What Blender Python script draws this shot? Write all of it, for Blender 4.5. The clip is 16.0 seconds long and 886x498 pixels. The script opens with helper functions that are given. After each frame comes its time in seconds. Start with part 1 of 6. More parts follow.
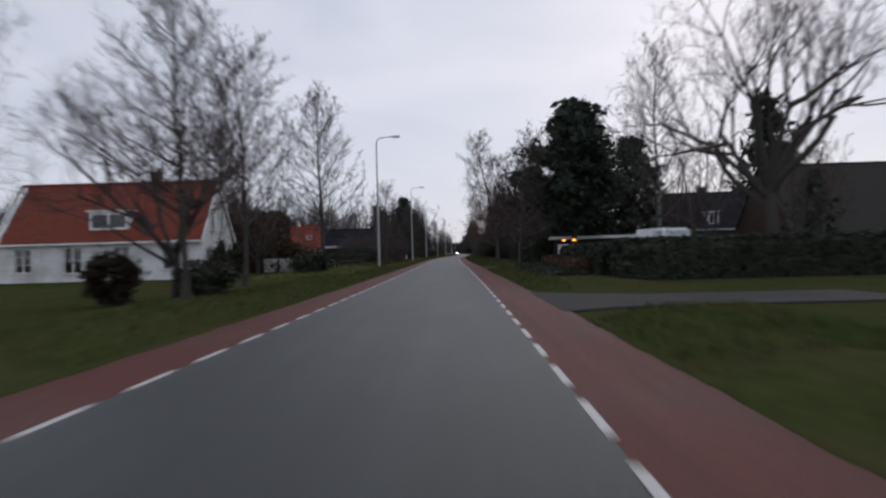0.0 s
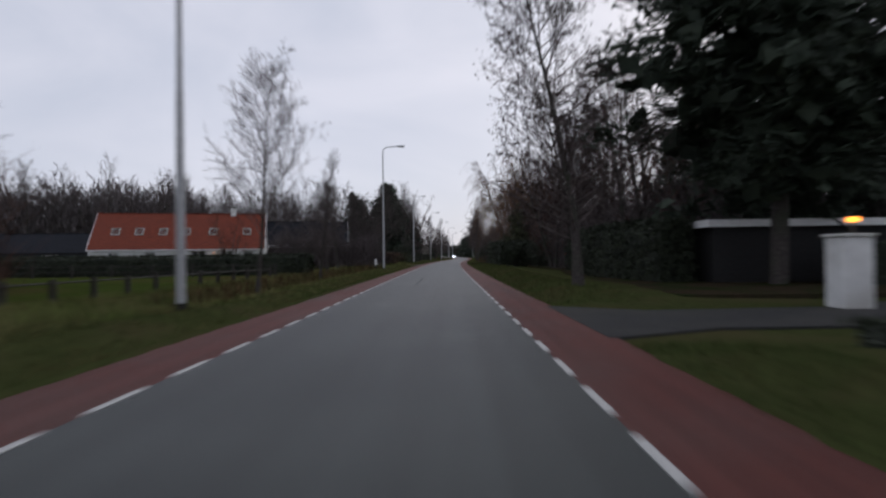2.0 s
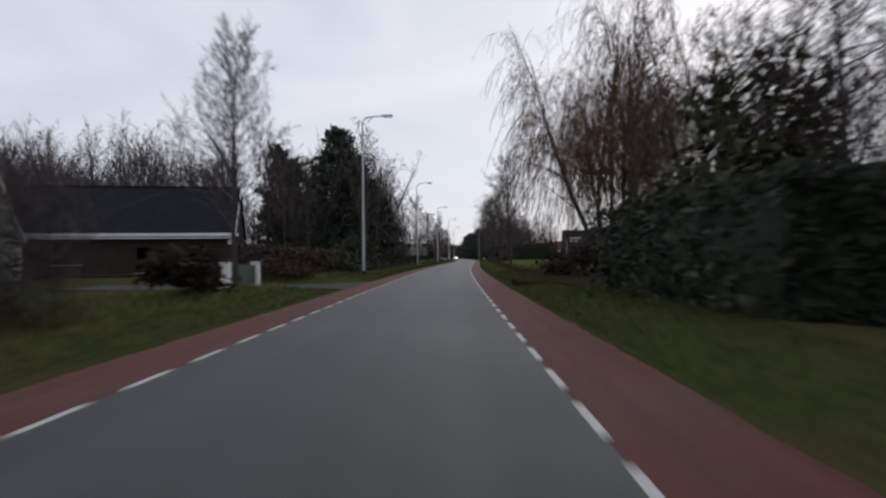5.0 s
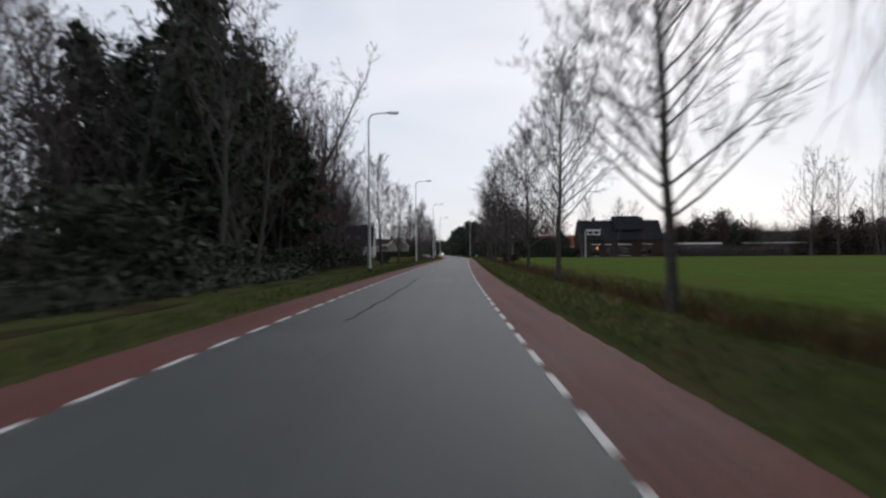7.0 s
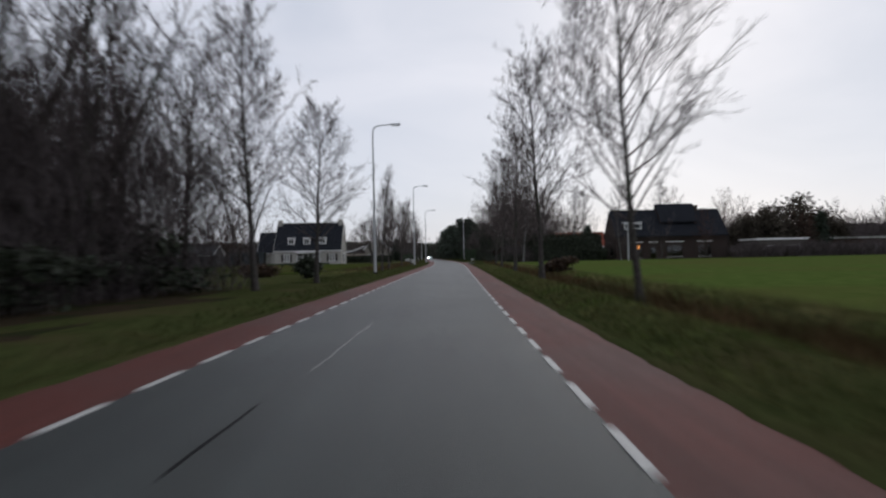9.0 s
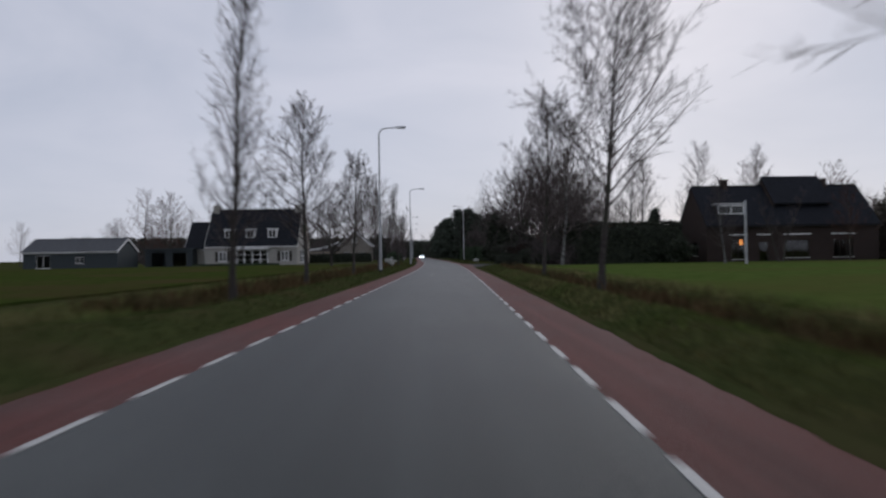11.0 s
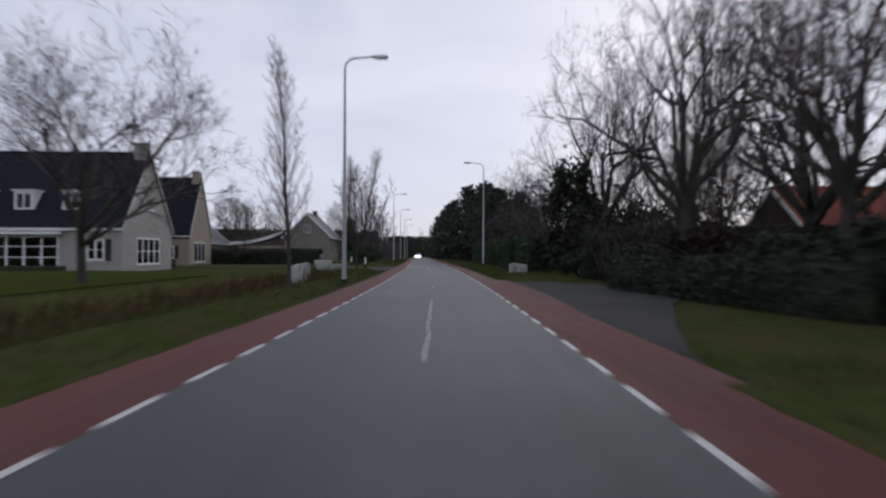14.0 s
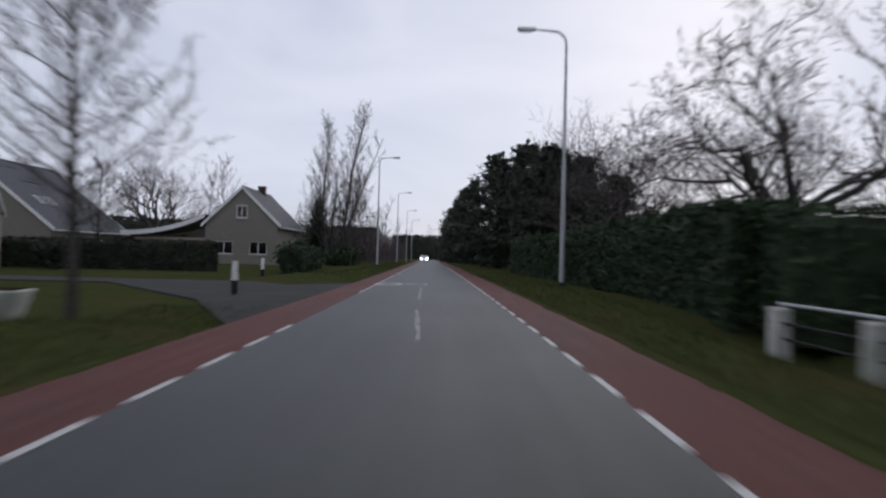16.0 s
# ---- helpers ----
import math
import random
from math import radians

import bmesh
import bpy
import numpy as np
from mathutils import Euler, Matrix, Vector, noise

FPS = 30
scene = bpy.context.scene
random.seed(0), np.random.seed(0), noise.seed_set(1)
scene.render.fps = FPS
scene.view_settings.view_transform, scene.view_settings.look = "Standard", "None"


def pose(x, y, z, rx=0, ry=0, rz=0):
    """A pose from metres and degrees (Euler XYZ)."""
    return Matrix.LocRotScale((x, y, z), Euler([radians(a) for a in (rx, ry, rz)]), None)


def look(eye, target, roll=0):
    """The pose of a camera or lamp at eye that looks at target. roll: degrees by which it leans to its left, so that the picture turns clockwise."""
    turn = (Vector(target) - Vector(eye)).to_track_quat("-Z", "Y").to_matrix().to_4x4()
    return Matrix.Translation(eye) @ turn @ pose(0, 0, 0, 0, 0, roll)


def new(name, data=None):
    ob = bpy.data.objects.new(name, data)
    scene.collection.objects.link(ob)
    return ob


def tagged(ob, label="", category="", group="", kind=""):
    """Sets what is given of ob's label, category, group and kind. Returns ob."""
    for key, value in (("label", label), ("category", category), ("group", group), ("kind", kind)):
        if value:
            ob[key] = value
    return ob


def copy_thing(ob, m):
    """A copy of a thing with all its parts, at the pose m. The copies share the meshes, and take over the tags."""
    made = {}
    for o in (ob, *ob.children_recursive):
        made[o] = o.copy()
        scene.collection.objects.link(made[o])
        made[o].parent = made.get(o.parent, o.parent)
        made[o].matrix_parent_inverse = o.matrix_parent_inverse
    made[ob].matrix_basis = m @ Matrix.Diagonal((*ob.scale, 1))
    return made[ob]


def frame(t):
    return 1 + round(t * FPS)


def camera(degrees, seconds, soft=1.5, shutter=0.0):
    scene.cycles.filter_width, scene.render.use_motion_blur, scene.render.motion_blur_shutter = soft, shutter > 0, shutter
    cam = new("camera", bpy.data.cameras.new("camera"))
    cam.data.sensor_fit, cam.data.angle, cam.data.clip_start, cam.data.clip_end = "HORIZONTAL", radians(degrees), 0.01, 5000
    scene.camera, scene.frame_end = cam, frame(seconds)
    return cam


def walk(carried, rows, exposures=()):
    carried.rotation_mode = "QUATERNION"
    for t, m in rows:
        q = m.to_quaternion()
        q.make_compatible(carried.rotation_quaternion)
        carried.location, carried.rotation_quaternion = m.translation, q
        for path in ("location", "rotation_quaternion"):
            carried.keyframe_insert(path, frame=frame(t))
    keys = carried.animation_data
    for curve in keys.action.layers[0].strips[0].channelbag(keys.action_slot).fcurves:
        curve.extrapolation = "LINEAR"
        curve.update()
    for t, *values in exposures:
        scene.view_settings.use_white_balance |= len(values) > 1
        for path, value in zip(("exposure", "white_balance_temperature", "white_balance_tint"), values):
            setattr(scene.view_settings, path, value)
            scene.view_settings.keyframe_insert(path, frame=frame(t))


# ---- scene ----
# ---------------------------------------------------------------- camera
cam = camera(73.39, 16.0, soft=2.4, shutter=0.55)
EYE = 1.344
# seconds, x, y, yaw, pitch, roll
PATH = [
    (0, 1.199, -3.202, 1.29, 0.33, -1.55),
    (0.5, 1.033, 6.058, 1.19, 0.38, -1.29),
    (1, 0.924, 15.141, 0.99, 0.39, -1.22),
    (1.5, 0.878, 24.241, 1.00, 0.60, -0.78),
    (2, 0.847, 33.302, 0.99, 0.62, -0.65),
    (2.5, 0.784, 42.339, 0.68, 0.26, -0.51),
    (3, 0.722, 51.379, 0.76, 0.35, -0.56),
    (3.5, 0.647, 60.436, 0.80, 0.40, -0.57),
    (4, 0.615, 69.509, 0.88, 0.50, -0.59),
    (4.5, 0.606, 78.571, 0.98, 0.62, -0.61),
    (5, 0.605, 87.595, 1.06, 0.72, -0.63),
    (5.5, 0.593, 96.555, 1.10, 0.76, -0.64),
    (6, 0.606, 105.474, 0.72, 0.28, -0.87),
    (6.5, 0.617, 114.465, 0.21, 0.62, -0.56),
    (7, 0.687, 123.410, -0.23, 0.38, -0.44),
    (7.5, 0.799, 132.347, -0.61, 0.44, -0.65),
    (8, 0.944, 141.266, -0.94, 0.29, -0.33),
    (8.5, 1.140, 150.194, -1.14, 0.37, -0.31),
    (9, 1.423, 159.043, -1.23, 0.70, -1.21),
    (9.5, 1.722, 167.928, -1.27, 0.69, -1.17),
    (10, 2.023, 176.870, -1.38, 0.65, -1.09),
    (10.5, 2.338, 185.851, -1.51, 0.61, -0.99),
    (11, 2.681, 194.850, -1.62, 0.57, -0.91),
    (11.5, 3.071, 203.849, -1.67, 0.56, -0.87),
    (12, 3.434, 212.842, -1.79, 0.39, -0.91),
    (12.5, 3.804, 221.798, -1.38, 0.73, -0.61),
    (13, 4.117, 230.804, -1.09, 0.60, -1.10),
    (13.5, 4.338, 239.860, -1.01, 0.76, -0.65),
    (14, 4.495, 248.914, -1.27, 0.52, 0.15),
    (14.5, 4.684, 257.935, -1.52, 0.70, 0.11),
    (15, 4.838, 266.989, -1.23, 0.23, 1.23),
    (15.5, 4.982, 276.066, -0.96, 0.08, 1.01),
    (16, 5.053, 285.141, -0.12, 0.72, 1.32),
]


def aim(x, y, yaw, pitch, roll):
    a, b = radians(yaw), radians(pitch)
    eye = Vector((x, y, EYE))
    return look(eye, eye + Vector((-math.sin(a) * math.cos(b), math.cos(a) * math.cos(b), math.sin(b))), roll)


walk(cam, [(t, aim(*row)) for t, *row in PATH],
     [(0, -0.03, 6280, 13), (3, -0.03, 6280, 13), (5.5, 0.17, 6420, 10), (6, 0.22, 6420, 10), (7, 0.16, 6400, 9), (8, 0.05, 6400, 9), (9, 0.02, 6350, 10), (11.5, -0.3, 6150, 13), (12.5, -0.25, 6150, 13), (14, 0.0, 6150, 13), (16, 0.0, 6150, 13)])

# ---------------------------------------------------------------- world and sun
SUN_AZ, SUN_EL = radians(24), radians(24)
world = bpy.data.worlds.new("overcast_sky")
scene.world = world
world.use_nodes = True
wn, wl = world.node_tree.nodes, world.node_tree.links
wn.clear()
w_out = wn.new("ShaderNodeOutputWorld")
w_bg = wn.new("ShaderNodeBackground")
w_sky = wn.new("ShaderNodeTexSky")
w_sky.sky_type = "NISHITA"
w_sky.sun_disc = False
w_sky.sun_elevation, w_sky.sun_rotation = SUN_EL, SUN_AZ
w_co = wn.new("ShaderNodeTexCoord")
w_map = wn.new("ShaderNodeMapping")
w_map.inputs["Scale"].default_value = (1.0, 1.0, 2.6)
w_n1 = wn.new("ShaderNodeTexNoise")
w_n1.inputs["Scale"].default_value = 2.3
w_n1.inputs["Detail"].default_value = 5.0
w_n1.inputs["Roughness"].default_value = 0.5
w_n1.inputs["Distortion"].default_value = 0.6
w_ramp = wn.new("ShaderNodeValToRGB")
w_ramp.color_ramp.elements[0].position, w_ramp.color_ramp.elements[1].position = 0.30, 0.72
w_ramp.color_ramp.elements[0].color = (6.0, 6.3, 7.1, 1)
w_ramp.color_ramp.elements[1].color = (7.8, 7.8, 8.4, 1)
w_dot = wn.new("ShaderNodeVectorMath")
w_dot.operation = "DOT_PRODUCT"
w_dot.inputs[1].default_value = (math.sin(SUN_AZ) * math.cos(SUN_EL), math.cos(SUN_AZ) * math.cos(SUN_EL), math.sin(SUN_EL))
w_pow = wn.new("ShaderNodeMapRange")
w_pow.inputs["From Min"].default_value, w_pow.inputs["From Max"].default_value = 0.80, 1.0
w_pow.inputs["To Max"].default_value = 0.10
w_pow.interpolation_type = "SMOOTHSTEP"
w_glow = wn.new("ShaderNodeMixRGB")
w_glow.inputs[2].default_value = (11.0, 10.7, 10.6, 1)
w_mix = wn.new("ShaderNodeMixRGB")
w_mix.inputs[0].default_value = 0.90
for a, b in ((w_co.outputs["Generated"], w_map.inputs["Vector"]), (w_map.outputs[0], w_n1.inputs["Vector"]), (w_n1.outputs["Fac"], w_ramp.inputs[0]),
             (w_co.outputs["Generated"], w_dot.inputs[0]), (w_dot.outputs["Value"], w_pow.inputs["Value"]), (w_pow.outputs[0], w_glow.inputs[0]),
             (w_ramp.outputs[0], w_glow.inputs[1]), (w_sky.outputs[0], w_mix.inputs[1]), (w_glow.outputs[0], w_mix.inputs[2]),
             (w_mix.outputs[0], w_bg.inputs["Color"]), (w_bg.outputs[0], w_out.inputs["Surface"])):
    wl.new(a, b)
w_bg.inputs["Strength"].default_value = 0.1
sun = bpy.data.lights.new("sun", "SUN")
sun.energy, sun.angle, sun.color = 0.5, radians(25), (1.0, 0.95, 0.9)
sun_ob = new("sun", sun)
sun_ob.matrix_world = look((0, 0, 50), (-math.sin(SUN_AZ) * 60, -math.cos(SUN_AZ) * 60, 50 - math.tan(SUN_EL) * 60))
scene.view_settings.exposure = 0.0


# ---------------------------------------------------------------- materials
def material(name, a, b, scale=4.0, rough=0.8, bump=0.3, bump_scale=60.0, metal=0.0, spread=0.0, third=None, third_scale=0.6, coords="Object", spec=0.5):
    """Two colours mixed by fine noise, a third by broad noise, with fine relief."""
    m = bpy.data.materials.new(name)
    m.use_nodes = True
    n, l = m.node_tree.nodes, m.node_tree.links
    p = n["Principled BSDF"]
    p.inputs["Roughness"].default_value, p.inputs["Metallic"].default_value = rough, metal
    p.inputs["Specular IOR Level"].default_value = spec
    co = n.new("ShaderNodeTexCoord")
    nz = n.new("ShaderNodeTexNoise")
    nz.inputs["Scale"].default_value, nz.inputs["Detail"].default_value = scale, 6
    l.new(co.outputs[coords], nz.inputs["Vector"])
    ramp = n.new("ShaderNodeValToRGB")
    ramp.color_ramp.elements[0].position, ramp.color_ramp.elements[1].position = 0.32, 0.68
    ramp.color_ramp.elements[0].color, ramp.color_ramp.elements[1].color = (*a, 1), (*b, 1)
    l.new(nz.outputs["Fac"], ramp.inputs[0])
    colour = ramp.outputs[0]
    if third:
        n2 = n.new("ShaderNodeTexNoise")
        n2.inputs["Scale"].default_value, n2.inputs["Detail"].default_value = third_scale, 4
        l.new(co.outputs[coords], n2.inputs["Vector"])
        r2 = n.new("ShaderNodeMapRange")
        r2.inputs["From Min"].default_value, r2.inputs["From Max"].default_value = 0.46, 0.66
        l.new(n2.outputs["Fac"], r2.inputs["Value"])
        mx = n.new("ShaderNodeMixRGB")
        mx.inputs[2].default_value = (*third, 1)
        l.new(r2.outputs[0], mx.inputs[0])
        l.new(colour, mx.inputs[1])
        colour = mx.outputs[0]
    if spread:
        g = n.new("ShaderNodeNewGeometry")
        hs = n.new("ShaderNodeHueSaturation")
        mr = n.new("ShaderNodeMapRange")
        mr.inputs["To Min"].default_value, mr.inputs["To Max"].default_value = 1 - spread, 1 + spread
        l.new(g.outputs["Random Per Island"], mr.inputs["Value"])
        l.new(mr.outputs[0], hs.inputs["Value"])
        l.new(colour, hs.inputs["Color"])
        colour = hs.outputs[0]
    l.new(colour, p.inputs["Base Color"])
    if bump:
        nb = n.new("ShaderNodeTexNoise")
        nb.inputs["Scale"].default_value, nb.inputs["Detail"].default_value = bump_scale, 3
        l.new(co.outputs[coords], nb.inputs["Vector"])
        bp = n.new("ShaderNodeBump")
        bp.inputs["Strength"].default_value, bp.inputs["Distance"].default_value = bump, 0.02
        l.new(nb.outputs["Fac"], bp.inputs["Height"])
        l.new(bp.outputs[0], p.inputs["Normal"])
    return m


def coursed(name, a, b, joint, width, height, mortar=0.012, rough=0.85, offset=0.5, bump=0.6, spec=0.3):
    """Brick or tile courses for walls too far off for single pieces, laid over object coordinates."""
    m = material(name, a, b, 9, rough, 0, spec=spec)
    n, l = m.node_tree.nodes, m.node_tree.links
    p = n["Principled BSDF"]
    old = p.inputs["Base Color"].links[0].from_socket
    uv = n.new("ShaderNodeUVMap")
    br = n.new("ShaderNodeTexBrick")
    br.offset = offset
    br.inputs["Scale"].default_value = 1.0
    br.inputs["Brick Width"].default_value, br.inputs["Row Height"].default_value, br.inputs["Mortar Size"].default_value = width, height, mortar
    br.inputs["Mortar"].default_value = (*joint, 1)
    br.inputs["Bias"].default_value = -0.2
    l.new(uv.outputs[0], br.inputs["Vector"])
    l.new(old, br.inputs["Color1"])
    dk = n.new("ShaderNodeHueSaturation")
    dk.inputs["Value"].default_value = 0.78
    l.new(old, dk.inputs["Color"])
    l.new(dk.outputs[0], br.inputs["Color2"])
    l.new(br.outputs["Color"], p.inputs["Base Color"])
    bp = n.new("ShaderNodeBump")
    bp.invert = True
    bp.inputs["Strength"].default_value, bp.inputs["Distance"].default_value = bump, 0.02
    l.new(br.outputs["Fac"], bp.inputs["Height"])
    l.new(bp.outputs[0], p.inputs["Normal"])
    return m


def glow(name, colour, strength):
    m = bpy.data.materials.new(name)
    m.use_nodes = True
    p = m.node_tree.nodes["Principled BSDF"]
    p.inputs["Base Color"].default_value = (*colour, 1)
    p.inputs["Emission Color"].default_value = (*colour, 1)
    p.inputs["Emission Strength"].default_value = strength
    return m


ASPHALT = material("asphalt", (0.020, 0.0245, 0.0245), (0.034, 0.040, 0.0395), 45, 0.52, 0.5, 160, third=(0.041, 0.048, 0.046), third_scale=0.25, spec=0.4)
RED_ASPHALT = material("red_asphalt", (0.078, 0.022, 0.017), (0.116, 0.034, 0.027), 45, 0.7, 0.5, 160, third=(0.092, 0.039, 0.033), third_scale=0.35, spec=0.2)


def streaked(m, low, high, across=2.2, along=0.035):
    """Lengthwise wheel tracks and patches over a road surface."""
    n, l = m.node_tree.nodes, m.node_tree.links
    p = n["Principled BSDF"]
    old = p.inputs["Base Color"].links[0].from_socket
    co = n.new("ShaderNodeTexCoord")
    mp = n.new("ShaderNodeMapping")
    mp.inputs["Scale"].default_value = (across, along, 1.0)
    nz = n.new("ShaderNodeTexNoise")
    nz.inputs["Scale"].default_value, nz.inputs["Detail"].default_value, nz.inputs["Roughness"].default_value = 1.0, 4, 0.62
    mr = n.new("ShaderNodeMapRange")
    mr.inputs["From Min"].default_value, mr.inputs["From Max"].default_value = 0.32, 0.68
    mr.inputs["To Min"].default_value, mr.inputs["To Max"].default_value = low, high
    hs = n.new("ShaderNodeHueSaturation")
    for a, b in ((co.outputs["Object"], mp.inputs["Vector"]), (mp.outputs[0], nz.inputs["Vector"]), (nz.outputs["Fac"], mr.inputs["Value"]), (mr.outputs[0], hs.inputs["Value"]), (old, hs.inputs["Color"]), (hs.outputs[0], p.inputs["Base Color"])):
        l.new(a, b)


streaked(ASPHALT, 0.74, 1.22)
streaked(RED_ASPHALT, 0.78, 1.2, 3.0, 0.12)
PAINT = material("road_paint", (0.33, 0.33, 0.32), (0.54, 0.54, 0.52), 14, 0.6, 0.3, 120)
WORN_PAINT = material("worn_paint", (0.07, 0.072, 0.07), (0.36, 0.36, 0.35), 7, 0.7, 0.3, 120)
TAR = material("tar", (0.007, 0.007, 0.008), (0.015, 0.015, 0.015), 20, 0.75, 0.2, spec=0.1)
PAVING = material("side_road", (0.028, 0.029, 0.029), (0.045, 0.045, 0.044), 25, 0.9, 0.5, 120, third=(0.048, 0.047, 0.043), third_scale=0.5, spec=0.15)
EARTH = material("verge_ground", (0.03, 0.038, 0.014), (0.054, 0.062, 0.023), 6, 0.95, 0.8, 25, third=(0.056, 0.052, 0.024), third_scale=0.45, spec=0.0)
FIELD = material("field_grass", (0.047, 0.074, 0.017), (0.076, 0.105, 0.028), 1.5, 0.95, 0.8, 14, third=(0.07, 0.074, 0.024), third_scale=0.09, spec=0.0)
MEADOW = material("dull_grass", (0.028, 0.042, 0.010), (0.046, 0.06, 0.015), 1.5, 0.95, 0.8, 14, third=(0.055, 0.046, 0.02), third_scale=0.12, spec=0.0)
BLADE = material("grass_blade", (0.047, 0.066, 0.023), (0.088, 0.107, 0.037), 1.2, 0.85, 0, spread=0.45, third=(0.098, 0.086, 0.038), third_scale=0.6, spec=0.0)
STRAW = material("pale_dry_grass", (0.11, 0.115, 0.045), (0.20, 0.185, 0.082), 0.8, 0.9, 0, spread=0.4, third=(0.11, 0.145, 0.042), third_scale=0.35, spec=0.0)
CATKIN = material("catkins", (0.028, 0.02, 0.02), (0.05, 0.036, 0.034), 3, 0.9, 0, spread=0.3, spec=0.0)
REED = material("dry_reed", (0.062, 0.042, 0.022), (0.125, 0.084, 0.044), 2, 0.9, 0, spread=0.45, third=(0.055, 0.056, 0.026), third_scale=0.4, spec=0.0)
LITTER = material("leaf_litter", (0.024, 0.02, 0.014), (0.05, 0.038, 0.024), 8, 0.95, 0.8, 30, third=(0.022, 0.03, 0.012), third_scale=0.5, spec=0.0)
BARK = material("bark", (0.042, 0.037, 0.036), (0.085, 0.075, 0.07), 12, 0.9, 0.8, 30, third=(0.05, 0.06, 0.04), third_scale=1.0, spec=0.1)
TWIG = material("twigs", (0.061, 0.052, 0.05), (0.122, 0.103, 0.098), 3, 0.9, 0, spread=0.3, spec=0.0)
BIRCH = material("pale_bark", (0.10, 0.10, 0.095), (0.25, 0.25, 0.24), 6, 0.85, 0.5, 30, third=(0.03, 0.03, 0.03), third_scale=2.5, spec=0.1)
WILLOW = material("willow_twigs", (0.085, 0.05, 0.032), (0.16, 0.10, 0.06), 3, 0.85, 0, spread=0.35, spec=0.0)
BRUSHTWIG = material("undergrowth_twigs", (0.062, 0.053, 0.054), (0.122, 0.104, 0.103), 3, 0.9, 0, spread=0.35, spec=0.0)
# undergrowth twigs again, paler: distance haze is put into their colour
HAZETWIG = material("hazed_twigs", (0.09, 0.08, 0.08), (0.165, 0.146, 0.145), 3, 0.9, 0, spread=0.3, spec=0.0)
SCRUBLEAF = material("grey_brown_scrub", (0.042, 0.036, 0.028), (0.085, 0.072, 0.056), 2, 0.9, 0, spread=0.5, spec=0.1)
REDTWIG = material("reddish_twigs", (0.06, 0.035, 0.03), (0.11, 0.065, 0.05), 3, 0.9, 0, spread=0.3, spec=0.0)
NEEDLE = material("needles", (0.022, 0.031, 0.023), (0.05, 0.064, 0.045), 2, 0.8, 0, spread=0.5, spec=0.2)
HEDGE = material("hedge_leaves", (0.016, 0.03, 0.014), (0.042, 0.07, 0.03), 2, 0.7, 0, spread=0.5, spec=0.3)
DARKHEDGE = material("dark_hedge_leaves", (0.019, 0.025, 0.017), (0.042, 0.050, 0.032), 2, 0.75, 0, spread=0.5, spec=0.2)
BROWNHEDGE = material("brown_hedge_leaves", (0.035, 0.022, 0.014), (0.075, 0.045, 0.028), 2, 0.85, 0, spread=0.5, spec=0.3)
BRAMBLE = material("bramble_leaves", (0.019, 0.014, 0.011), (0.04, 0.028, 0.021), 2, 0.85, 0, spread=0.5, spec=0.2)
BUSHLEAF = material("bush_leaves", (0.025, 0.03, 0.014), (0.06, 0.065, 0.03), 2, 0.8, 0, spread=0.5, spec=0.3)
STEEL = material("galvanised_steel", (0.36, 0.37, 0.38), (0.48, 0.49, 0.5), 10, 0.55, 0.1, 60, metal=0.35)
BLACK = material("black_coating", (0.012, 0.012, 0.013), (0.024, 0.024, 0.024), 10, 0.7, 0.1, spec=0.25)
LENS = material("lamp_lens", (0.5, 0.5, 0.5), (0.6, 0.6, 0.6), 5, 0.15, 0)
REDTILE = coursed("red_roof_tiles", (0.16, 0.03, 0.014), (0.23, 0.048, 0.02), (0.08, 0.02, 0.012), 0.24, 0.33, 0.02, 0.75, 0.0, 1.0)
DARKBRICK = coursed("dark_brick", (0.03, 0.018, 0.015), (0.05, 0.03, 0.024), (0.04, 0.036, 0.033), 0.22, 0.063, 0.01)
DARKTILE = coursed("dark_roof_tiles", (0.014, 0.016, 0.021), (0.026, 0.029, 0.037), (0.006, 0.006, 0.008), 0.24, 0.33, 0.02, 0.85, 0.0, 1.0, 0.12)
GREYTILE = coursed("grey_roof_tiles", (0.045, 0.05, 0.058), (0.075, 0.082, 0.092), (0.03, 0.03, 0.035), 0.24, 0.33, 0.02, 0.6, 0.0, 1.0)
WHITEWALL = material("white_render", (0.60, 0.61, 0.60), (0.72, 0.73, 0.72), 2.5, 0.9, 0.3, 50, third=(0.48, 0.48, 0.45), third_scale=0.7)
PALEBRICK = coursed("pale_brick", (0.33, 0.315, 0.28), (0.43, 0.415, 0.375), (0.37, 0.36, 0.335), 0.22, 0.063, 0.01)
SANDBRICK = coursed("sand_brick", (0.30, 0.245, 0.185), (0.39, 0.325, 0.255), (0.33, 0.30, 0.265), 0.22, 0.063, 0.01)
GREYBRICK = coursed("grey_brown_brick", (0.20, 0.178, 0.15), (0.275, 0.248, 0.21), (0.24, 0.225, 0.2), 0.22, 0.063, 0.01)
BROWNBRICK = coursed("brown_brick", (0.05, 0.028, 0.022), (0.08, 0.046, 0.034), (0.06, 0.054, 0.048), 0.22, 0.063, 0.01)
WHITE = material("white_paint", (0.68, 0.68, 0.67), (0.8, 0.8, 0.79), 6, 0.5, 0.1)
GREENPAINT = material("dark_green_paint", (0.014, 0.05, 0.035), (0.022, 0.07, 0.05), 6, 0.45, 0.1)
DARKWOOD = material("dark_timber", (0.018, 0.015, 0.013), (0.04, 0.034, 0.028), 9, 0.8, 0.6, 30)
GREYWOOD = material("weathered_timber", (0.06, 0.052, 0.045), (0.11, 0.098, 0.085), 9, 0.85, 0.6, 30)
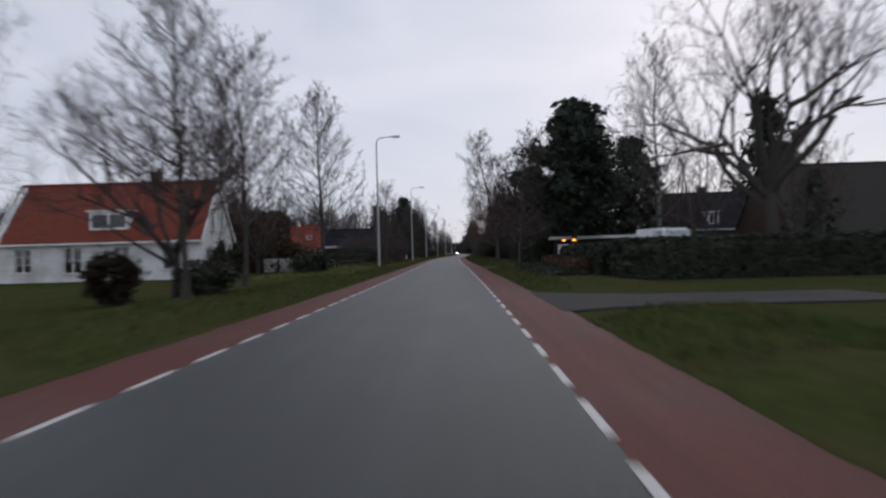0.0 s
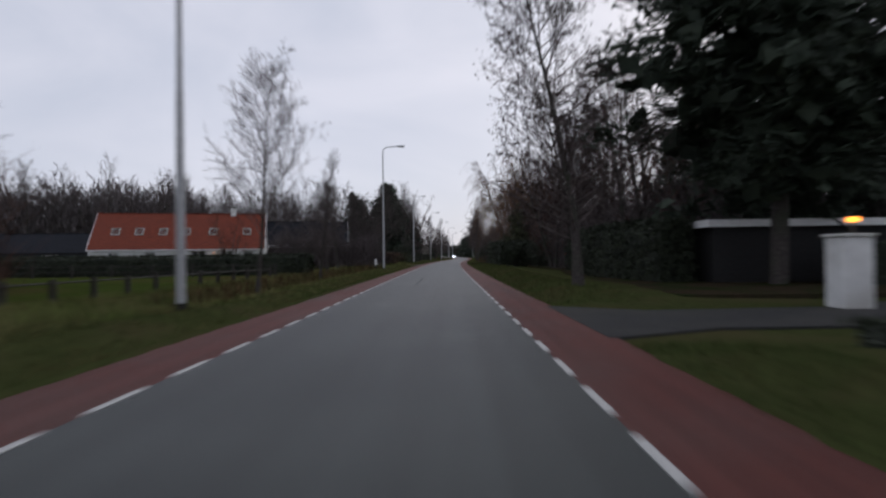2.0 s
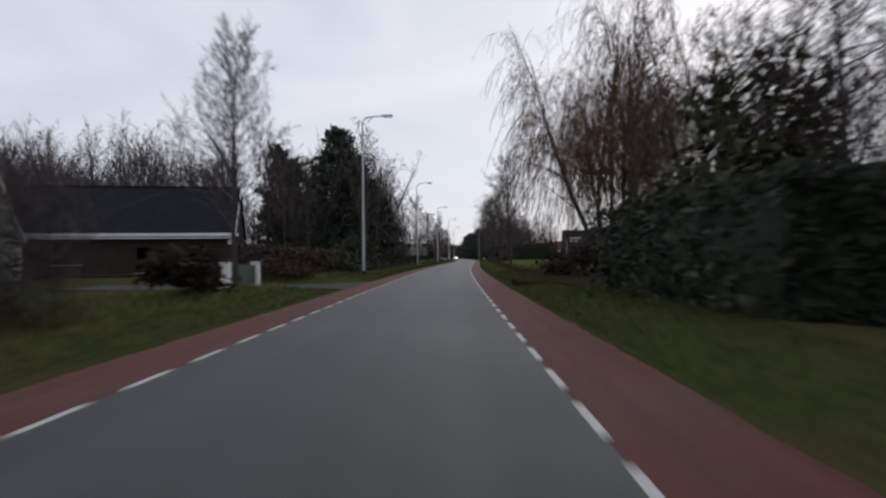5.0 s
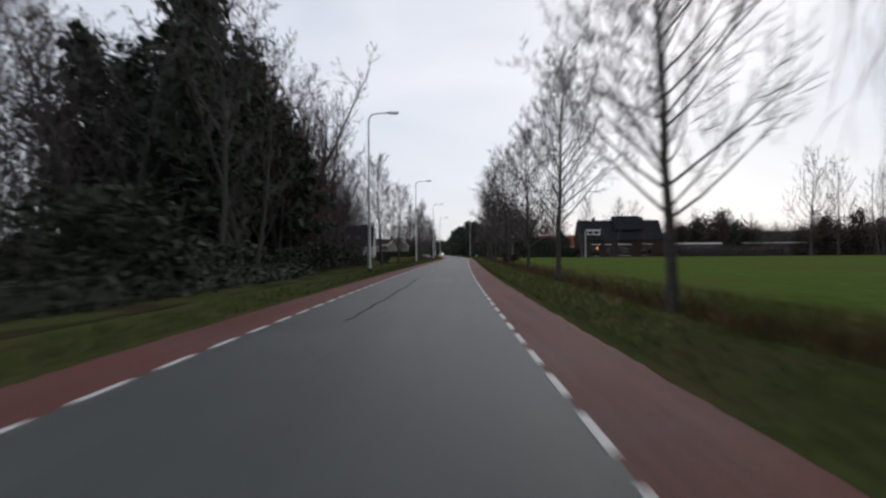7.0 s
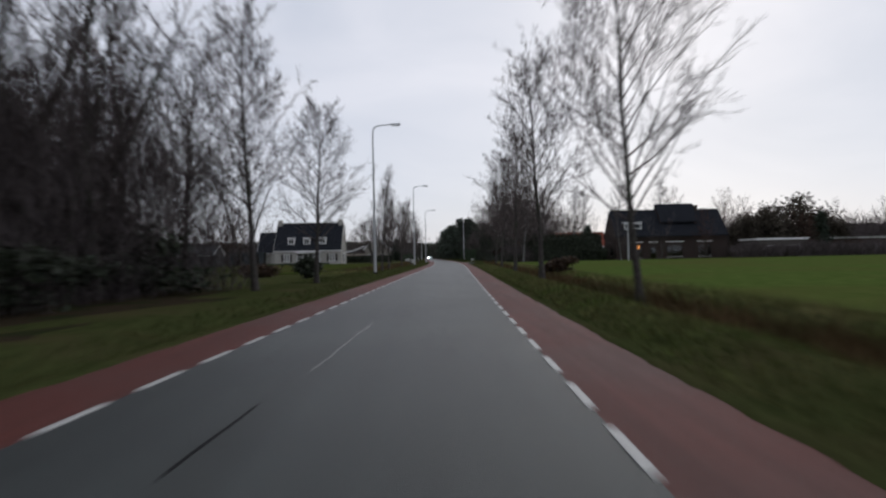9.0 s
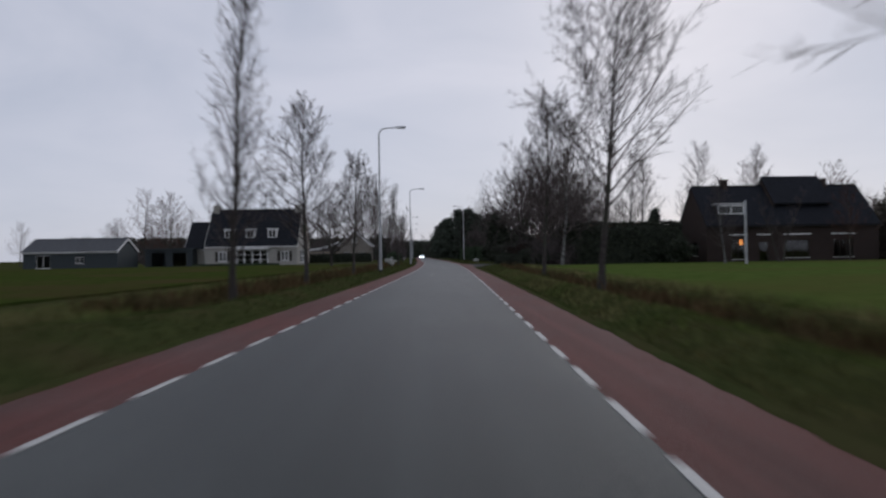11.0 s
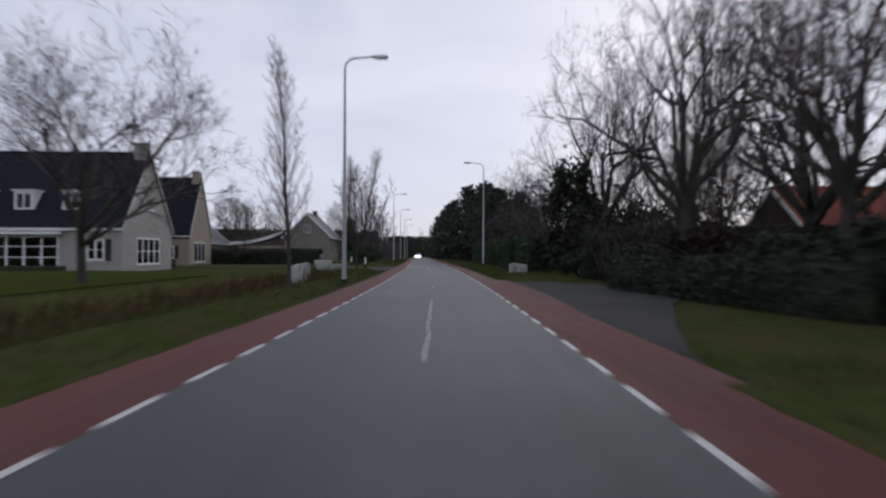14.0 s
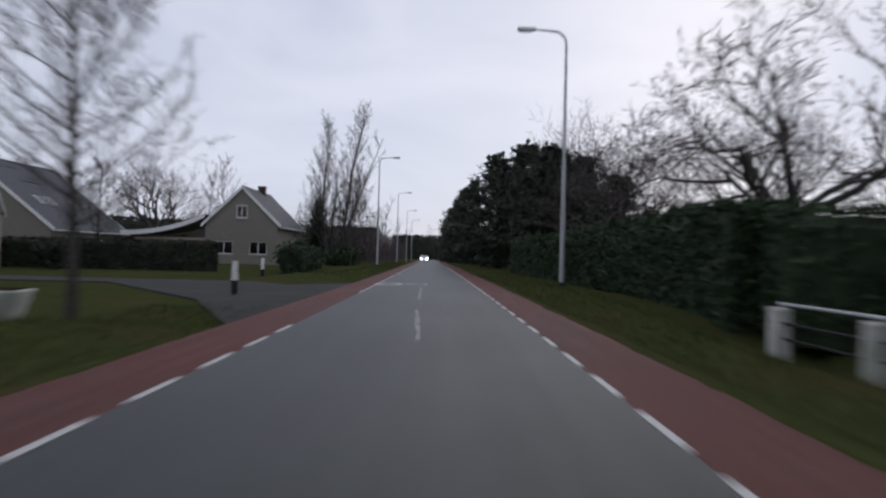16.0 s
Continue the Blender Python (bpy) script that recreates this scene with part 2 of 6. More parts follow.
CONCRETE = material("pale_concrete", (0.42, 0.42, 0.39), (0.56, 0.56, 0.53), 5, 0.9, 0.4, 50, third=(0.28, 0.30, 0.25), third_scale=1.6)
THATCH = material("thatch", (0.016, 0.014, 0.012), (0.034, 0.029, 0.024), 14, 0.95, 0.9, 40)
VANWHITE = material("van_paint", (0.62, 0.64, 0.66), (0.7, 0.72, 0.74), 2, 0.25, 0)
RUBBER = material("rubber", (0.015, 0.015, 0.015), (0.025, 0.025, 0.025), 8, 0.8, 0.2)
ROOFFELT = material("roof_felt", (0.03, 0.032, 0.034), (0.05, 0.052, 0.054), 5, 0.85, 0.3)
CLADDING = material("dark_cladding", (0.02, 0.03, 0.035), (0.035, 0.045, 0.05), 5, 0.7, 0.3)
SIGNRED = material("sign_red", (0.35, 0.03, 0.025), (0.42, 0.045, 0.035), 5, 0.5, 0.0)
ORANGE = glow("orange_lamp", (1.0, 0.30, 0.03), 4.0)
WARM = glow("warm_lamp", (1.0, 0.36, 0.08), 0.9)
HEADLIGHT = glow("headlight", (0.95, 0.97, 1.0), 30.0)
GLASS = bpy.data.materials.new("window_glass")
GLASS.use_nodes = True
gp = GLASS.node_tree.nodes["Principled BSDF"]
gp.inputs["Base Color"].default_value = (0.75, 0.8, 0.8, 1)
gp.inputs["Roughness"].default_value, gp.inputs["Transmission Weight"].default_value, gp.inputs["IOR"].default_value = 0.03, 1.0, 1.45


# ---------------------------------------------------------------- mesh helpers
def box(bm, x0, x1, y0, y1, z0, z1, m=None):
    vs = [bm.verts.new((x, y, z)) for z in (z0, z1) for x, y in ((x0, y0), (x1, y0), (x1, y1), (x0, y1))]
    if m is not None:
        for v in vs:
            v.co = m @ v.co
    for f in ((3, 2, 1, 0), (4, 5, 6, 7), (0, 1, 5, 4), (1, 2, 6, 5), (2, 3, 7, 6), (3, 0, 4, 7)):
        bm.faces.new([vs[i] for i in f])
    return vs


def bevelled(bm, width=0.01):
    bmesh.ops.bevel(bm, geom=bm.edges[:], offset=width, segments=1, affect="EDGES")


def unwrap(me):
    """Metric face-plane coordinates, so that courses lie level on every wall and slope."""
    uv = me.uv_layers.new(name="UVMap")
    for f in me.polygons:
        n = f.normal
        side = Vector((-n.y, n.x, 0))
        side = side.normalized() if side.length > 0.05 else Vector((1, 0, 0))
        up = n.cross(side)
        for li in f.loop_indices:
            co = me.vertices[me.loops[li].vertex_index].co
            uv.data[li].uv = (co.dot(side), co.dot(up))


def mesh_of(name, bm, mat):
    bmesh.ops.recalc_face_normals(bm, faces=bm.faces[:])
    me = bpy.data.meshes.new(name)
    bm.to_mesh(me)
    bm.free()
    unwrap(me)
    me.materials.append(mat)
    return me


def part(name, bm, mat, parent, label=""):
    ob = new(name, mesh_of(name, bm, mat))
    ob.parent = parent
    return tagged(ob, label)


def thing(name, label, category, m=None, group="", kind=""):
    ob = new(name)
    ob.empty_display_size = 0.2
    if m is not None:
        ob.matrix_basis = m
    return tagged(ob, label, category, group, kind)


def solid(name, bm, mat, label, category="", m=None, group="", kind=""):
    ob = new(name, mesh_of(name, bm, mat))
    if m is not None:
        ob.matrix_basis = m
    return tagged(ob, label, category, group, kind)


def arrays(name, verts, faces, mat):
    """A mesh from computed arrays."""
    me = bpy.data.meshes.new(name)
    verts, faces = np.asarray(verts, np.float32), np.asarray(faces, np.int32)
    k = faces.shape[1]
    me.vertices.add(len(verts))
    me.vertices.foreach_set("co", verts.ravel())
    me.loops.add(faces.size)
    me.loops.foreach_set("vertex_index", faces.ravel())
    me.polygons.add(len(faces))
    me.polygons.foreach_set("loop_start", np.arange(0, faces.size, k, dtype=np.int32))
    me.update(calc_edges=True)
    me.validate()
    me.materials.append(mat)
    return me


def bar(bm, a, b, r, sides=6, r2=None):
    a, b = Vector(a), Vector(b)
    q = (b - a).to_track_quat("Z", "Y")
    rings = []
    for p, rad in ((a, r), (b, r if r2 is None else r2)):
        rings.append([bm.verts.new(p + q @ Vector((rad * math.cos(2 * math.pi * i / sides), rad * math.sin(2 * math.pi * i / sides), 0))) for i in range(sides)])
    for i in range(sides):
        j = (i + 1) % sides
        bm.faces.new((rings[0][i], rings[0][j], rings[1][j], rings[1][i]))
    bm.faces.new(rings[0][::-1])
    bm.faces.new(rings[1])


# ---------------------------------------------------------------- the road's line
KNOTS = (-300, -50, 1, 26, 51, 76, 101, 126, 151, 176, 201, 226, 251, 276, 301, 326, 350, 400, 600, 1500)
SLOPES = (-0.003, 0.0067, 0.0052, -0.006, -0.0115, -0.0078, -0.0016, 0.0123, 0.0311, 0.0415, 0.0464, 0.0432, 0.0294, 0.0061, -0.0112, -0.0172, -0.0201, -0.022, -0.021, -0.021)
_yy = np.arange(-300, 1501, 2.0)
_ss = np.interp(_yy, KNOTS, SLOPES)
_xx = np.concatenate([[0], np.cumsum((_ss[1:] + _ss[:-1]) * 1.0)])
_xx -= np.interp(0, _yy, _xx)


def xc(y):
    return float(np.interp(y, _yy, _xx))


LINE, EDGE = 2.26, 3.48
STATIONS = [*range(-120, 460, 4), *range(460, 1400, 40)]


def strip(name, lat0, lat1, z0, z1, mat, label, category, y0=-120, y1=1400, kind="structure", thick=0.05):
    bm = bmesh.new()
    ys = sorted({y0, y1, *[y for y in STATIONS if y0 < y < y1]})
    prev = None
    for y in ys:
        c = xc(y)
        row = [bm.verts.new(p) for p in ((c + lat0, y, z0), (c + lat1, y, z1), (c + lat1, y, z1 - thick), (c + lat0, y, z0 - thick))]
        if prev:
            for i in range(4):
                j = (i + 1) % 4
                bm.faces.new((prev[i], prev[j], row[j], row[i]))
        prev = row
    return solid(name, bm, mat, label, category, kind=kind)


strip("road", -LINE, LINE, 0.0, 0.0, ASPHALT, "damp grey asphalt carriageway with tar seams", "road")
strip("cycle_lane_left", -EDGE, -LINE, -0.004, -0.004, RED_ASPHALT, "worn red asphalt cycle lane along the road", "cycle lane")
strip("cycle_lane_right", LINE, EDGE + 0.12, -0.004, -0.004, RED_ASPHALT, "worn red asphalt cycle lane along the road", "cycle lane")

rng = np.random.default_rng(5)


def smooth(a, b, v):
    t = np.clip((v - a) / (b - a), 0, 1)
    return t * t * (3 - 2 * t)


def ditch(lat, y):
    """How far the ground lies below the road, beside it."""
    r = smooth(126, 134, y) * (1 - smooth(240, 252, y))
    right = 0.85 * r * smooth(5.0, 6.0, lat) * (1 - smooth(6.5, 7.6, lat))
    l = smooth(205, 214, y) * (1 - smooth(286, 291, y))
    left = 0.6 * l * smooth(4.8, 6.3, -lat) * (1 - smooth(6.8, 8.4, -lat))
    l2 = smooth(44, 50, y) * (1 - smooth(100, 108, y))
    left2 = 0.4 * l2 * smooth(4.4, 6.0, -lat) * (1 - smooth(6.6, 8.2, -lat))
    r2 = smooth(286.5, 288.5, y) * (1 - smooth(296.2, 297.6, y))
    right2 = 0.75 * r2 * smooth(5.0, 6.1, lat) * (1 - smooth(7.4, 8.6, lat))
    return right + left + left2 + right2


PAVED = {1: ((9.6, 16.2), (42.6, 48.8), (256.5, 279)), -1: ((112.6, 120.2), (296, 312.5))}


def paved(lat, y):
    """1 where a drive or side road lies level with the road."""
    side = 1 if lat > 0 else -1
    return max(smooth(a - 1.6, a - 0.4, y) * (1 - smooth(b + 0.4, b + 1.6, y)) for a, b in PAVED[side])


def ground_z(x, y):
    lat = x - xc(y)
    a = abs(lat)
    if paved(lat, y) > 0.999:
        return -0.05
    dip = 1 - 0.85 * smooth(283, 286, y) * (1 - smooth(297, 301, y)) * (lat > 0)
    bank = (0.10 * smooth(EDGE + 0.1, EDGE + 1.2, a) + 0.16 * dip * smooth(EDGE + 0.15, EDGE + 1.5, a) * (1 - smooth(6.8, 8.6, a)) - 0.02) * (1 - paved(lat, y)) - 0.05 * paved(lat, y)
    n = (1 - paved(lat, y)) * 0.05 * noise.noise(Vector((x * 0.35, y * 0.35, 0))) + (1 - paved(lat, y)) * 0.03 * noise.noise(Vector((x * 1.3, y * 1.3, 4)))
    return float(bank + n * smooth(EDGE, EDGE + 0.6, a) - ditch(lat, y) - 0.08 * (a < EDGE))


# one sheet to the horizon, finer beside the road
LATS = [-3000, -900, -300, -120, -60, -35, -22, -15, -11, -9.2, -8.4, -7.6, -7, -6.4, -5.8, -5.2, -4.7, -4.3, -4.0, -3.8, -3.6, -3.46, -2.5, 0, 2.5, 3.46, 3.6, 3.8, 4.0,
        4.3, 4.7, 5.2, 5.8, 6.4, 7, 7.6, 8.4, 9.2, 11, 15, 22, 35, 60, 120, 300, 900, 3000]
YS = [-3000, -800, -300, -120, *[-100 + 2.0 * i for i in range(230)], 380, 420, 480, 600, 900, 1500, 4000]
gv, gf = [], []
for y in YS:
    c = xc(y)
    for lat in LATS:
        gv.append((c + lat, y, ground_z(c + lat, y) if abs(lat) < 130 and -110 < y < 400 else (0.0 if abs(lat) > 4 else -0.1)))
nl = len(LATS)
for i in range(len(YS) - 1):
    for j in range(nl - 1):
        k = i * nl + j
        gf.append((k, k + 1, k + nl + 1, k + nl))
GRID = np.array([v[2] for v in gv]).reshape(len(YS), nl)


def ground_many(lat, y):
    """Heights of the ground sheet at many places at once."""
    i = np.clip(np.searchsorted(YS, y) - 1, 0, len(YS) - 2)
    j = np.clip(np.searchsorted(LATS, lat) - 1, 0, nl - 2)
    Y, L = np.array(YS, float), np.array(LATS, float)
    fy, fl = (y - Y[i]) / (Y[i + 1] - Y[i]), (lat - L[j]) / (L[j + 1] - L[j])
    return (GRID[i, j] * (1 - fl) + GRID[i, j + 1] * fl) * (1 - fy) + (GRID[i + 1, j] * (1 - fl) + GRID[i + 1, j + 1] * fl) * fy


tagged(new("ground", arrays("ground", gv, gf, EARTH)), "damp rough grass verge and earth", "ground", kind="structure")


def patch(name, pts, mat, label, category, lift=0.002, kind="structure"):
    """A level sheet over the ground, drawn round its corners, with thickness."""
    bm = bmesh.new()
    vs = [bm.verts.new((x, y, lift)) for x, y in pts]
    f = bm.faces.new(vs)
    if f.normal.z < 0:
        f.normal_flip()
    r = bmesh.ops.extrude_face_region(bm, geom=[f])
    for v in r["geom"]:
        if isinstance(v, bmesh.types.BMVert):
            v.co.z -= 0.25
    return solid(name, bm, mat, label, category, kind=kind)


# ---------------------------------------------------------------- vegetation builders
def tubes(lines):
    """Tapered tubes round polylines: (points, radii, sides) each. Returns vertices and quads."""
    groups = {}
    for pts, rad, sides in lines:
        groups.setdefault((len(pts), sides), []).append((pts, rad))
    V, Q, base = [], [], 0
    for (k, s), some in groups.items():
        P = np.array([p for p, _ in some], float)
        R = np.array([r for _, r in some], float)
        T = np.gradient(P, axis=1)
        T /= np.linalg.norm(T, axis=2, keepdims=True) + 1e-9
        ref = np.where(np.abs(T[..., 2:3]) > 0.9, np.array([1.0, 0, 0]), np.array([0, 0, 1.0]))
        A = np.cross(T, ref)
        A /= np.linalg.norm(A, axis=2, keepdims=True) + 1e-9
        B = np.cross(T, A)
        ang = 2 * np.pi * np.arange(s) / s
        ring = P[:, :, None] + R[:, :, None, None] * (np.cos(ang)[:, None] * A[:, :, None] + np.sin(ang)[:, None] * B[:, :, None])
        n = len(some)
        idx = base + np.arange(n * k * s).reshape(n, k, s)
        a, b = idx[:, :-1], idx[:, 1:]
        Q.append(np.stack([a, np.roll(a, -1, 2), np.roll(b, -1, 2), b], -1).reshape(-1, 4))
        V.append(ring.reshape(-1, 3))
        base += n * k * s
    return np.concatenate(V), np.concatenate(Q)


def ribbons(lines):
    """Twigs as slim blades along three points each."""
    P = np.array([p for p, _ in lines], float)
    r = np.array([w for _, w in lines], float)[:, None]
    s = np.cross(P[:, 2] - P[:, 0], np.random.default_rng(len(lines)).normal(0, 1, (len(lines), 3)))
    s /= np.linalg.norm(s, axis=1, keepdims=True) + 1e-9
    V = np.stack([P[:, 0], P[:, 1] + s * r, P[:, 2], P[:, 1] - s * r], 1).reshape(-1, 3)
    return V, np.arange(len(V)).reshape(-1, 4)


def joined(lines):
    """Tubes and slim twigs in one set of arrays; a twig's sides are 0."""
    thick, thin = [l for l in lines if l[2]], [(l[0], l[1][0]) for l in lines if not l[2]]
    v, q = tubes(thick)
    if thin:
        v2, q2 = ribbons(thin)
        v, q = np.concatenate([v, v2]), np.concatenate([q, q2 + len(v)])
    return v, q


def unit(v):
    return v / (np.linalg.norm(v) + 1e-9)


def shoot(g, p, d, length, k, wobble, lift):
    """A wandering line that bends up (lift above 0) or droops."""
    pts = [np.array(p, float)]
    d = unit(np.array(d, float))
    for i in range(k - 1):
        d = unit(d + g.normal(0, wobble, 3) + np.array([0, 0, lift / (k - 1)]))
        pts.append(pts[-1] + d * length / (k - 1))
    return np.array(pts), d


def sideways(g, d, angle):
    r = unit(np.cross(d, g.normal(0, 1, 3)))
    return unit(d * math.cos(angle) + r * math.sin(angle))


def at(pts, f):
    s = f * (len(pts) - 1)
    i = min(int(s), len(pts) - 2)
    return pts[i] + (pts[i + 1] - pts[i]) * (s - i), unit(pts[i + 1] - pts[i])


def bare_tree(seed, H, r0, first=0.25, n1=30, n2=8, n3=6, spread=0.42, angle=55, lift=0.35, conical=0.7, twig=0.011, stems=1, lean=0.0, wob=0.05, fine=True):
    """A leafless tree with a leader: trunk lines and crown lines."""
    g = np.random.default_rng(seed)
    trunk, crown = [], []
    for s in range(stems):
        d0 = np.array([g.normal(0, 0.02) + (0.28 * math.cos(s * 2.4) if stems > 1 else lean), g.normal(0, 0.02) + (0.28 * math.sin(s * 2.4) if stems > 1 else 0), 1.0])
        h = H * (1 if s == 0 else g.uniform(0.75, 0.97))
        main, _ = shoot(g, (0.25 * math.cos(s * 2.4) * (stems > 1), 0.25 * math.sin(s * 2.4) * (stems > 1), -0.3), d0, h, 9, wob, 0.15)
        rr = r0 * (1 - np.linspace(0, 1, 9) ** 0.9 * 0.93)
        rr[0] *= 1.35
        trunk.append((main, rr, 8))
        for i in range(n1 // stems):
            f = first + (0.98 - first) * ((i + g.uniform(0, 0.8)) / (n1 // stems))
            p, d = at(main, f)
            rel = (f - first) / (1 - first)
            L = H * spread * ((1 - conical * rel) if rel > 0.12 else 0.7 + 2.5 * rel) * g.uniform(0.75, 1.15)
            L = max(L, 0.05 * H)
            az = i * 2.4 + g.uniform(-0.5, 0.5)
            a = radians(angle * (1 - 0.35 * rel)) * g.uniform(0.85, 1.15)
            dd = np.array([math.cos(az) * math.sin(a), math.sin(az) * math.sin(a), math.cos(a)])
            k1 = 5 if fine else 4
            b, _ = shoot(g, p, dd, L, k1, 0.09, lift)
            rb = max(0.012, r0 * 0.27 * (1 - 0.65 * rel))
            crown.append((b, rb * (1 - np.linspace(0, 1, k1) * 0.8), 4 if fine else 3))
            for j in range(n2):
                fj = 0.22 + 0.78 * (j + g.uniform(0, 1)) / n2
                p2, d2 = at(b, min(fj, 0.99))
                L2 = L * g.uniform(0.28, 0.5) * (1.1 - 0.55 * fj)
                c, _ = shoot(g, p2, sideways(g, d2, radians(g.uniform(28, 60))) + np.array([0, 0, 0.12]), L2, 3, 0.12, lift * 0.7)
                crown.append((c, max(twig * 1.3, rb * 0.35) * (1 - np.linspace(0, 1, 3) * 0.6), 0))
                for k in range(n3):
                    p3, d3 = at(c, min(0.15 + 0.85 * (k + g.uniform(0, 1)) / n3, 0.99))
                    e, _ = shoot(g, p3, sideways(g, d3, radians(g.uniform(22, 60))) + np.array([0, 0, 0.1]), g.uniform(0.25, 0.6) * (0.35 + 0.35 * L2), 3, 0.14, lift * 0.5)
                    crown.append((e, twig * np.array([1.25, 1.0, 0.5]), 0))
    return trunk, crown


def spreading_tree(seed, H, r0, limbs=6, depth=4, fork=3, twig=0.012, fill=5, lift=0.25, start=0.28, droop=0.0):
    """An old wide tree: a short bole, then limbs that fork over and over."""
    g = np.random.default_rng(seed)
    trunk, crown = [], []
    bole, d = shoot(g, (0, 0, -0.3), (g.normal(0, 0.05), g.normal(0, 0.05), 1), H * start, 5, 0.05, 0.05)
    trunk.append((bole, r0 * np.array([1.4, 1.05, 0.95, 0.9, 0.88]), 9))

    def fork_out(p, d, L, r, level):
        k = 5 if level <= 2 else 3
        b, dn = shoot(g, p, d, L, k, 0.13, lift if level < depth else lift - droop)
        (trunk if level <= 1 else crown).append((b, r * (1 - np.linspace(0, 1, k) * 0.42), 6 if level <= 1 else 4 if level == 2 else 3 if level == 3 else 0))
        if level < depth:
            for _ in range(fork):
                pp, _ = at(b, g.uniform(0.55, 1.0) if level else g.uniform(0.45, 1.0))
                fork_out(pp, sideways(g, dn, radians(g.uniform(18, 55))), L * g.uniform(0.55, 0.82), r * g.uniform(0.42, 0.62), level + 1)
        if level >= depth - 1:
            for _ in range(fill):
                pp, dd = at(b, g.uniform(0.1, 0.99))
                e, _ = shoot(g, pp, sideways(g, dd, radians(g.uniform(25, 70))), L * g.uniform(0.25, 0.7), 3, 0.18, lift * 0.6 - droop)
                crown.append((e, twig * np.array([1.25, 1.0, 0.5]), 0))

    for i in range(limbs):
        az = i * 2.4 + g.uniform(-0.4, 0.4)
        a = radians(g.uniform(15, 62))
        p, _ = at(bole, g.uniform(0.7, 0.99))
        fork_out(p, np.array([math.cos(az) * math.sin(a), math.sin(az) * math.sin(a), math.cos(a)]), H * g.uniform(0.27, 0.36), r0 * g.uniform(0.45, 0.7), 1)
    return trunk, crown


def willow_tree(seed, H, r0):
    """A weeping willow: leaning stems, arching limbs and long hanging twigs."""
    g = np.random.default_rng(seed)
    trunk, crown = [], []
    for s in range(7):
        az = s * 0.9 + g.uniform(-0.2, 0.2)
        d = np.array([0.5 * math.cos(az), 0.5 * math.sin(az), 1.0])
        stem, dn = shoot(g, (0.45 * math.cos(az), 0.45 * math.sin(az), -0.3), d, H * g.uniform(0.7, 0.9), 7, 0.12, 0.2)
        trunk.append((stem, r0 * g.uniform(0.55, 0.8) * (1 - np.linspace(0, 1, 7) * 0.6), 7))
        for i in range(24):
            p, dd = at(stem, g.uniform(0.4, 1.0))
            a2 = az + g.uniform(-1.5, 1.5)
            b, _ = shoot(g, p, (math.cos(a2), math.sin(a2), g.uniform(0.6, 2.0)), H * g.uniform(0.2, 0.42), 7, 0.12, -0.5)
            crown.append((b, r0 * 0.15 * (1 - np.linspace(0, 1, 7) * 0.75), 4))
            for j in range(15):
                p2, d2 = at(b, g.uniform(0.15, 1.0))
                c, _ = shoot(g, p2, d2 * 0.6 + g.normal(0, 0.5, 3), H * g.uniform(0.08, 0.36), 5, 0.07, -1.7)
                crown.append((c, 0.011 * (1 - np.linspace(0, 1, 5) * 0.5), 3))
                for q in range(7):
                    p3, d3 = at(c, g.uniform(0.05, 0.95))
                    e, _ = shoot(g, p3, d3 + g.normal(0, 0.35, 3), H * g.uniform(0.03, 0.12), 3, 0.1, -1.0)
                    crown.append((e, np.array([0.017, 0.014, 0.008]), 0))
    return trunk, crown


def cards(g, C, size, flat=0.0, long=1.0, thin=0.45):
    """Small pointed leaves (two triangles each) at the places C."""
    n = len(C)
    a = g.normal(0, 1, (n, 3))
    a[:, 2] *= 1 - flat
    a /= np.linalg.norm(a, axis=1, keepdims=True)
    b = np.cross(a, g.normal(0, 1, (n, 3)))
    b /= np.linalg.norm(b, axis=1, keepdims=True)
    s = (size * g.uniform(0.6, 1.4, n))[:, None]
    V = np.stack([C - a * s * long, C + b * s * thin, C + a * s * long, C - b * s * thin], 1).reshape(-1, 3)
    return V, np.arange(4 * n).reshape(n, 4)


def plant(name, lines, mats, label, category, m, leaves=None, group=""):
    """A tree as an Empty with a trunk and a crown under it."""
    ob = thing(name, label, category, m, group)
    trunk, crown = lines
    t = new("trunk", arrays("trunk", *tubes(trunk), mats[0]))
    t.parent = ob
    if crown:
        c = tagged(new("crown" if leaves is None else "bough_tier", arrays("crown", *joined(crown), mats[1])), kind="stuff")
        c.parent = ob
    if leaves is not None:
        c = tagged(new("foliage", arrays("foliage", *leaves, mats[-1])), kind="stuff")
        c.parent = ob
    return ob


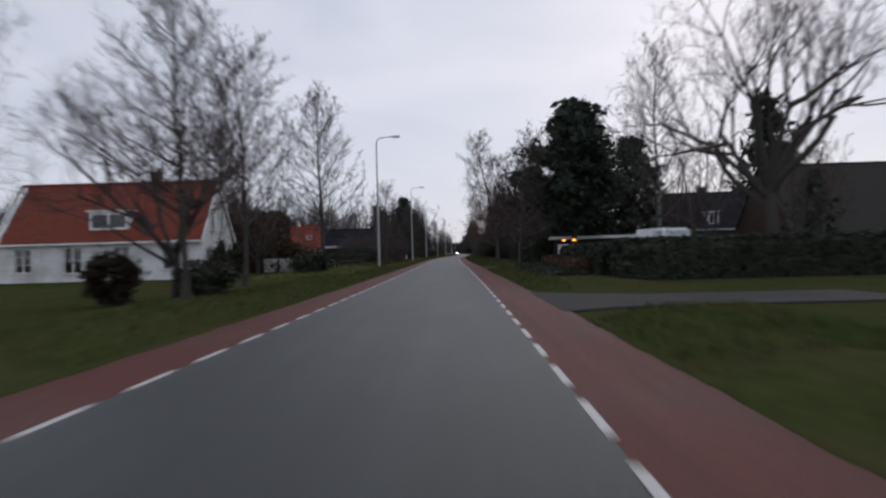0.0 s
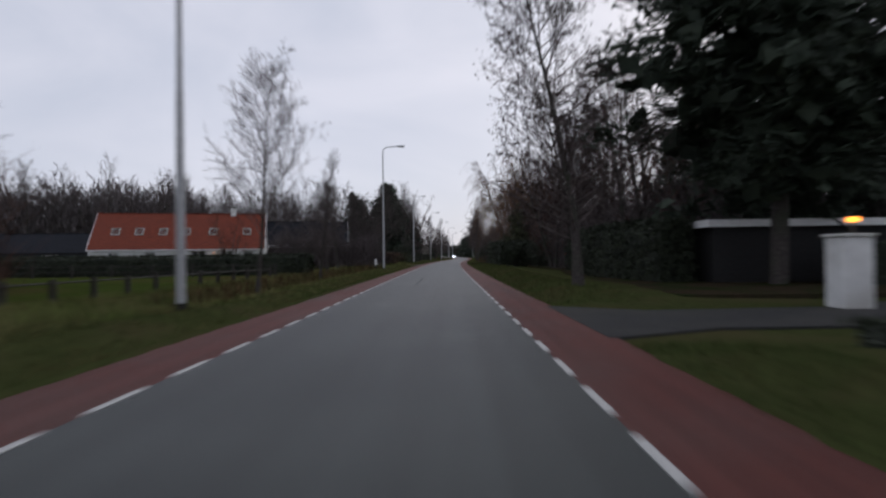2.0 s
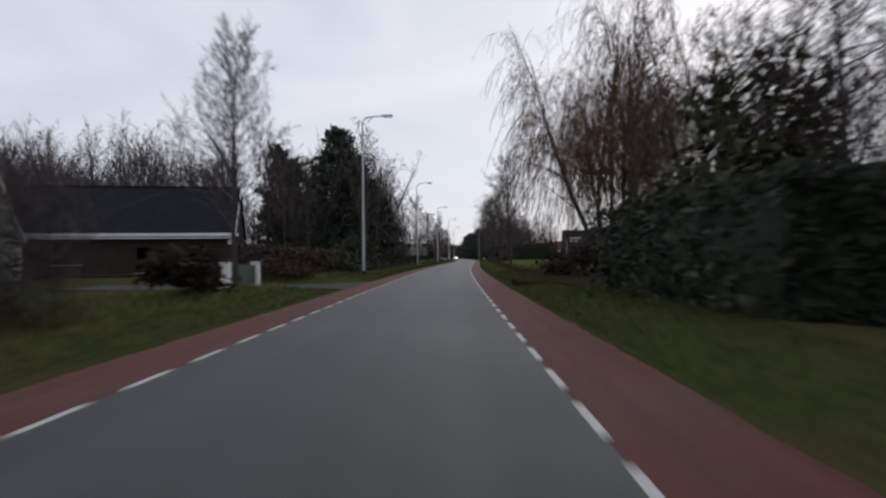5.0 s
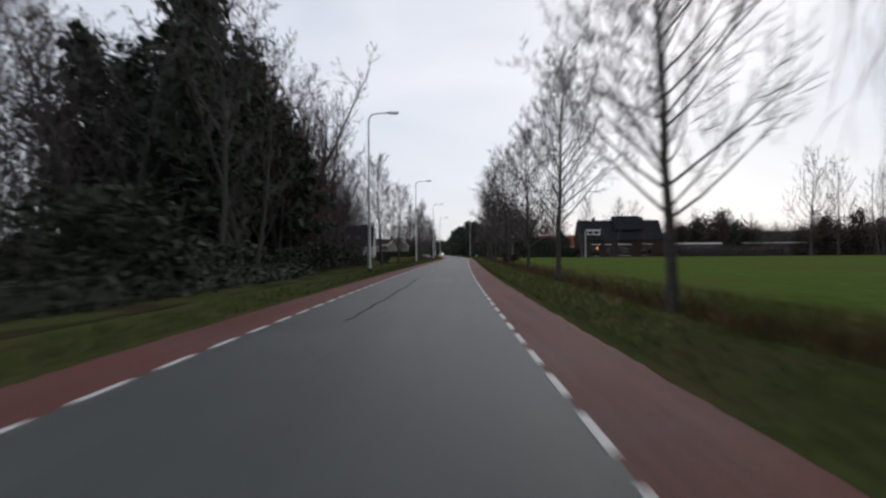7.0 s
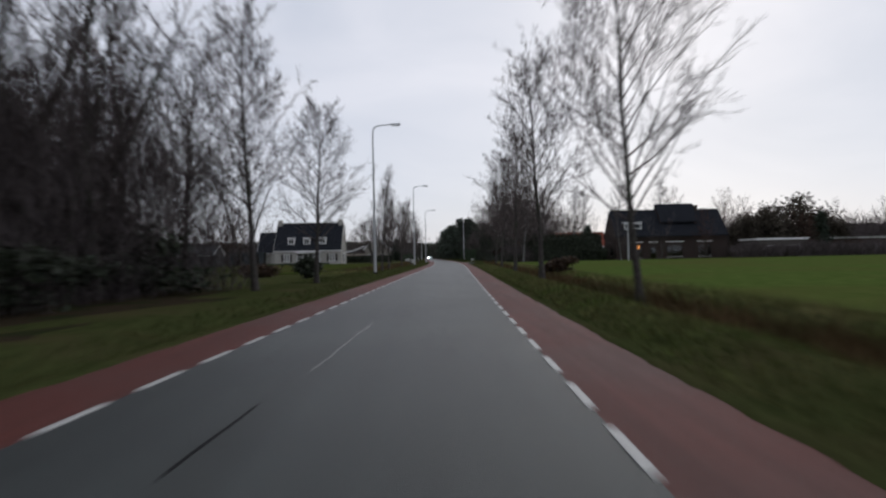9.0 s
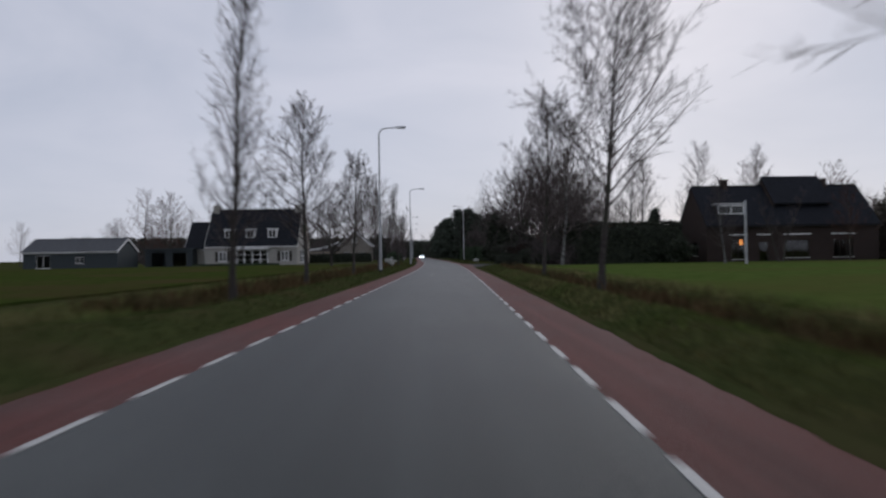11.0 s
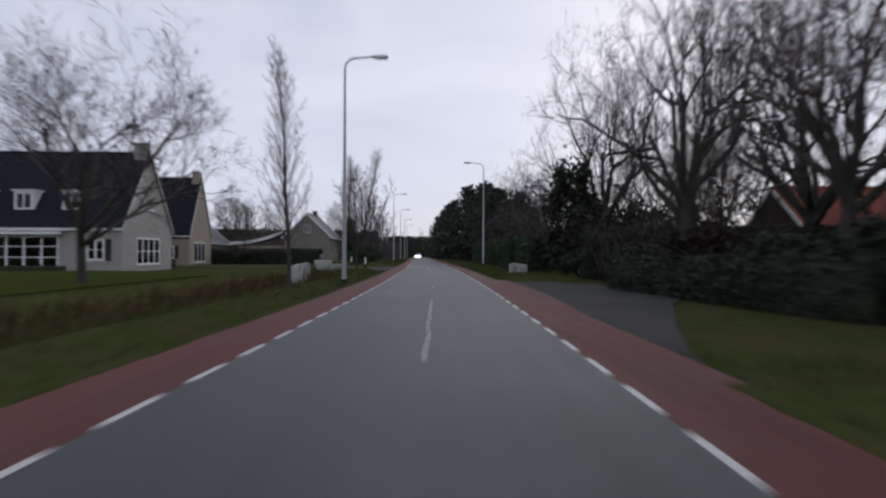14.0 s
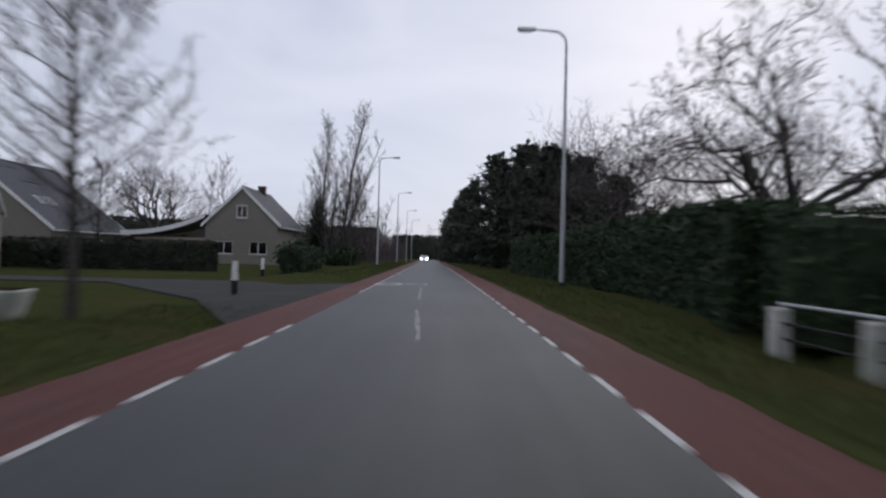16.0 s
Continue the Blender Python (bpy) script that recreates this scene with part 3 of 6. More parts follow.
def pine_lines(seed, H, r0, width, layers=18, low=0.12, size=0.2, clumps=9, per=18):
    """A dark conifer with tiered, uneven boughs and clumped needles."""
    g = np.random.default_rng(seed)
    main, _ = shoot(g, (0, 0, -0.3), (0, 0, 1), H * 0.97, 9, 0.02, 0.2)
    trunk, boughs, C, inner = [(main, r0 * (1 - np.linspace(0, 1, 9) * 0.9), 8)], [], [], []
    for i in range(layers):
        f = low + (1 - low) * (i + 0.3) / layers
        rel = (f - low) / (1 - low)
        w = width * (0.55 + 1.8 * rel if rel < 0.25 else (1 - ((rel - 0.25) / 0.75) ** 1.6)) + 0.3
        for j in range(7):
            az = j * 0.9 + i * 1.7 + g.uniform(-0.3, 0.3)
            p, _ = at(main, min(f, 0.985))
            L = w * g.uniform(0.55, 1.12)
            b, _ = shoot(g, p, (math.cos(az), math.sin(az), g.uniform(-0.05, 0.5)), L, 5, 0.1, 0.35)
            boughs.append((b, max(0.02, r0 * 0.2) * (1 - np.linspace(0, 1, 5) * 0.8), 3))
            for q in range(max(3, int(clumps * L / width))):
                c, _ = at(b, g.uniform(0.3, 1.0))
                C.append(c + g.normal(0, 0.33, (per, 3)) * (1, 1, 0.65))
            for q in range(max(2, int(5 * L / width))):
                c, _ = at(b, g.uniform(0.1, 0.85))
                inner.append(c + g.normal(0, 0.4, (4, 3)))
    C, inner = np.concatenate(C), np.concatenate(inner)
    v1, f1 = cards(g, C, size, 0.2, 1.3, 0.22)
    v2, f2 = cards(g, inner, 0.42, 0.0, 1.0, 0.6)
    return (trunk, boughs), (np.concatenate([v1, v2]), np.concatenate([f1, f2 + len(v1)]))


def hedge(name, pts, width, height, mat, label, category="hedge", size=0.075, per=260, top=0.12, seed=1, base=0.0):
    """A clipped hedge along a line: a leafy shell over a dense core."""
    g = np.random.default_rng(seed)
    bm = bmesh.new()
    C = []
    for (x0, y0), (x1, y1) in zip(pts, pts[1:]):
        a, b = np.array([x0, y0]), np.array([x1, y1])
        L = np.linalg.norm(b - a)
        t = (b - a) / L
        nrm = np.array([-t[1], t[0]])
        k = max(2, int(L / 0.8))
        prev = None
        for i in range(k + 1):
            c = a + t * L * i / k
            bulge = 1 + 0.10 * noise.noise(Vector((c[0] * 0.7, c[1] * 0.7, seed)))
            hh = height * (1 + 0.05 * noise.noise(Vector((c[0] * 0.5, c[1] * 0.5, seed + 9))))
            prof = [(-0.43, base - 0.2), (-0.46, 0.45 * hh), (-0.40, 0.85 * hh), (-0.24, 0.95 * hh), (0.24, 0.95 * hh), (0.40, 0.85 * hh), (0.46, 0.45 * hh), (0.43, base - 0.2)]
            row = [bm.verts.new((*(c + nrm * u * width * bulge), z)) for u, z in prof]
            if prev:
                for q in range(len(row) - 1):
                    bm.faces.new((prev[q], prev[q + 1], row[q + 1], row[q]))
            else:
                bm.faces.new(row)
            prev = row
        bm.faces.new(prev[::-1])
        n = int(0.72 * per * L * (height * 2 + width))
        u = g.uniform(0, 2 * height + width, n)
        s = g.uniform(0, L, n)
        side = np.where(u < height, -0.5 * width, np.where(u > height + width, 0.5 * width, u - height - 0.5 * width))
        z = np.where(u < height, u, np.where(u > height + width, u - height - width, height))
        round_off = np.where((z > 0.85 * height) & (np.abs(side) > 0.4 * width), 0.88, 1.0)
        bul = 1 + 0.10 * np.array([noise.noise(Vector(((a + t * q)[0] * 0.7, (a + t * q)[1] * 0.7, seed))) for q in s])
        rough_ = 1 + g.normal(0, top * 0.35, n)
        xy = a + t * s[:, None] + nrm * (side * bul * round_off * rough_)[:, None]
        C.append(np.c_[xy, np.maximum(base, z * (1 + g.normal(0, 0.03, n))) ])
    for p, q in ((pts[0], pts[1]), (pts[-1], pts[-2])):
        a, t = np.array(p, float), np.array(p, float) - np.array(q, float)
        t /= np.linalg.norm(t)
        n = int(per * 1.6 * width * height)
        C.append(np.c_[a + t * g.normal(0.03, 0.05, n)[:, None] + np.array([-t[1], t[0]]) * (g.uniform(-0.46, 0.46, n) * width)[:, None], g.uniform(base, 0.97 * height, n)])
    C = np.concatenate(C)
    ob = thing(name, label, category)
    part("core", bm, mat, ob)
    c = tagged(new("foliage", arrays("foliage", *cards(g, C, size * 1.15), mat)), kind="stuff")
    c.parent = ob
    return ob


def bush_mesh(seed, rx, ry, h, n, size, stems=14):
    """A loose shrub: stems and clumped leaves with gaps."""
    g = np.random.default_rng(seed)
    lines = []
    for i in range(stems):
        az = g.uniform(0, 6.28)
        e = (math.cos(az) * rx * 0.7, math.sin(az) * ry * 0.7, h * 0.9)
        b, _ = shoot(g, (e[0] * 0.12, e[1] * 0.12, -0.15), e, h * g.uniform(0.7, 1.05), 5, 0.12, 0.1)
        lines.append((b, 0.028 * (1 - np.linspace(0, 1, 5) * 0.75), 4))
    clumps = g.normal(0, 1, (26, 3))
    clumps /= np.linalg.norm(clumps, axis=1, keepdims=True)
    clumps *= g.uniform(0.45, 0.88, (26, 1))
    C = np.repeat(clumps, n // 26, 0) + g.normal(0, 0.17, (n // 26 * 26, 3))
    C = C * (rx, ry, h * 0.52) + (0, 0, h * 0.5)
    C[:, 2] = np.abs(C[:, 2])
    return lines, cards(g, C, size)


def bush(name, x, y, rx, ry, h, mat, label, seed=1, n=2600, size=0.11):
    lines, leaf = bush_mesh(seed, rx, ry, h, n, size)
    return plant(name, (lines[:1], lines[1:]), (BARK, BARK, mat), label, "shrub", pose(x, y, ground_z(x, y), 0, 0, seed * 47), leaf)


# ---------------------------------------------------------------- house builders
def wall_panel(bm, m, width, height, holes, thick=0.28):
    """An upright wall along x from 0, outside at y = 0, with openings cut through: holes are (u0, u1, v0, v1)."""
    us = sorted({0.0, width, *[h[0] for h in holes], *[h[1] for h in holes]})
    vs = sorted({0.0, height, *[h[2] for h in holes], *[h[3] for h in holes]})
    for u0, u1 in zip(us, us[1:]):
        for v0, v1 in zip(vs, vs[1:]):
            cu, cv = (u0 + u1) / 2, (v0 + v1) / 2
            if not any(h[0] < cu < h[1] and h[2] < cv < h[3] for h in holes):
                box(bm, u0, u1, 0, thick, v0 if v0 > 0 else -0.5, v1, m)
    bmesh.ops.remove_doubles(bm, verts=bm.verts[:], dist=1e-4)


def ring(bm, m, w, h, fr, y0, y1):
    """A rectangular frame in one piece."""
    loops = []
    for y in (y0, y1):
        for u0, v0, u1, v1 in ((0, 0, w, h), (fr, fr, w - fr, h - fr)):
            loops.append([bm.verts.new(m @ Vector((u, y, v))) for u, v in ((u0, v0), (u1, v0), (u1, v1), (u0, v1))])
    fo, fi, bo, bi = loops
    for i in range(4):
        j = (i + 1) % 4
        for q in ((fo[i], fo[j], fi[j], fi[i]), (bo[j], bo[i], bi[i], bi[j]), (fo[j], fo[i], bo[i], bo[j]), (fi[i], fi[j], bi[j], bi[i])):
            bm.faces.new(q)


def window_parts(parent, m, w, h, cols=2, rows=2, frame_mat=None, sill=True, fr=0.07, inset=0.08, name="window", bars=0.04):
    """A window set in an opening: frame with glazing bars, pane and sill. m puts the opening's lower left corner at the wall's face."""
    wood = frame_mat or WHITE
    bm = bmesh.new()
    y0, y1 = inset, inset + 0.07
    ring(bm, m, w, h, fr, y0, y1)
    win = part(name, bm, wood, parent)
    for i in range(1, cols):
        bm = bmesh.new()
        box(bm, w * i / cols - bars, w * i / cols + bars, y0 + 0.005, y1, fr, h - fr, m)
        part("glazing_bar", bm, wood, win)
    for i in range(1, rows):
        bm = bmesh.new()
        box(bm, fr, w - fr, y0 + 0.008, y1 - 0.004, h * i / rows - bars * 0.5, h * i / rows + bars * 0.5, m)
        part("glazing_bar", bm, wood, win)
    bm = bmesh.new()
    box(bm, fr * 0.7, w - fr * 0.7, y0 + 0.03, y0 + 0.042, fr * 0.7, h - fr * 0.7, m)
    part("pane", bm, GLASS, win, "dark reflecting window glass")
    if sill:
        bm = bmesh.new()
        box(bm, -0.06, w + 0.06, -0.06, 0.12, -0.07, -0.004, m)
        part("sill", bm, CONCRETE, win)
    return win


def shutters(parent, m, w, h, mat):
    for u in (-0.46, w + 0.06):
        bm = bmesh.new()
        box(bm, u, u + 0.40, -0.045, -0.004, -0.02, h + 0.02, m)
        for k in range(6):
            box(bm, u + 0.05, u + 0.35, -0.058, -0.045, 0.1 + k * h / 6.5, 0.1 + k * h / 6.5 + 0.05, m)
        part("shutter", bm, mat, parent, "dark painted wooden shutter")


def roof_slab(bm, m, x0, x1, ya, za, yb, zb, t=0.16):
    """One slope: from the eave (ya, za) to the ridge (yb, zb), along x."""
    vs = []
    for z_off in (0, t):
        for x in (x0, x1):
            vs += [bm.verts.new(m @ Vector((x, ya, za + z_off))), bm.verts.new(m @ Vector((x, yb, zb + z_off)))]
    a0, b0, a1, b1, c0, d0, c1, d1 = vs
    for f in ((a0, b0, b1, a1), (c0, c1, d1, d0), (a0, a1, c1, c0), (b0, d0, d1, b1), (a0, c0, d0, b0), (a1, b1, d1, c1)):
        bm.faces.new(f)


def house(name, label, m, W, D, eave, ridge, wall, roof, front=(), back=(), right=(), left=(), verge=None, chimneys=(), over=0.25, gutter=WHITE, chimney_mat=None, shutter_mat=None,
          gable_windows=(), hip=0.0, floor=0.0, frame=None):
    """A gabled house: ridge along local x, front at y = 0 facing -y. Openings: (u, v, w, h, cols, rows, shuttered)."""
    ob = thing(name, label, "house", m)
    I = Matrix.Identity(4)
    sides = {"front": (I, W, front), "right": (pose(W, 0, 0, 0, 0, 90), D, right), "back": (pose(W, D, 0, 0, 0, 180), W, back), "left": (pose(0, D, 0, 0, 0, 270), D, left)}
    for key, (mm, width, opens) in sides.items():
        bm = bmesh.new()
        t0 = 0.28
        if key in ("front", "back"):
            wall_panel(bm, mm, width, eave, [(o[0], o[0] + o[2], o[1], o[1] + o[3]) for o in opens])
        else:
            wall_panel(bm, mm @ Matrix.Translation((t0, 0, 0)), width - 2 * t0, eave, [(o[0] - t0, o[0] + o[2] - t0, o[1], o[1] + o[3]) for o in opens])
            tri = [(0.0, eave), (width, eave), (width / 2, ridge)]
            if hip and key == "left":
                k = 1 - hip
                tri = [(0.0, eave), (width, eave), (width / 2 + width / 2 * hip, eave + (ridge - eave) * k), (width / 2 - width / 2 * hip, eave + (ridge - eave) * k)]
            vs0 = [bm.verts.new(mm @ Vector((u, 0.0, v))) for u, v in tri]
            vs1 = [bm.verts.new(mm @ Vector((u, t0, v))) for u, v in tri]
            bm.faces.new(vs0), bm.faces.new(vs1[::-1])
            for i in range(len(tri)):
                j = (i + 1) % len(tri)
                bm.faces.new((vs0[i], vs1[i], vs1[j], vs0[j]))
        part("wall", bm, wall, ob)
        for o in opens:
            wm = mm @ Matrix.Translation((o[0], 0, o[1]))
            w = window_parts(ob, wm, o[2], o[3], o[4], o[5], frame, fr=0.13 if shutter_mat else 0.07, inset=0.01 if shutter_mat else 0.08, bars=0.07 if shutter_mat else 0.04)
            if len(o) > 6 and o[6]:
                shutters(ob, wm, o[2], o[3], shutter_mat or GREENPAINT)
    for side, u, v, w, h, c, r in gable_windows:
        mm = sides[side][0]
        window_parts(ob, mm @ Matrix.Translation((u, -0.12, v)), w, h, c, r)
    slope = (ridge - eave) / (D / 2)
    for ya, za, yb in ((-over, eave - over * slope, D / 2), (D + over, eave - over * slope, D / 2)):
        bm = bmesh.new()
        xl = -over * 0.4 + (hip * W * 0.12 if hip else 0)
        roof_slab(bm, I, xl, W + over * 0.4, ya, za, yb, ridge)
        part("roof_slope", bm, roof, ob)
    bm = bmesh.new()
    bar(bm, (0, D / 2, ridge + 0.13), (W, D / 2, ridge + 0.13), 0.12, 6)
    part("ridge", bm, roof, ob)
    for y in (-over - 0.05, D + over + 0.05):
        bm = bmesh.new()
        box(bm, -0.05, W + 0.05, y - 0.06, y + 0.06, eave - over * slope - 0.05, eave - over * slope + 0.07)
        part("gutter", bm, gutter, ob)
    bm = bmesh.new()
    box(bm, -0.02, W + 0.02, -0.10, -0.004, eave - 0.32, eave - 0.05)
    part("fascia", bm, gutter, ob)
    if verge:
        for x in (-over * 0.4 - 0.05, W + over * 0.4 + 0.002):
            for ya, yb in ((-over, D / 2), (D + over, D / 2)):
                bm = bmesh.new()
                roof_slab(bm, I, x, x + 0.05, ya, eave - over * slope - 0.14, yb, ridge - 0.14, 0.34)
                part("bargeboard", bm, verge, ob)
    for u, w in chimneys:
        bm = bmesh.new()
        box(bm, u, u + w, D / 2 - w / 2, D / 2 + w / 2, ridge - 0.7, ridge + 0.75)
        box(bm, u - 0.06, u + w + 0.06, D / 2 - w / 2 - 0.06, D / 2 + w / 2 + 0.06, ridge + 0.75, ridge + 0.87)
        part("chimney", bm, chimney_mat or wall, ob)
    return ob


def dormer(parent, u, D, eave, ridge, w, h, z, mat, roof):
    """A small flat-roofed dormer with a white front, on the front slope."""
    slope = (ridge - eave) / (D / 2)
    y = (z - eave) / slope
    bm = bmesh.new()
    box(bm, u, u + w, y - 0.05, y + h / slope + 0.3, z, z + h)
    d = part("dormer", bm, mat, parent)
    # added black plate: its colour stands for the unlit room behind the glass
    bm = bmesh.new()
    box(bm, u + 0.12, u + w - 0.12, y - 0.07, y - 0.054, z + 0.12, z + h - 0.12)
    part("blind", bm, BLACK, d, "black panel behind the glass in place of an unlit room")
    window_parts(d, Matrix.Translation((u + 0.08, y - 0.22, z + 0.08)), w - 0.16, h - 0.16, 2, 1, sill=False, fr=0.13, bars=0.05)
    bm = bmesh.new()
    box(bm, u - 0.12, u + w + 0.12, y - 0.2, y + h / slope + 0.35, z + h, z + h + 0.1)
    part("dormer_roof", bm, WHITE, d)


def skylight(parent, u, D, eave, ridge, w, h, z, y_side=0):
    slope = (ridge - eave) / (D / 2)
    a = math.atan(slope)
    y = (z - eave) / slope
    m = Matrix.Translation((u, y, z + 0.17)) @ Matrix.Rotation(a, 4, "X")
    bm = bmesh.new()
    for x0, x1, y0, y1 in ((0, w, 0, 0.06), (0, w, h - 0.06, h), (0, 0.06, 0.06, h - 0.06), (w - 0.06, w, 0.06, h - 0.06)):
        box(bm, x0, x1, y0, y1, -0.03, 0.09, m)
    s = part("skylight", bm, CONCRETE, parent)
    bm = bmesh.new()
    box(bm, 0.05, w - 0.05, 0.05, h - 0.05, 0.03, 0.045, m)
    part("pane", bm, GLASS, s)


# ---------------------------------------------------------------- lane markings
# places of some dashes along each line; the others lie evenly between them
DASHES = {-1: ((0, 0.15), (38, 61.55), (61, 99.11), (106, 170.66), (128, 206.06), (185, 297.30)), 1: ((0, -0.04), (38, 61.49), (61, 99.03), (106, 171.10), (128, 206.06), (185, 297.99))}
bm = bmesh.new()
box(bm, -0.042, 0.042, -0.48, 0.48, -0.006, 0.006)
dash_mesh = mesh_of("dash", bm, PAINT)
for side, sign in (("left", -1), ("right", 1)):
    ob = thing("lane_marking_" + side, "broken white paint line beside the red lane", "lane marking", kind="structure")
    known, places = zip(*DASHES[sign])
    for i in range(-12, 225):
        y = float(np.interp(i, known, places)) + 1.605 * (min(0, i) + max(0, i - known[-1]))
        if 297 < y < 306 and sign < 0:
            continue
        d = new("dash", dash_mesh)
        d.parent = ob
        d.matrix_basis = pose(xc(y) + sign * LINE, y, 0.003, 0, 0, -math.degrees(math.atan((xc(y + 1) - xc(y - 1)) / 2)))


def seam(name, pts, width, mat, label, wob=0.012, seed=1):
    g = np.random.default_rng(seed)
    bm = bmesh.new()
    prev = None
    for (x0, y0), (x1, y1) in zip(pts, pts[1:]):
        k = max(2, int(abs(y1 - y0) / 0.5))
        for i in range(k + 1):
            x, y = x0 + (x1 - x0) * i / k + g.normal(0, wob), y0 + (y1 - y0) * i / k
            w = width * g.uniform(0.6, 1.3) / 2
            row = [bm.verts.new((x - w, y, 0.0045)), bm.verts.new((x + w, y, 0.0045)), bm.verts.new((x + w, y, -0.01)), bm.verts.new((x - w, y, -0.01))]
            if prev:
                for q in range(4):
                    bm.faces.new((prev[q], prev[(q + 1) % 4], row[(q + 1) % 4], row[q]))
            prev = row
    return solid(name, bm, mat, label, "road marking", kind="structure")


for i, (pts, w) in enumerate((([(-0.92, 60.2), (-0.95, 67.7)], 0.05), ([(-0.34, 162.8), (-0.16, 164.6)], 0.035),
                              ([(-1.22, 135.3), (-1.12, 136.6), (-1.05, 138.0), (-1.0, 139.9), (-0.88, 142.4), (-0.84, 145.0), (-0.71, 146.8), (-0.68, 148.5), (-0.57, 153.0), (-0.48, 154.9), (-0.32, 156.4)], 0.062))):
    seam("tar_seam", pts, w, TAR, "black tar seam along the asphalt", 0.025, seed=2 + i)
for i, (pts, w) in enumerate((([(-0.04, 166.3), (0.2, 171.0)], 0.03), ([(2.93, 233.0), (3.27, 240.0)], 0.05), ([(4.43, 256.4), (4.47, 259.1), (4.5, 263.0), (4.57, 266.4)], 0.08), ([(4.59, 272.5), (4.66, 274.0)], 0.10), ([(4.7, 294.6), (4.48, 300.0)], 0.09), ([(4.40, 303.4), (4.22, 310.0)], 0.08))):
    seam("worn_line", pts, w, WORN_PAINT, "faded remains of a white centre line", seed=12 + i)
# painted ring and bar across the road
for cx, cy, w, fill in ((2.62, 313.0, 0.64, False), (3.9, 313.3, 0.55, True)):
    bm = bmesh.new()
    rings = []
    for rad in (1.0, 0.72):
        rings.append([[bm.verts.new((cx + w * rad * math.cos(a), cy + 1.1 * rad * math.sin(a), z)) for a in [2 * math.pi * i / 28 for i in range(28)]] for z in (0.005, -0.01)])
    for i in range(28):
        j = (i + 1) % 28
        bm.faces.new((rings[0][0][i], rings[0][0][j], rings[1][0][j], rings[1][0][i]))
        bm.faces.new((rings[0][1][i], rings[0][1][j], rings[0][0][j], rings[0][0][i]))
        bm.faces.new((rings[1][0][i], rings[1][0][j], rings[1][1][j], rings[1][1][i]))
    solid("road_symbol", bm, WORN_PAINT if fill else PAINT, "white painted ring on the asphalt", "road marking", kind="structure")

# ragged turf that creeps over the edge of the cycle lanes
def verge_lip(name, side, reach):
    g = np.random.default_rng(40 + side)
    ys = np.arange(-6.0, 345.0, 0.3)
    rows = []
    for y in ys:
        n = 0.055 * noise.noise(Vector((side * 7.0, y * 0.55, 1))) + 0.035 * noise.noise(Vector((side * 3.0, y * 2.1, 5))) + g.normal(0, 0.012)
        a = float(np.interp(y, [r[0] for r in reach], [r[1] for r in reach])) + n
        c = xc(y)
        outer = max(a + 0.25, EDGE + 0.32)
        rows.append(((c + side * a, y, -0.012), (c + side * (a + 0.02), y, 0.008), (c + side * (a + 0.12), y, 0.024 + 0.2 * abs(n)), (c + side * outer, y, ground_z(c + side * outer, y) + 0.012), (c + side * (outer + 0.3), y, ground_z(c + side * (outer + 0.3), y) - 0.03)))
    V = [p for row in rows for p in row]
    F = [(5 * i + q, 5 * i + q + 1, 5 * i + q + 6, 5 * i + q + 5) for i in range(len(ys) - 1) for q in range(4) if max(paved(side * 4.0, ys[i]), paved(side * 4.0, ys[i + 1])) < 0.02]
    return tagged(new(name, arrays(name, V, F, EARTH)), "ragged turf edge creeping over the cycle lane", "verge", kind="structure")


verge_lip("verge_edge_right", 1, ((0, 3.56), (60, 3.54), (148, 3.43), (215, 3.44), (245, 3.31), (257, 3.3), (285, 3.4), (340, 3.45)))
verge_lip("verge_edge_left", -1, ((0, 3.44), (340, 3.44)))

# ---------------------------------------------------------------- side roads, drives and fields
patch("driveway_1", [(xc(9.7) + EDGE - 0.02, 9.70), (xc(16.1) + EDGE - 0.02, 16.10), (4.8, 14.8), (6.9, 14.0), (12.0, 13.8), (12.0, 10.6), (6.9, 10.6), (4.8, 10.4)], PAVING, "grey paved driveway beside the grass verge", "driveway")
patch("driveway_2", [(xc(42.8) + EDGE - 0.02, 42.80), (xc(48.8) + EDGE - 0.02, 48.80), (5.4, 47.4), (10.2, 47.9), (12.6, 51.0), (12.8, 47.0), (10.0, 44.2), (5.6, 44.0)], PAVING, "grey paved driveway to a garage", "driveway")
patch("driveway_3", [(xc(112.6) - EDGE + 0.02, 112.60), (xc(120.1) - EDGE + 0.02, 120.10), (-5.60, 118.40), (-9.00, 117.4), (-18.00, 118.90), (-18.00, 114.40), (-9.00, 113.2), (-5.60, 113.9)], PAVING, "grey paved driveway to a brick house", "driveway")
patch("side_road_1", [*[(xc(y) + EDGE - 0.002, y) for y in (255.6, 262, 268, 274, 278, 281.2)], (8.6, 281.0), (9.95, 279.8), (10.7, 278.3), (11.1, 277.1), (12.2, 276.6), (12.3, 272.0), (12.2, 267.0), (11.2, 265.2), (10.3, 262.9), (9.3, 260.4), (8.3, 257.6)], PAVING, "grey asphalt lay-by widening beside the cycle lane", "lay-by", lift=-0.012)
patch("cycle_lane_flare", [*[(xc(y) + EDGE - 0.001, y) for y in (258, 262, 266, 270, 274, 278, 281)], (8.45, 279.6), (8.6, 275.0), (8.45, 268.0), (8.0, 262.0)], RED_ASPHALT, "red asphalt widening at a side road", "cycle lane", lift=-0.009)
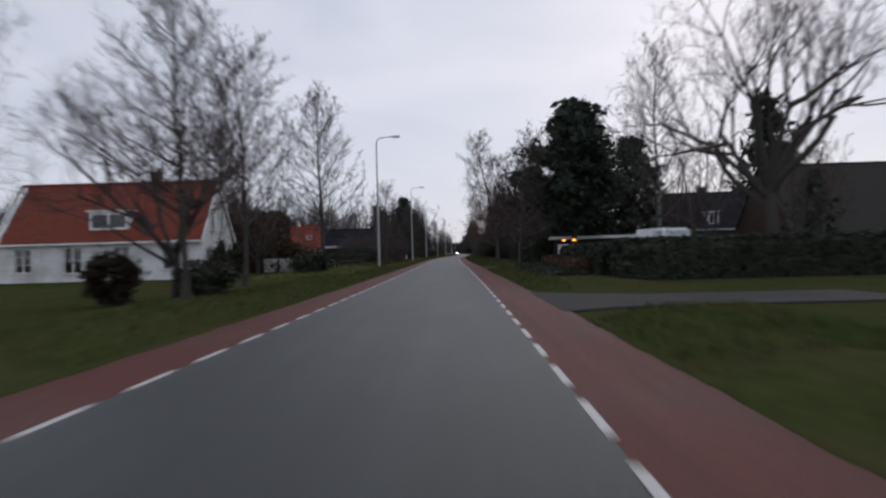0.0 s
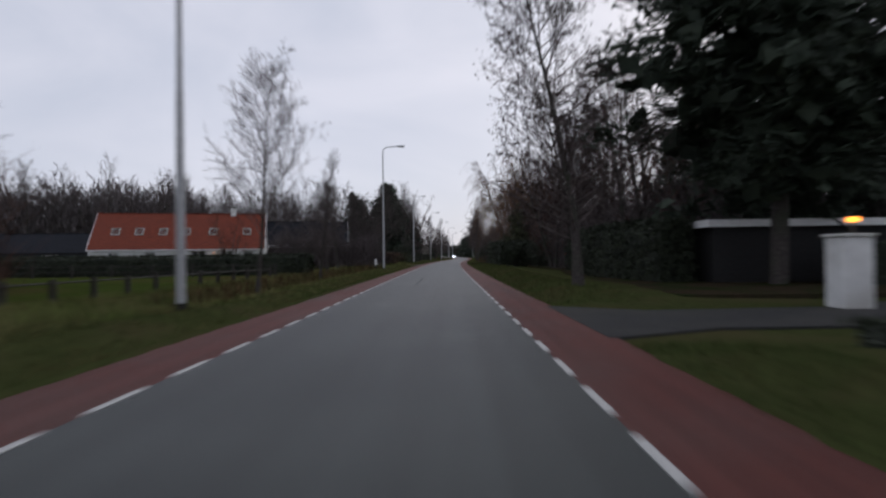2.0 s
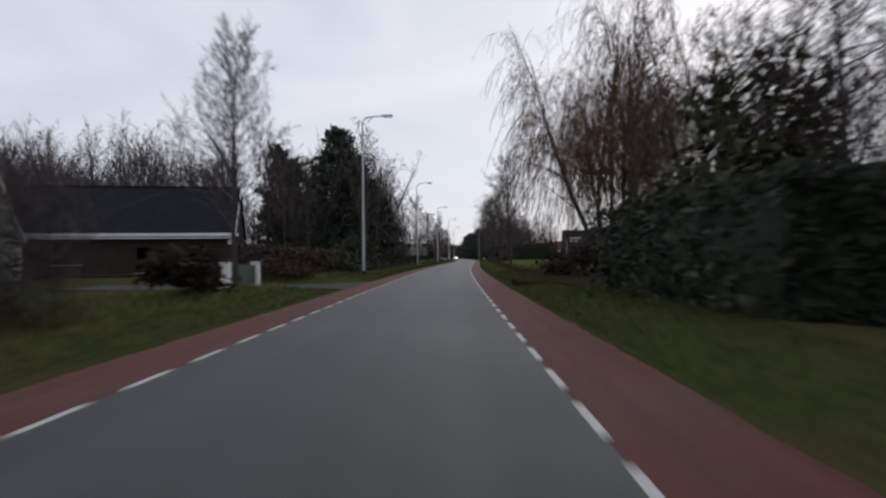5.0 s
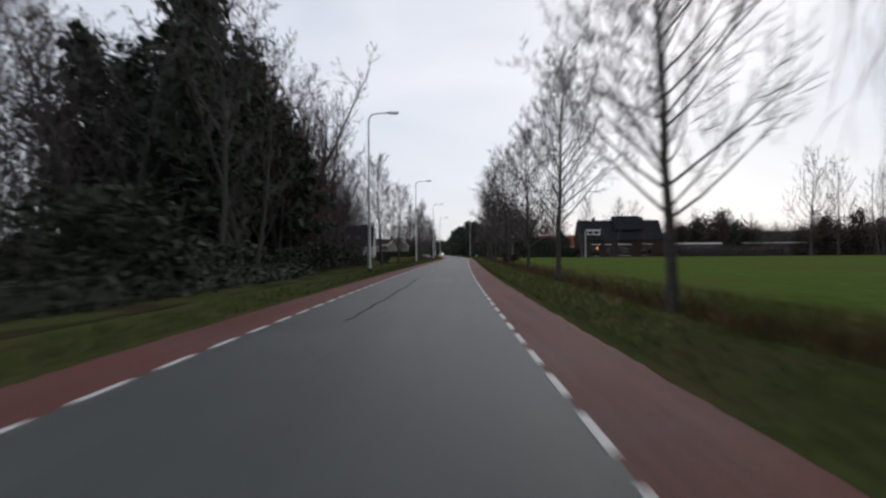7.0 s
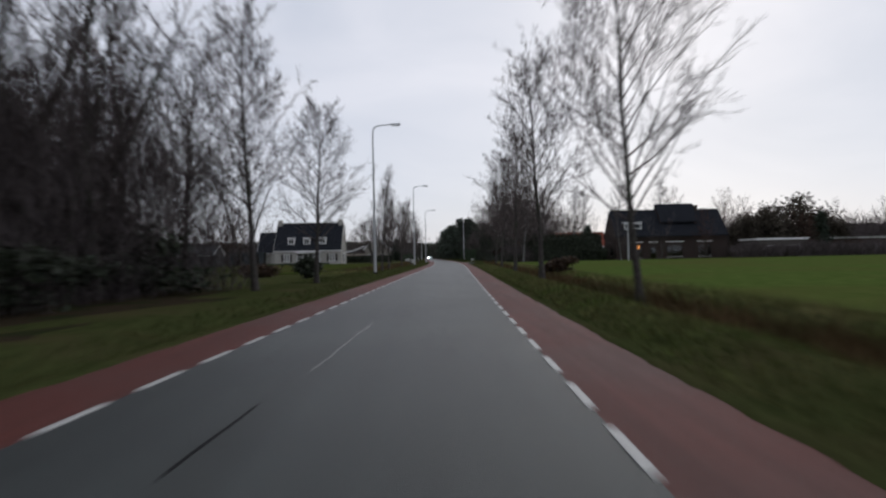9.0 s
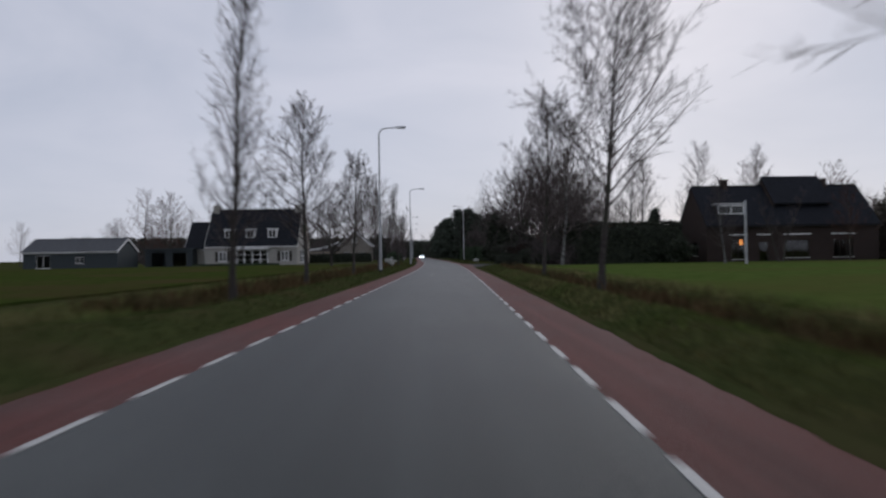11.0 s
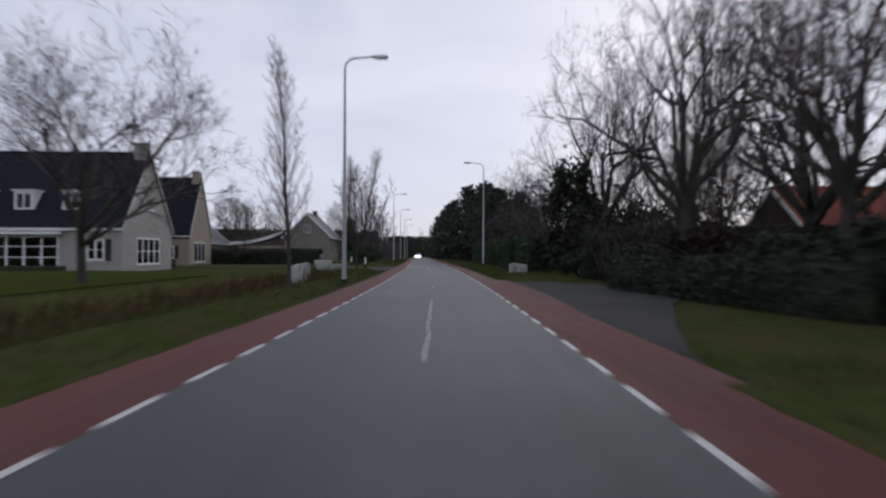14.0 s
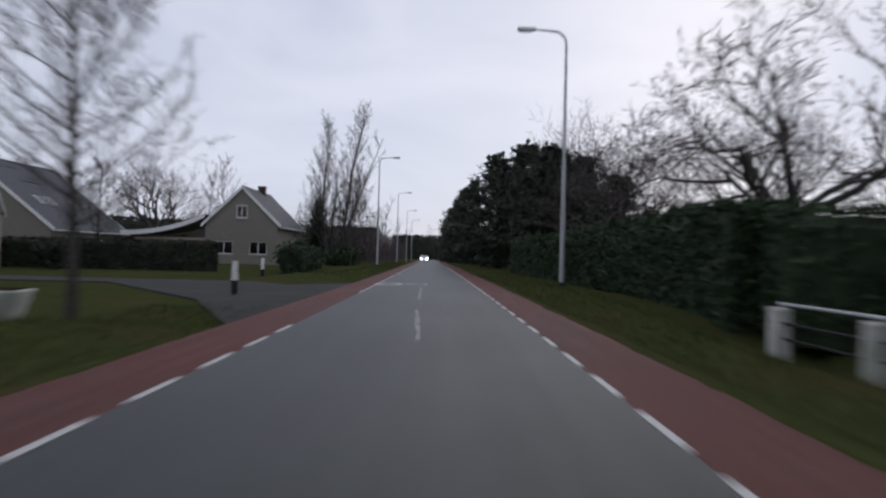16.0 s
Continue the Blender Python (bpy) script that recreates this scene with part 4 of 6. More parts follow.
patch("side_road_2", [(xc(296.13) - EDGE + 0.02, 296.13), (xc(312.77) - EDGE + 0.02, 312.77), (-1.50, 310.29), (-9.00, 318.69), (-40.00, 319.77), (-39.50, 309.54), (-8.50, 309.54), (-1.70, 301.67)], PAVING, "grey asphalt side road joining the main road", "side road")
patch("field_1", [(8.2, 131), (11.5, 240), (14, 254), (28, 256), (140, 250), (140, 120), (25, 122)], FIELD, "bright green grazed meadow", "field", 0.17)
patch("field_2", [(-9.5, 208), (-7.3, 245), (-7.8, 282), (-18, 290), (-70, 288), (-70, 205)], MEADOW, "dull green lawn and meadow before a white house", "field", 0.17)
patch("field_3", [(-9.6, 46), (-9.6, 72), (-50, 72), (-50, 46)], MEADOW, "rough green paddock behind a post fence", "field", 0.17)
patch("muddy_ground", [(5.0, 108.0), (4.7, 111.2), (3.3, 112.4), (3.3, 115.6), (4.2, 117.0), (4.4, 121.0), (4.9, 126.0), (7.4, 130.5), (12.0, 131.5), (26.0, 129.0), (26.0, 104.0), (5.6, 104.0)], LITTER, "bare dark earth under a willow", "ground", 0.285)
# real litter, but its road side is widened to darken the wood-shaded verge
patch("woodland_floor_1", [(-5.2, 131), (-4.9, 150), (-4.6, 168), (-4.4, 178), (-6.5, 182), (-40, 190), (-40, 129)], LITTER, "dark leaf litter under trees", "ground", 0.235)
patch("woodland_floor_2", [(7.2, 50), (6.8, 62), (9.0, 79), (8.6, 92), (8, 108), (40, 108), (40, 50)], LITTER, "dark leaf litter under trees", "ground", 0.17)


# ---------------------------------------------------------------- grass
def blades(name, regions, label, mat, hmin, hmax, seed, width=0.012, lean=0.35):
    """Regions: (lat0, lat1, y0, y1, count). Blades stand on the ground beside the road."""
    g = np.random.default_rng(seed)
    V = []
    for l0, l1, y0, y1, n in regions:
        y = g.uniform(y0, y1, n)
        lat = g.uniform(l0, l1, n)
        x = lat + np.interp(y, _yy, _xx)
        z = ground_many(lat, y)
        h = g.uniform(hmin, hmax, n) * g.uniform(0.6, 1.0, n)
        az = g.uniform(0, 6.28, n)
        dx, dy = np.cos(az), np.sin(az)
        w = width * g.uniform(0.7, 1.6, n)
        lx, ly = g.normal(0, lean, n) * h, g.normal(0, lean, n) * h
        V.append(np.stack([np.c_[x - dx * w, y - dy * w, z - 0.03], np.c_[x + dx * w, y + dy * w, z - 0.03], np.c_[x + lx, y + ly, z + h]], 1).reshape(-1, 3))
    V = np.concatenate(V)
    return tagged(new(name, arrays(name, V, np.arange(len(V)).reshape(-1, 3), mat)), label, "grass", kind="stuff")


blades("verge_grass", [(-6.5, -3.55, 4, 111, 26000), (-6.5, -3.55, 121, 129, 1900), (-4.5, -3.55, 129, 186, 5200), (-6.5, -3.55, 186, 300, 27000), (3.55, 5.0, 16.5, 42.4, 6800), (3.55, 6.0, 49, 108, 15400), (3.55, 5.2, 108, 112.3, 800), (3.55, 4.9, 115.7, 128, 2100), (3.55, 6.0, 128, 257, 33500),
                       (3.55, 7.5, 280.5, 297, 6500), (3.55, 5.5, 297, 330, 5500), (-6, -3.6, 315, 380, 5000), (3.55, 6.5, 3, 8.2, 3000), (3.46, 3.7, 17, 42, 1200), (3.46, 3.7, 50, 255, 9000), (3.46, 3.7, 282, 330, 1500), (-3.7, -3.44, 4, 111, 4500), (-3.7, -3.44, 122, 295, 7000)], "mown damp green verge grass", BLADE, 0.05, 0.2, 3, 0.014)
blades("rough_grass", [(-10.5, -4.9, 30, 110, 24000), (-10, -6.0, 205, 290, 12000), (7.1, 8.7, 130, 250, 17000), (-9, -6, 121, 128, 1500)], "long rough grass on the banks", STRAW, 0.12, 0.38, 4, 0.02)
blades("dry_verge_grass", [(3.75, 5.3, 132, 236, 20000), (-6.4, -3.8, 50, 108, 9000), (7.0, 8.0, 130, 250, 9000)], "pale dry grass mixed into the verge", STRAW, 0.05, 0.19, 6, 0.015)
blades("dry_reeds", [(5.3, 7.1, 130, 248, 42000), (-8.2, -5.6, 209, 246, 7000), (-8.2, -5.8, 246, 289, 5000), (-8, -6.0, 50, 100, 3000)], "brown dead reeds and grass in the ditch", REED, 0.3, 0.75, 5, 0.026)


# ---------------------------------------------------------------- street lamps
def street_lamp(x, y, height, turn):
    ob = thing("street_lamp", "tall galvanised street lamp with a curved arm", "street lamp", pose(x, y, ground_z(x, y) if y < 400 else 0.0, 0, 0, turn), "street lamps along the road")
    bm = bmesh.new()
    bar(bm, (0, 0, -0.3), (0, 0, 0.16), 0.125, 14)
    part("base_sleeve", bm, BLACK, ob, "black protective sleeve")
    bm = bmesh.new()
    bar(bm, (0, 0, 0.16), (0, 0, height * 0.45), 0.105, 14, 0.085)
    bar(bm, (0, 0, height * 0.45), (0, 0, height - 0.55), 0.075, 14, 0.05)
    part("pole", bm, STEEL, ob)
    bm = bmesh.new()
    last = (0, 0, height - 0.55)
    for i in range(1, 7):
        a = math.pi / 2 * i / 6
        q = (0.5 * (1 - math.cos(a)), 0, height - 0.55 + 0.5 * math.sin(a))
        bar(bm, last, q, 0.045, 10)
        last = q
    bar(bm, last, (1.35, 0, height + 0.02), 0.042, 10, 0.036)
    part("arm", bm, STEEL, ob)
    bm = bmesh.new()
    vs = box(bm, 1.25, 2.0, -0.13, 0.13, height - 0.05, height + 0.09)
    for v in vs:
        if v.co.x > 1.9 or v.co.z > height:
            v.co.y *= 0.65
        if v.co.x < 1.3:
            v.co.y *= 0.6
    bevelled(bm, 0.025)
    head = part("lamp_head", bm, STEEL, ob, "flat grey lamp housing")
    bm = bmesh.new()
    box(bm, 1.42, 1.92, -0.09, 0.09, height - 0.085, height - 0.048)
    part("lens", bm, LENS, head)
    return ob


for x, y, h in ((-5.3, 46.6, 11.0), (-5.5, 87.5, 11.25), (-5.35, 126.7, 10.4), (-4.05, 163.0, 10.5), (-2.5, 201.3, 10.6), (-0.7, 239.0, 10.7), (0.56, 276.35, 10.4), (-1.2, 343.0, 10.6), (-1.7, 375, 10.6),
                (-2.2, 407, 10.6), (-2.8, 439, 10.6)):
    street_lamp(x, y, h, 0)
street_lamp(9.93, 309.2, 10.4, 180)

# ---------------------------------------------------------------- houses
def resized(ob, sx, sy, sz):
    ob.scale = (sx, sy, sz)
    return ob


h = house("house", "white rendered house with an orange-red tiled roof and dormer", pose(-28.4, 34.3, 0.0), 13.4, 5.2, 2.85, 6.5, WHITEWALL, REDTILE,
          front=((1.2, 0.7, 1.1, 1.6, 2, 3), (4.4, 0.6, 1.2, 1.7, 2, 2), (7.6, 0.7, 1.1, 1.6, 2, 2), (10.8, 0.7, 1.2, 1.6, 2, 2)), right=((0.7, 0.6, 1.0, 1.5, 2, 2), (3.0, 0.6, 1.2, 1.9, 2, 2)),
          gable_windows=(("right", 1.35, 3.2, 0.6, 1.45, 1, 2), ("right", 3.0, 3.2, 0.6, 1.45, 1, 2)), verge=WHITE, hip=0.35, chimneys=((9.0, 0.55),), chimney_mat=BROWNBRICK)
dormer(h, 6.0, 5.2, 2.85, 6.5, 2.6, 1.25, 3.3, WHITEWALL, REDTILE)
h = house("farmhouse", "long low farmhouse with an orange tiled roof and skylights", pose(-48.4, 112.6, 0.0, 0, 0, 15), 19.6, 8.6, 2.5, 6.9, WHITEWALL, REDTILE,
          front=((2.0, 0.6, 1.2, 1.4, 2, 2), (6.0, 0.6, 1.2, 1.4, 2, 2), (11.2, 0.1, 1.6, 2.1, 2, 1), (14.5, 0.6, 1.5, 1.5, 2, 2), (17.2, 0.6, 1.2, 1.4, 2, 2)), verge=WHITE, chimneys=((15.4, 0.6),), chimney_mat=WHITEWALL)
for u in (2.0, 4.6, 7.3, 9.9, 13.0, 17.0):
    skylight(h, u, 8.6, 2.5, 6.9, 0.95, 1.2, 4.0)
resized(h, 1.16, 1.1, 1.12)
solid_b = bmesh.new()
box(solid_b, 0, 0.12, 0, 0.1, 0, 0.22)
bevelled(solid_b, 0.02)
solid("wall_lamp", solid_b, WARM, "small glowing wall lamp on a farmhouse", "wall lamp", pose(-33.0, 116.4, 2.0))
house("barn", "low dark barn with a slate roof", pose(-70, 119.5, 0.0, 0, 0, 3), 20, 8, 2.4, 5.2, CLADDING, DARKTILE, front=((3, 0.5, 2, 1.2, 2, 1), (10, 0.1, 2.6, 2.0, 2, 1)), gutter=BLACK)
h = house("house", "brown brick house with a dark tiled roof", pose(-39.6, 131.6, 0.2, 0, 0, 12), 22.5, 6.4, 3.45, 7.2, DARKBRICK, DARKTILE, frame=DARKWOOD,
          front=((3.0, 0.8, 1.8, 1.4, 2, 1), (9.0, 0.8, 2.2, 1.4, 3, 1), (15.0, 0.1, 1.1, 2.1, 1, 2), (18.2, 0.8, 1.8, 1.4, 2, 1)), right=((2.2, 0.9, 1.9, 1.4, 2, 1),), over=0.5, verge=WHITEWALL)
bm = bmesh.new()
box(bm, -0.5, 23.0, -0.74, -0.62, 3.0, 3.24)
part("gutter_board", bm, WHITE, h)
bm = bmesh.new()
box(bm, 22.1, 22.42, -0.22, -0.004, 2.35, 2.75)
bevelled(bm, 0.03)
part("wall_box", bm, WHITE, h, "white box on the brick wall")
h = house("house", "dark timber house with white-framed windows", pose(26.2, 66.5, 0.0), 11.0, 9.0, 3.4, 7.7, CLADDING, DARKTILE, front=((2.5, 1.0, 1.0, 1.5, 2, 2), (6.5, 1.0, 1.0, 1.5, 2, 2)),
          chimneys=((5.0, 0.8),), chimney_mat=BROWNBRICK)
dormer(h, 4.4, 9.0, 3.4, 7.7, 1.3, 1.5, 3.75, WHITE, DARKTILE)
h = house("thatched_house", "dark house with a steep thatched roof", pose(30.9, 50.0, 0.0, 0, 0, 0), 18, 10.5, 2.6, 8.8, BROWNBRICK, THATCH, front=((2.5, 0.7, 1.6, 1.3, 3, 2), (6.0, 0.7, 1.6, 1.3, 3, 2)), gutter=DARKWOOD, over=0.5,
          left=((3.5, 0.7, 1.5, 1.3, 2, 2),))
bm = bmesh.new()
box(bm, 0.9, 3.0, -0.03, -0.004, 1.85, 2.35)
part("lit_window", bm, WARM, h, "window lit warm orange from within")


def manor(x, y, W, D, eave, ridge, name_label, front, right, dormers, wall, chim):
    h = house("house", name_label, pose(x, y, 0.12), W, D, eave, ridge, wall, DARKTILE, front=front, right=right, verge=CONCRETE, chimneys=chim, over=0.18, shutter_mat=DARKWOOD)
    for u in dormers:
        dormer(h, u, D, eave, ridge, 1.35, 1.45, eave + 1.1, WHITE, DARKTILE)
    bm = bmesh.new()
    box(bm, -0.03, W + 0.03, -0.14, -0.10, eave - 0.42, eave - 0.3)
    part("cornice", bm, WHITE, h)
    return h


h = resized(manor(-34.0, 294.6, 13.3, 7.6, 3.2, 9.0, "pale brick house with a steep dark roof, dormers and shutters",
          ((1.9, 0.65, 1.2, 1.55, 2, 2, True), (4.5, 0.1, 4.6, 2.35, 4, 3), (10.9, 0.65, 1.2, 1.55, 2, 2, True)), ((2.0, 0.3, 3.6, 2.1, 4, 2),), (2.6, 5.7, 8.9), PALEBRICK, ((0.1, 0.85), (12.35, 0.85))), 1.14, 1.12, 1.05)
bm = bmesh.new()
box(bm, 4.25, 9.35, -0.55, -0.004, 2.52, 2.72)
part("bay_canopy", bm, WHITE, h)
bm = bmesh.new()
box(bm, 13.305, 13.4, 3.1, 4.5, 4.55, 4.68)
part("gable_sill", bm, WHITE, h)
bm = bmesh.new()
box(bm, 13.305, 13.34, 3.35, 4.25, 4.7, 6.0)
part("gable_niche", bm, SANDBRICK, h)
house("side_wing", "dark roofed wing with a white bargeboard beside a pale house", pose(-39.2, 299.6, 0.0), 4.3, 6.6, 3.2, 7.7, PALEBRICK, DARKTILE, verge=WHITE)
manor(-32.5, 315.4, 10.4, 6.4, 3.5, 9.9, "sand brick house with a steep dark roof and shutters", ((3.0, 0.7, 1.3, 1.5, 2, 2, True), (7.2, 0.7, 1.5, 1.4, 2, 2, True)), ((1.2, 0.25, 3.4, 2.3, 3, 1),), (), SANDBRICK, ((9.5, 0.8),))
h = house("bungalow", "brick bungalow with a grey tiled roof and white eaves", pose(-29.0, 337.0, 0.1, 0, 0, 90), 12, 15.5, 3.1, 9.3, GREYBRICK, GREYTILE, front=((2, 0.8, 2.0, 1.3, 2, 1), (7, 0.8, 2.0, 1.3, 2, 1)),
          left=((4.0, 0.8, 2.2, 1.4, 3, 1), (9.5, 0.8, 2.2, 1.4, 3, 1)), verge=WHITE, over=0.4)
for u in (2.2, 3.6, 7.4):
    skylight(h, u, 15.5, 3.1, 9.3, 0.9, 1.2, 5.0)
h = house("house", "brick house with white bargeboards and brown-grey roof", pose(-11.7, 345.8, 0.2, 0, 0, 90), 10, 7.4, 4.1, 7.7, GREYBRICK, GREYTILE, front=((2, 1, 1.6, 1.4, 2, 1), (6, 1, 1.6, 1.4, 2, 1)),
          left=((1.0, 0.9, 1.8, 1.3, 2, 1), (4.5, 0.9, 1.8, 1.3, 2, 1)), gable_windows=(("left", 3.15, 4.6, 1.1, 1.3, 2, 1),), verge=WHITE, over=0.4, chimneys=((6.2, 0.7),), chimney_mat=BROWNBRICK)
# swept lean-to roof with a white eave beside the brick house
h = thing("lean_to", "low lean-to with a swept white-edged roof", "annex", pose(-26.8, 346.8, 0.2))
bm = bmesh.new()
box(bm, 0, 7.3, 0, 5, 0, 2.5)
part("wall", bm, SANDBRICK, h)
bm = bmesh.new()
prev = None
for i in range(9):
    u = i / 8
    x, z = -1.2 + 8.6 * u, 3.0 + 1.9 * u ** 2.2
    row = [bm.verts.new((x, -0.5, z)), bm.verts.new((x, 5.2, z)), bm.verts.new((x, 5.2, z - 0.2)), bm.verts.new((x, -0.5, z - 0.2))]
    if prev:
        for q in range(4):
            bm.faces.new((prev[q], prev[(q + 1) % 4], row[(q + 1) % 4], row[q]))
    prev = row
part("roof_slope", bm, GREYTILE, h)
bm = bmesh.new()
prev = None
for i in range(9):
    u = i / 8
    x, z = -1.2 + 8.6 * u, 3.05 + 1.9 * u ** 2.2
    row = [bm.verts.new((x, -0.51, z + 0.08)), bm.verts.new((x, -0.6, z + 0.08)), bm.verts.new((x, -0.6, z - 0.38)), bm.verts.new((x, -0.51, z - 0.38))]
    if prev:
        for q in range(4):
            bm.faces.new((prev[q], prev[(q + 1) % 4], row[(q + 1) % 4], row[q]))
    prev = row
part("bargeboard", bm, WHITE, h)
h = house("house", "large dark brick house with a dark tiled roof and wide dormer", pose(32.2, 256.6, 0.0), 18.5, 6.6, 4.2, 8.3, DARKBRICK, DARKTILE, frame=DARKWOOD, front=((2.6, 0.4, 1.6, 2.0, 2, 1), (5.6, 0.1, 1.0, 2.1, 1, 1), (8.4, 0.5, 2.6, 1.9, 3, 1), (13.6, 0.5, 2.2, 1.9, 3, 1)),
          left=((3, 0.8, 1.6, 1.4, 2, 1),), chimneys=((3.3, 0.6), (14.4, 0.6)), over=0.3, gutter=BLACK)
dormer(h, 1.5, 6.6, 4.2, 8.3, 3.0, 1.15, 5.1, CLADDING, DARKTILE)
for u, w in ((2.4, 2.0), (5.4, 1.4), (8.2, 3.0), (13.4, 2.6)):
    bm = bmesh.new()
    box(bm, u, u + w, -0.05, -0.004, 2.9, 3.02)
    part("lintel", bm, WHITE, h)
bm = bmesh.new()
box(bm, 3.5, 3.8, -0.03, -0.004, 1.9, 2.45)
part("lit_window", bm, WARM, h, "small window lit warm from within")
for ya, za, yb in ((0.9, 6.2, 3.3), (5.7, 6.2, 3.3)):
    bm = bmesh.new()
    roof_slab(bm, Matrix.Identity(4), 7.8, 14.2, ya, za, yb, 9.35)
    part("raised_roof_slope", bm, DARKTILE, h)
for x0 in (7.9, 13.9):
    bm = bmesh.new()
    vs = [[bm.verts.new((x, y, z)) for y, z in ((1.0, 6.1), (5.6, 6.1), (3.3, 9.3))] for x in (x0, x0 + 0.2)]
    bm.faces.new(vs[0]), bm.faces.new(vs[1][::-1])
    for i in range(3):
        bm.faces.new((vs[0][i], vs[1][i], vs[1][(i + 1) % 3], vs[0][(i + 1) % 3]))
    part("raised_gable", bm, DARKBRICK, h)
house("house", "dark brick house with a red tiled roof behind trees", pose(27.0, 284.0, 0.0), 12, 7, 2.9, 5.7, BROWNBRICK, REDTILE, front=((2, 0.8, 2.2, 1.4, 3, 1), (7, 0.8, 2.2, 1.4, 3, 1)), verge=WHITE)


def flat_shed(name, label, x, y, W, D, H, wall, fascia, openings=(), rot=0, frame=None):
    ob = thing(name, label, "outbuilding", pose(x, y, 0.02, 0, 0, rot))
    bm = bmesh.new()
    wall_panel(bm, Matrix.Identity(4), W, H, [(o[0], o[0] + o[2], o[1], o[1] + o[3]) for o in openings], 0.2)
    box(bm, 0, 0.2, 0.2, D, 0, H), box(bm, W - 0.2, W, 0.2, D, 0, H), box(bm, 0.2, W - 0.2, D - 0.2, D, 0, H)
    part("wall", bm, wall, ob)
    for o in openings:
        window_parts(ob, Matrix.Translation((o[0], 0, o[1])), o[2], o[3], o[4], o[5], frame)
    bm = bmesh.new()
    box(bm, -0.25, W + 0.25, -0.25, D + 0.25, H + 0.004, H + 0.2)
    part("roof", bm, ROOFFELT, ob)
    bm = bmesh.new()
    for x0, x1, y0, y1 in ((-0.3, W + 0.3, -0.3, -0.254), (-0.3, -0.254, -0.25, D + 0.25), (W + 0.254, W + 0.3, -0.25, D + 0.25)):
        box(bm, x0, x1, y0, y1, H - 0.04, H + 0.24)
    part("fascia", bm, fascia, ob)
    return ob


flat_shed("garage", "dark flat-roofed garage with a white fascia", 11.0, 56.7, 8.2, 6, 2.35, BLACK, WHITE)
flat_shed("kiosk", "small dark shed with a pale roof edge and red panel", 12.8, 97.0, 2.4, 2.4, 2.8, SIGNRED, WHITE, ((0.9, 0.1, 0.9, 2.0, 1, 1),))
flat_shed("shed", "long low timber shed with a white roof edge across the meadow", 54, 253.5, 8, 5, 2.9, GREYWOOD, WHITE, ((1, 1, 2, 1, 2, 1), (5, 1, 2, 1, 2, 1)))
flat_shed("shed", "long low shed with a white roof edge", 70, 262, 16, 6, 3.0, BROWNBRICK, CONCRETE, ((3, 1, 2, 1, 2, 1), (9, 1, 2, 1, 2, 1)))
house("stable", "dark timber stable with white-edged roof", pose(-60, 289, 0.1, 0, 0, 0), 14.5, 6.5, 2.7, 4.6, CLADDING, GREYTILE, front=((2, 0.1, 2.2, 2.0, 2, 1), (8, 0.8, 1.4, 1.0, 2, 1)), verge=WHITE)
flat_shed("carport", "open-fronted dark carport with a flat roof", -45.2, 297.5, 8.0, 6, 2.9, CLADDING, CLADDING, ((1.0, 0.05, 2.4, 2.4, 1, 1), (4.6, 0.05, 2.4, 2.4, 1, 1)), frame=DARKWOOD)


# ---------------------------------------------------------------- gate pillars, gates, posts
def pillar(x, y, w, d, hh, label="white rendered gate pillar"):
    bm = bmesh.new()
    box(bm, -w / 2, w / 2, -d / 2, d / 2, -0.2, hh)
    bevelled(bm, 0.02)
    ob = thing("gate_pillar", label, "gate pillar", pose(x, y, 0.05), "gate pillars")
    part("shaft", bm, WHITEWALL, ob)
    bm = bmesh.new()
    box(bm, -w / 2 - 0.05, w / 2 + 0.05, -d / 2 - 0.05, d / 2 + 0.05, hh + 0.002, hh + 0.08)
    bevelled(bm, 0.015)
    part("cap", bm, CONCRETE, ob)


pillar(10.25, 47.6, 0.7, 0.7, 1.62)
pillar(10.35, 44.5, 0.6, 0.6, 1.56)


def porch_lamp(x, y, z):
    ob = thing("gate_lamp", "glowing orange lamp on a dark post", "lamp", pose(x, y, 0.0), "lamps at the gate")
    bm = bmesh.new()
    bar(bm, (0, 0, -0.1), (0, 0, z - 0.14), 0.05, 8)
    part("post", bm, DARKWOOD, ob)
    bm = bmesh.new()
    box(bm, -0.12, 0.12, -0.07, 0.07, z - 0.12, z + 0.0)
    bevelled(bm, 0.02)
    part("lantern", bm, ORANGE, ob, "glowing orange lantern")
    bm = bmesh.new()
    box(bm, -0.16, 0.16, -0.1, 0.1, z + 0.004, z + 0.04)
    part("hood", bm, DARKWOOD, ob)


porch_lamp(10.36, 47.6, 2.15)
porch_lamp(10.6, 44.45, 2.12)

ob = thing("garden_gate", "dark green garden gate between white posts", "gate", pose(-9.3, 113.2, 0.02, 0, 0, 88))
for u in (0.0, 3.5):
    bm = bmesh.new()
    box(bm, u - 0.18, u + 0.18, -0.18, 0.18, -0.2, 1.12)
    bevelled(bm, 0.02)
    post = part("post", bm, WHITE, ob, "white painted post")
    bm = bmesh.new()
    box(bm, u - 0.21, u + 0.21, -0.21, 0.21, 1.122, 1.18)
    bevelled(bm, 0.012)
    part("cap", bm, CONCRETE, post)
for k in range(15):
    bm = bmesh.new()
    box(bm, 0.2 + k * 0.208, 0.395 + k * 0.208, -0.03, 0.03, 0.08, 1.0 + 0.06 * math.sin(math.pi * (k + 0.5) / 15))
    part("board", bm, GREENPAINT, ob)
for z in (0.22, 0.8):
    bm = bmesh.new()
    box(bm, 0.19, 3.31, 0.032, 0.075, z, z + 0.09)
    part("rail", bm, GREENPAINT, ob)


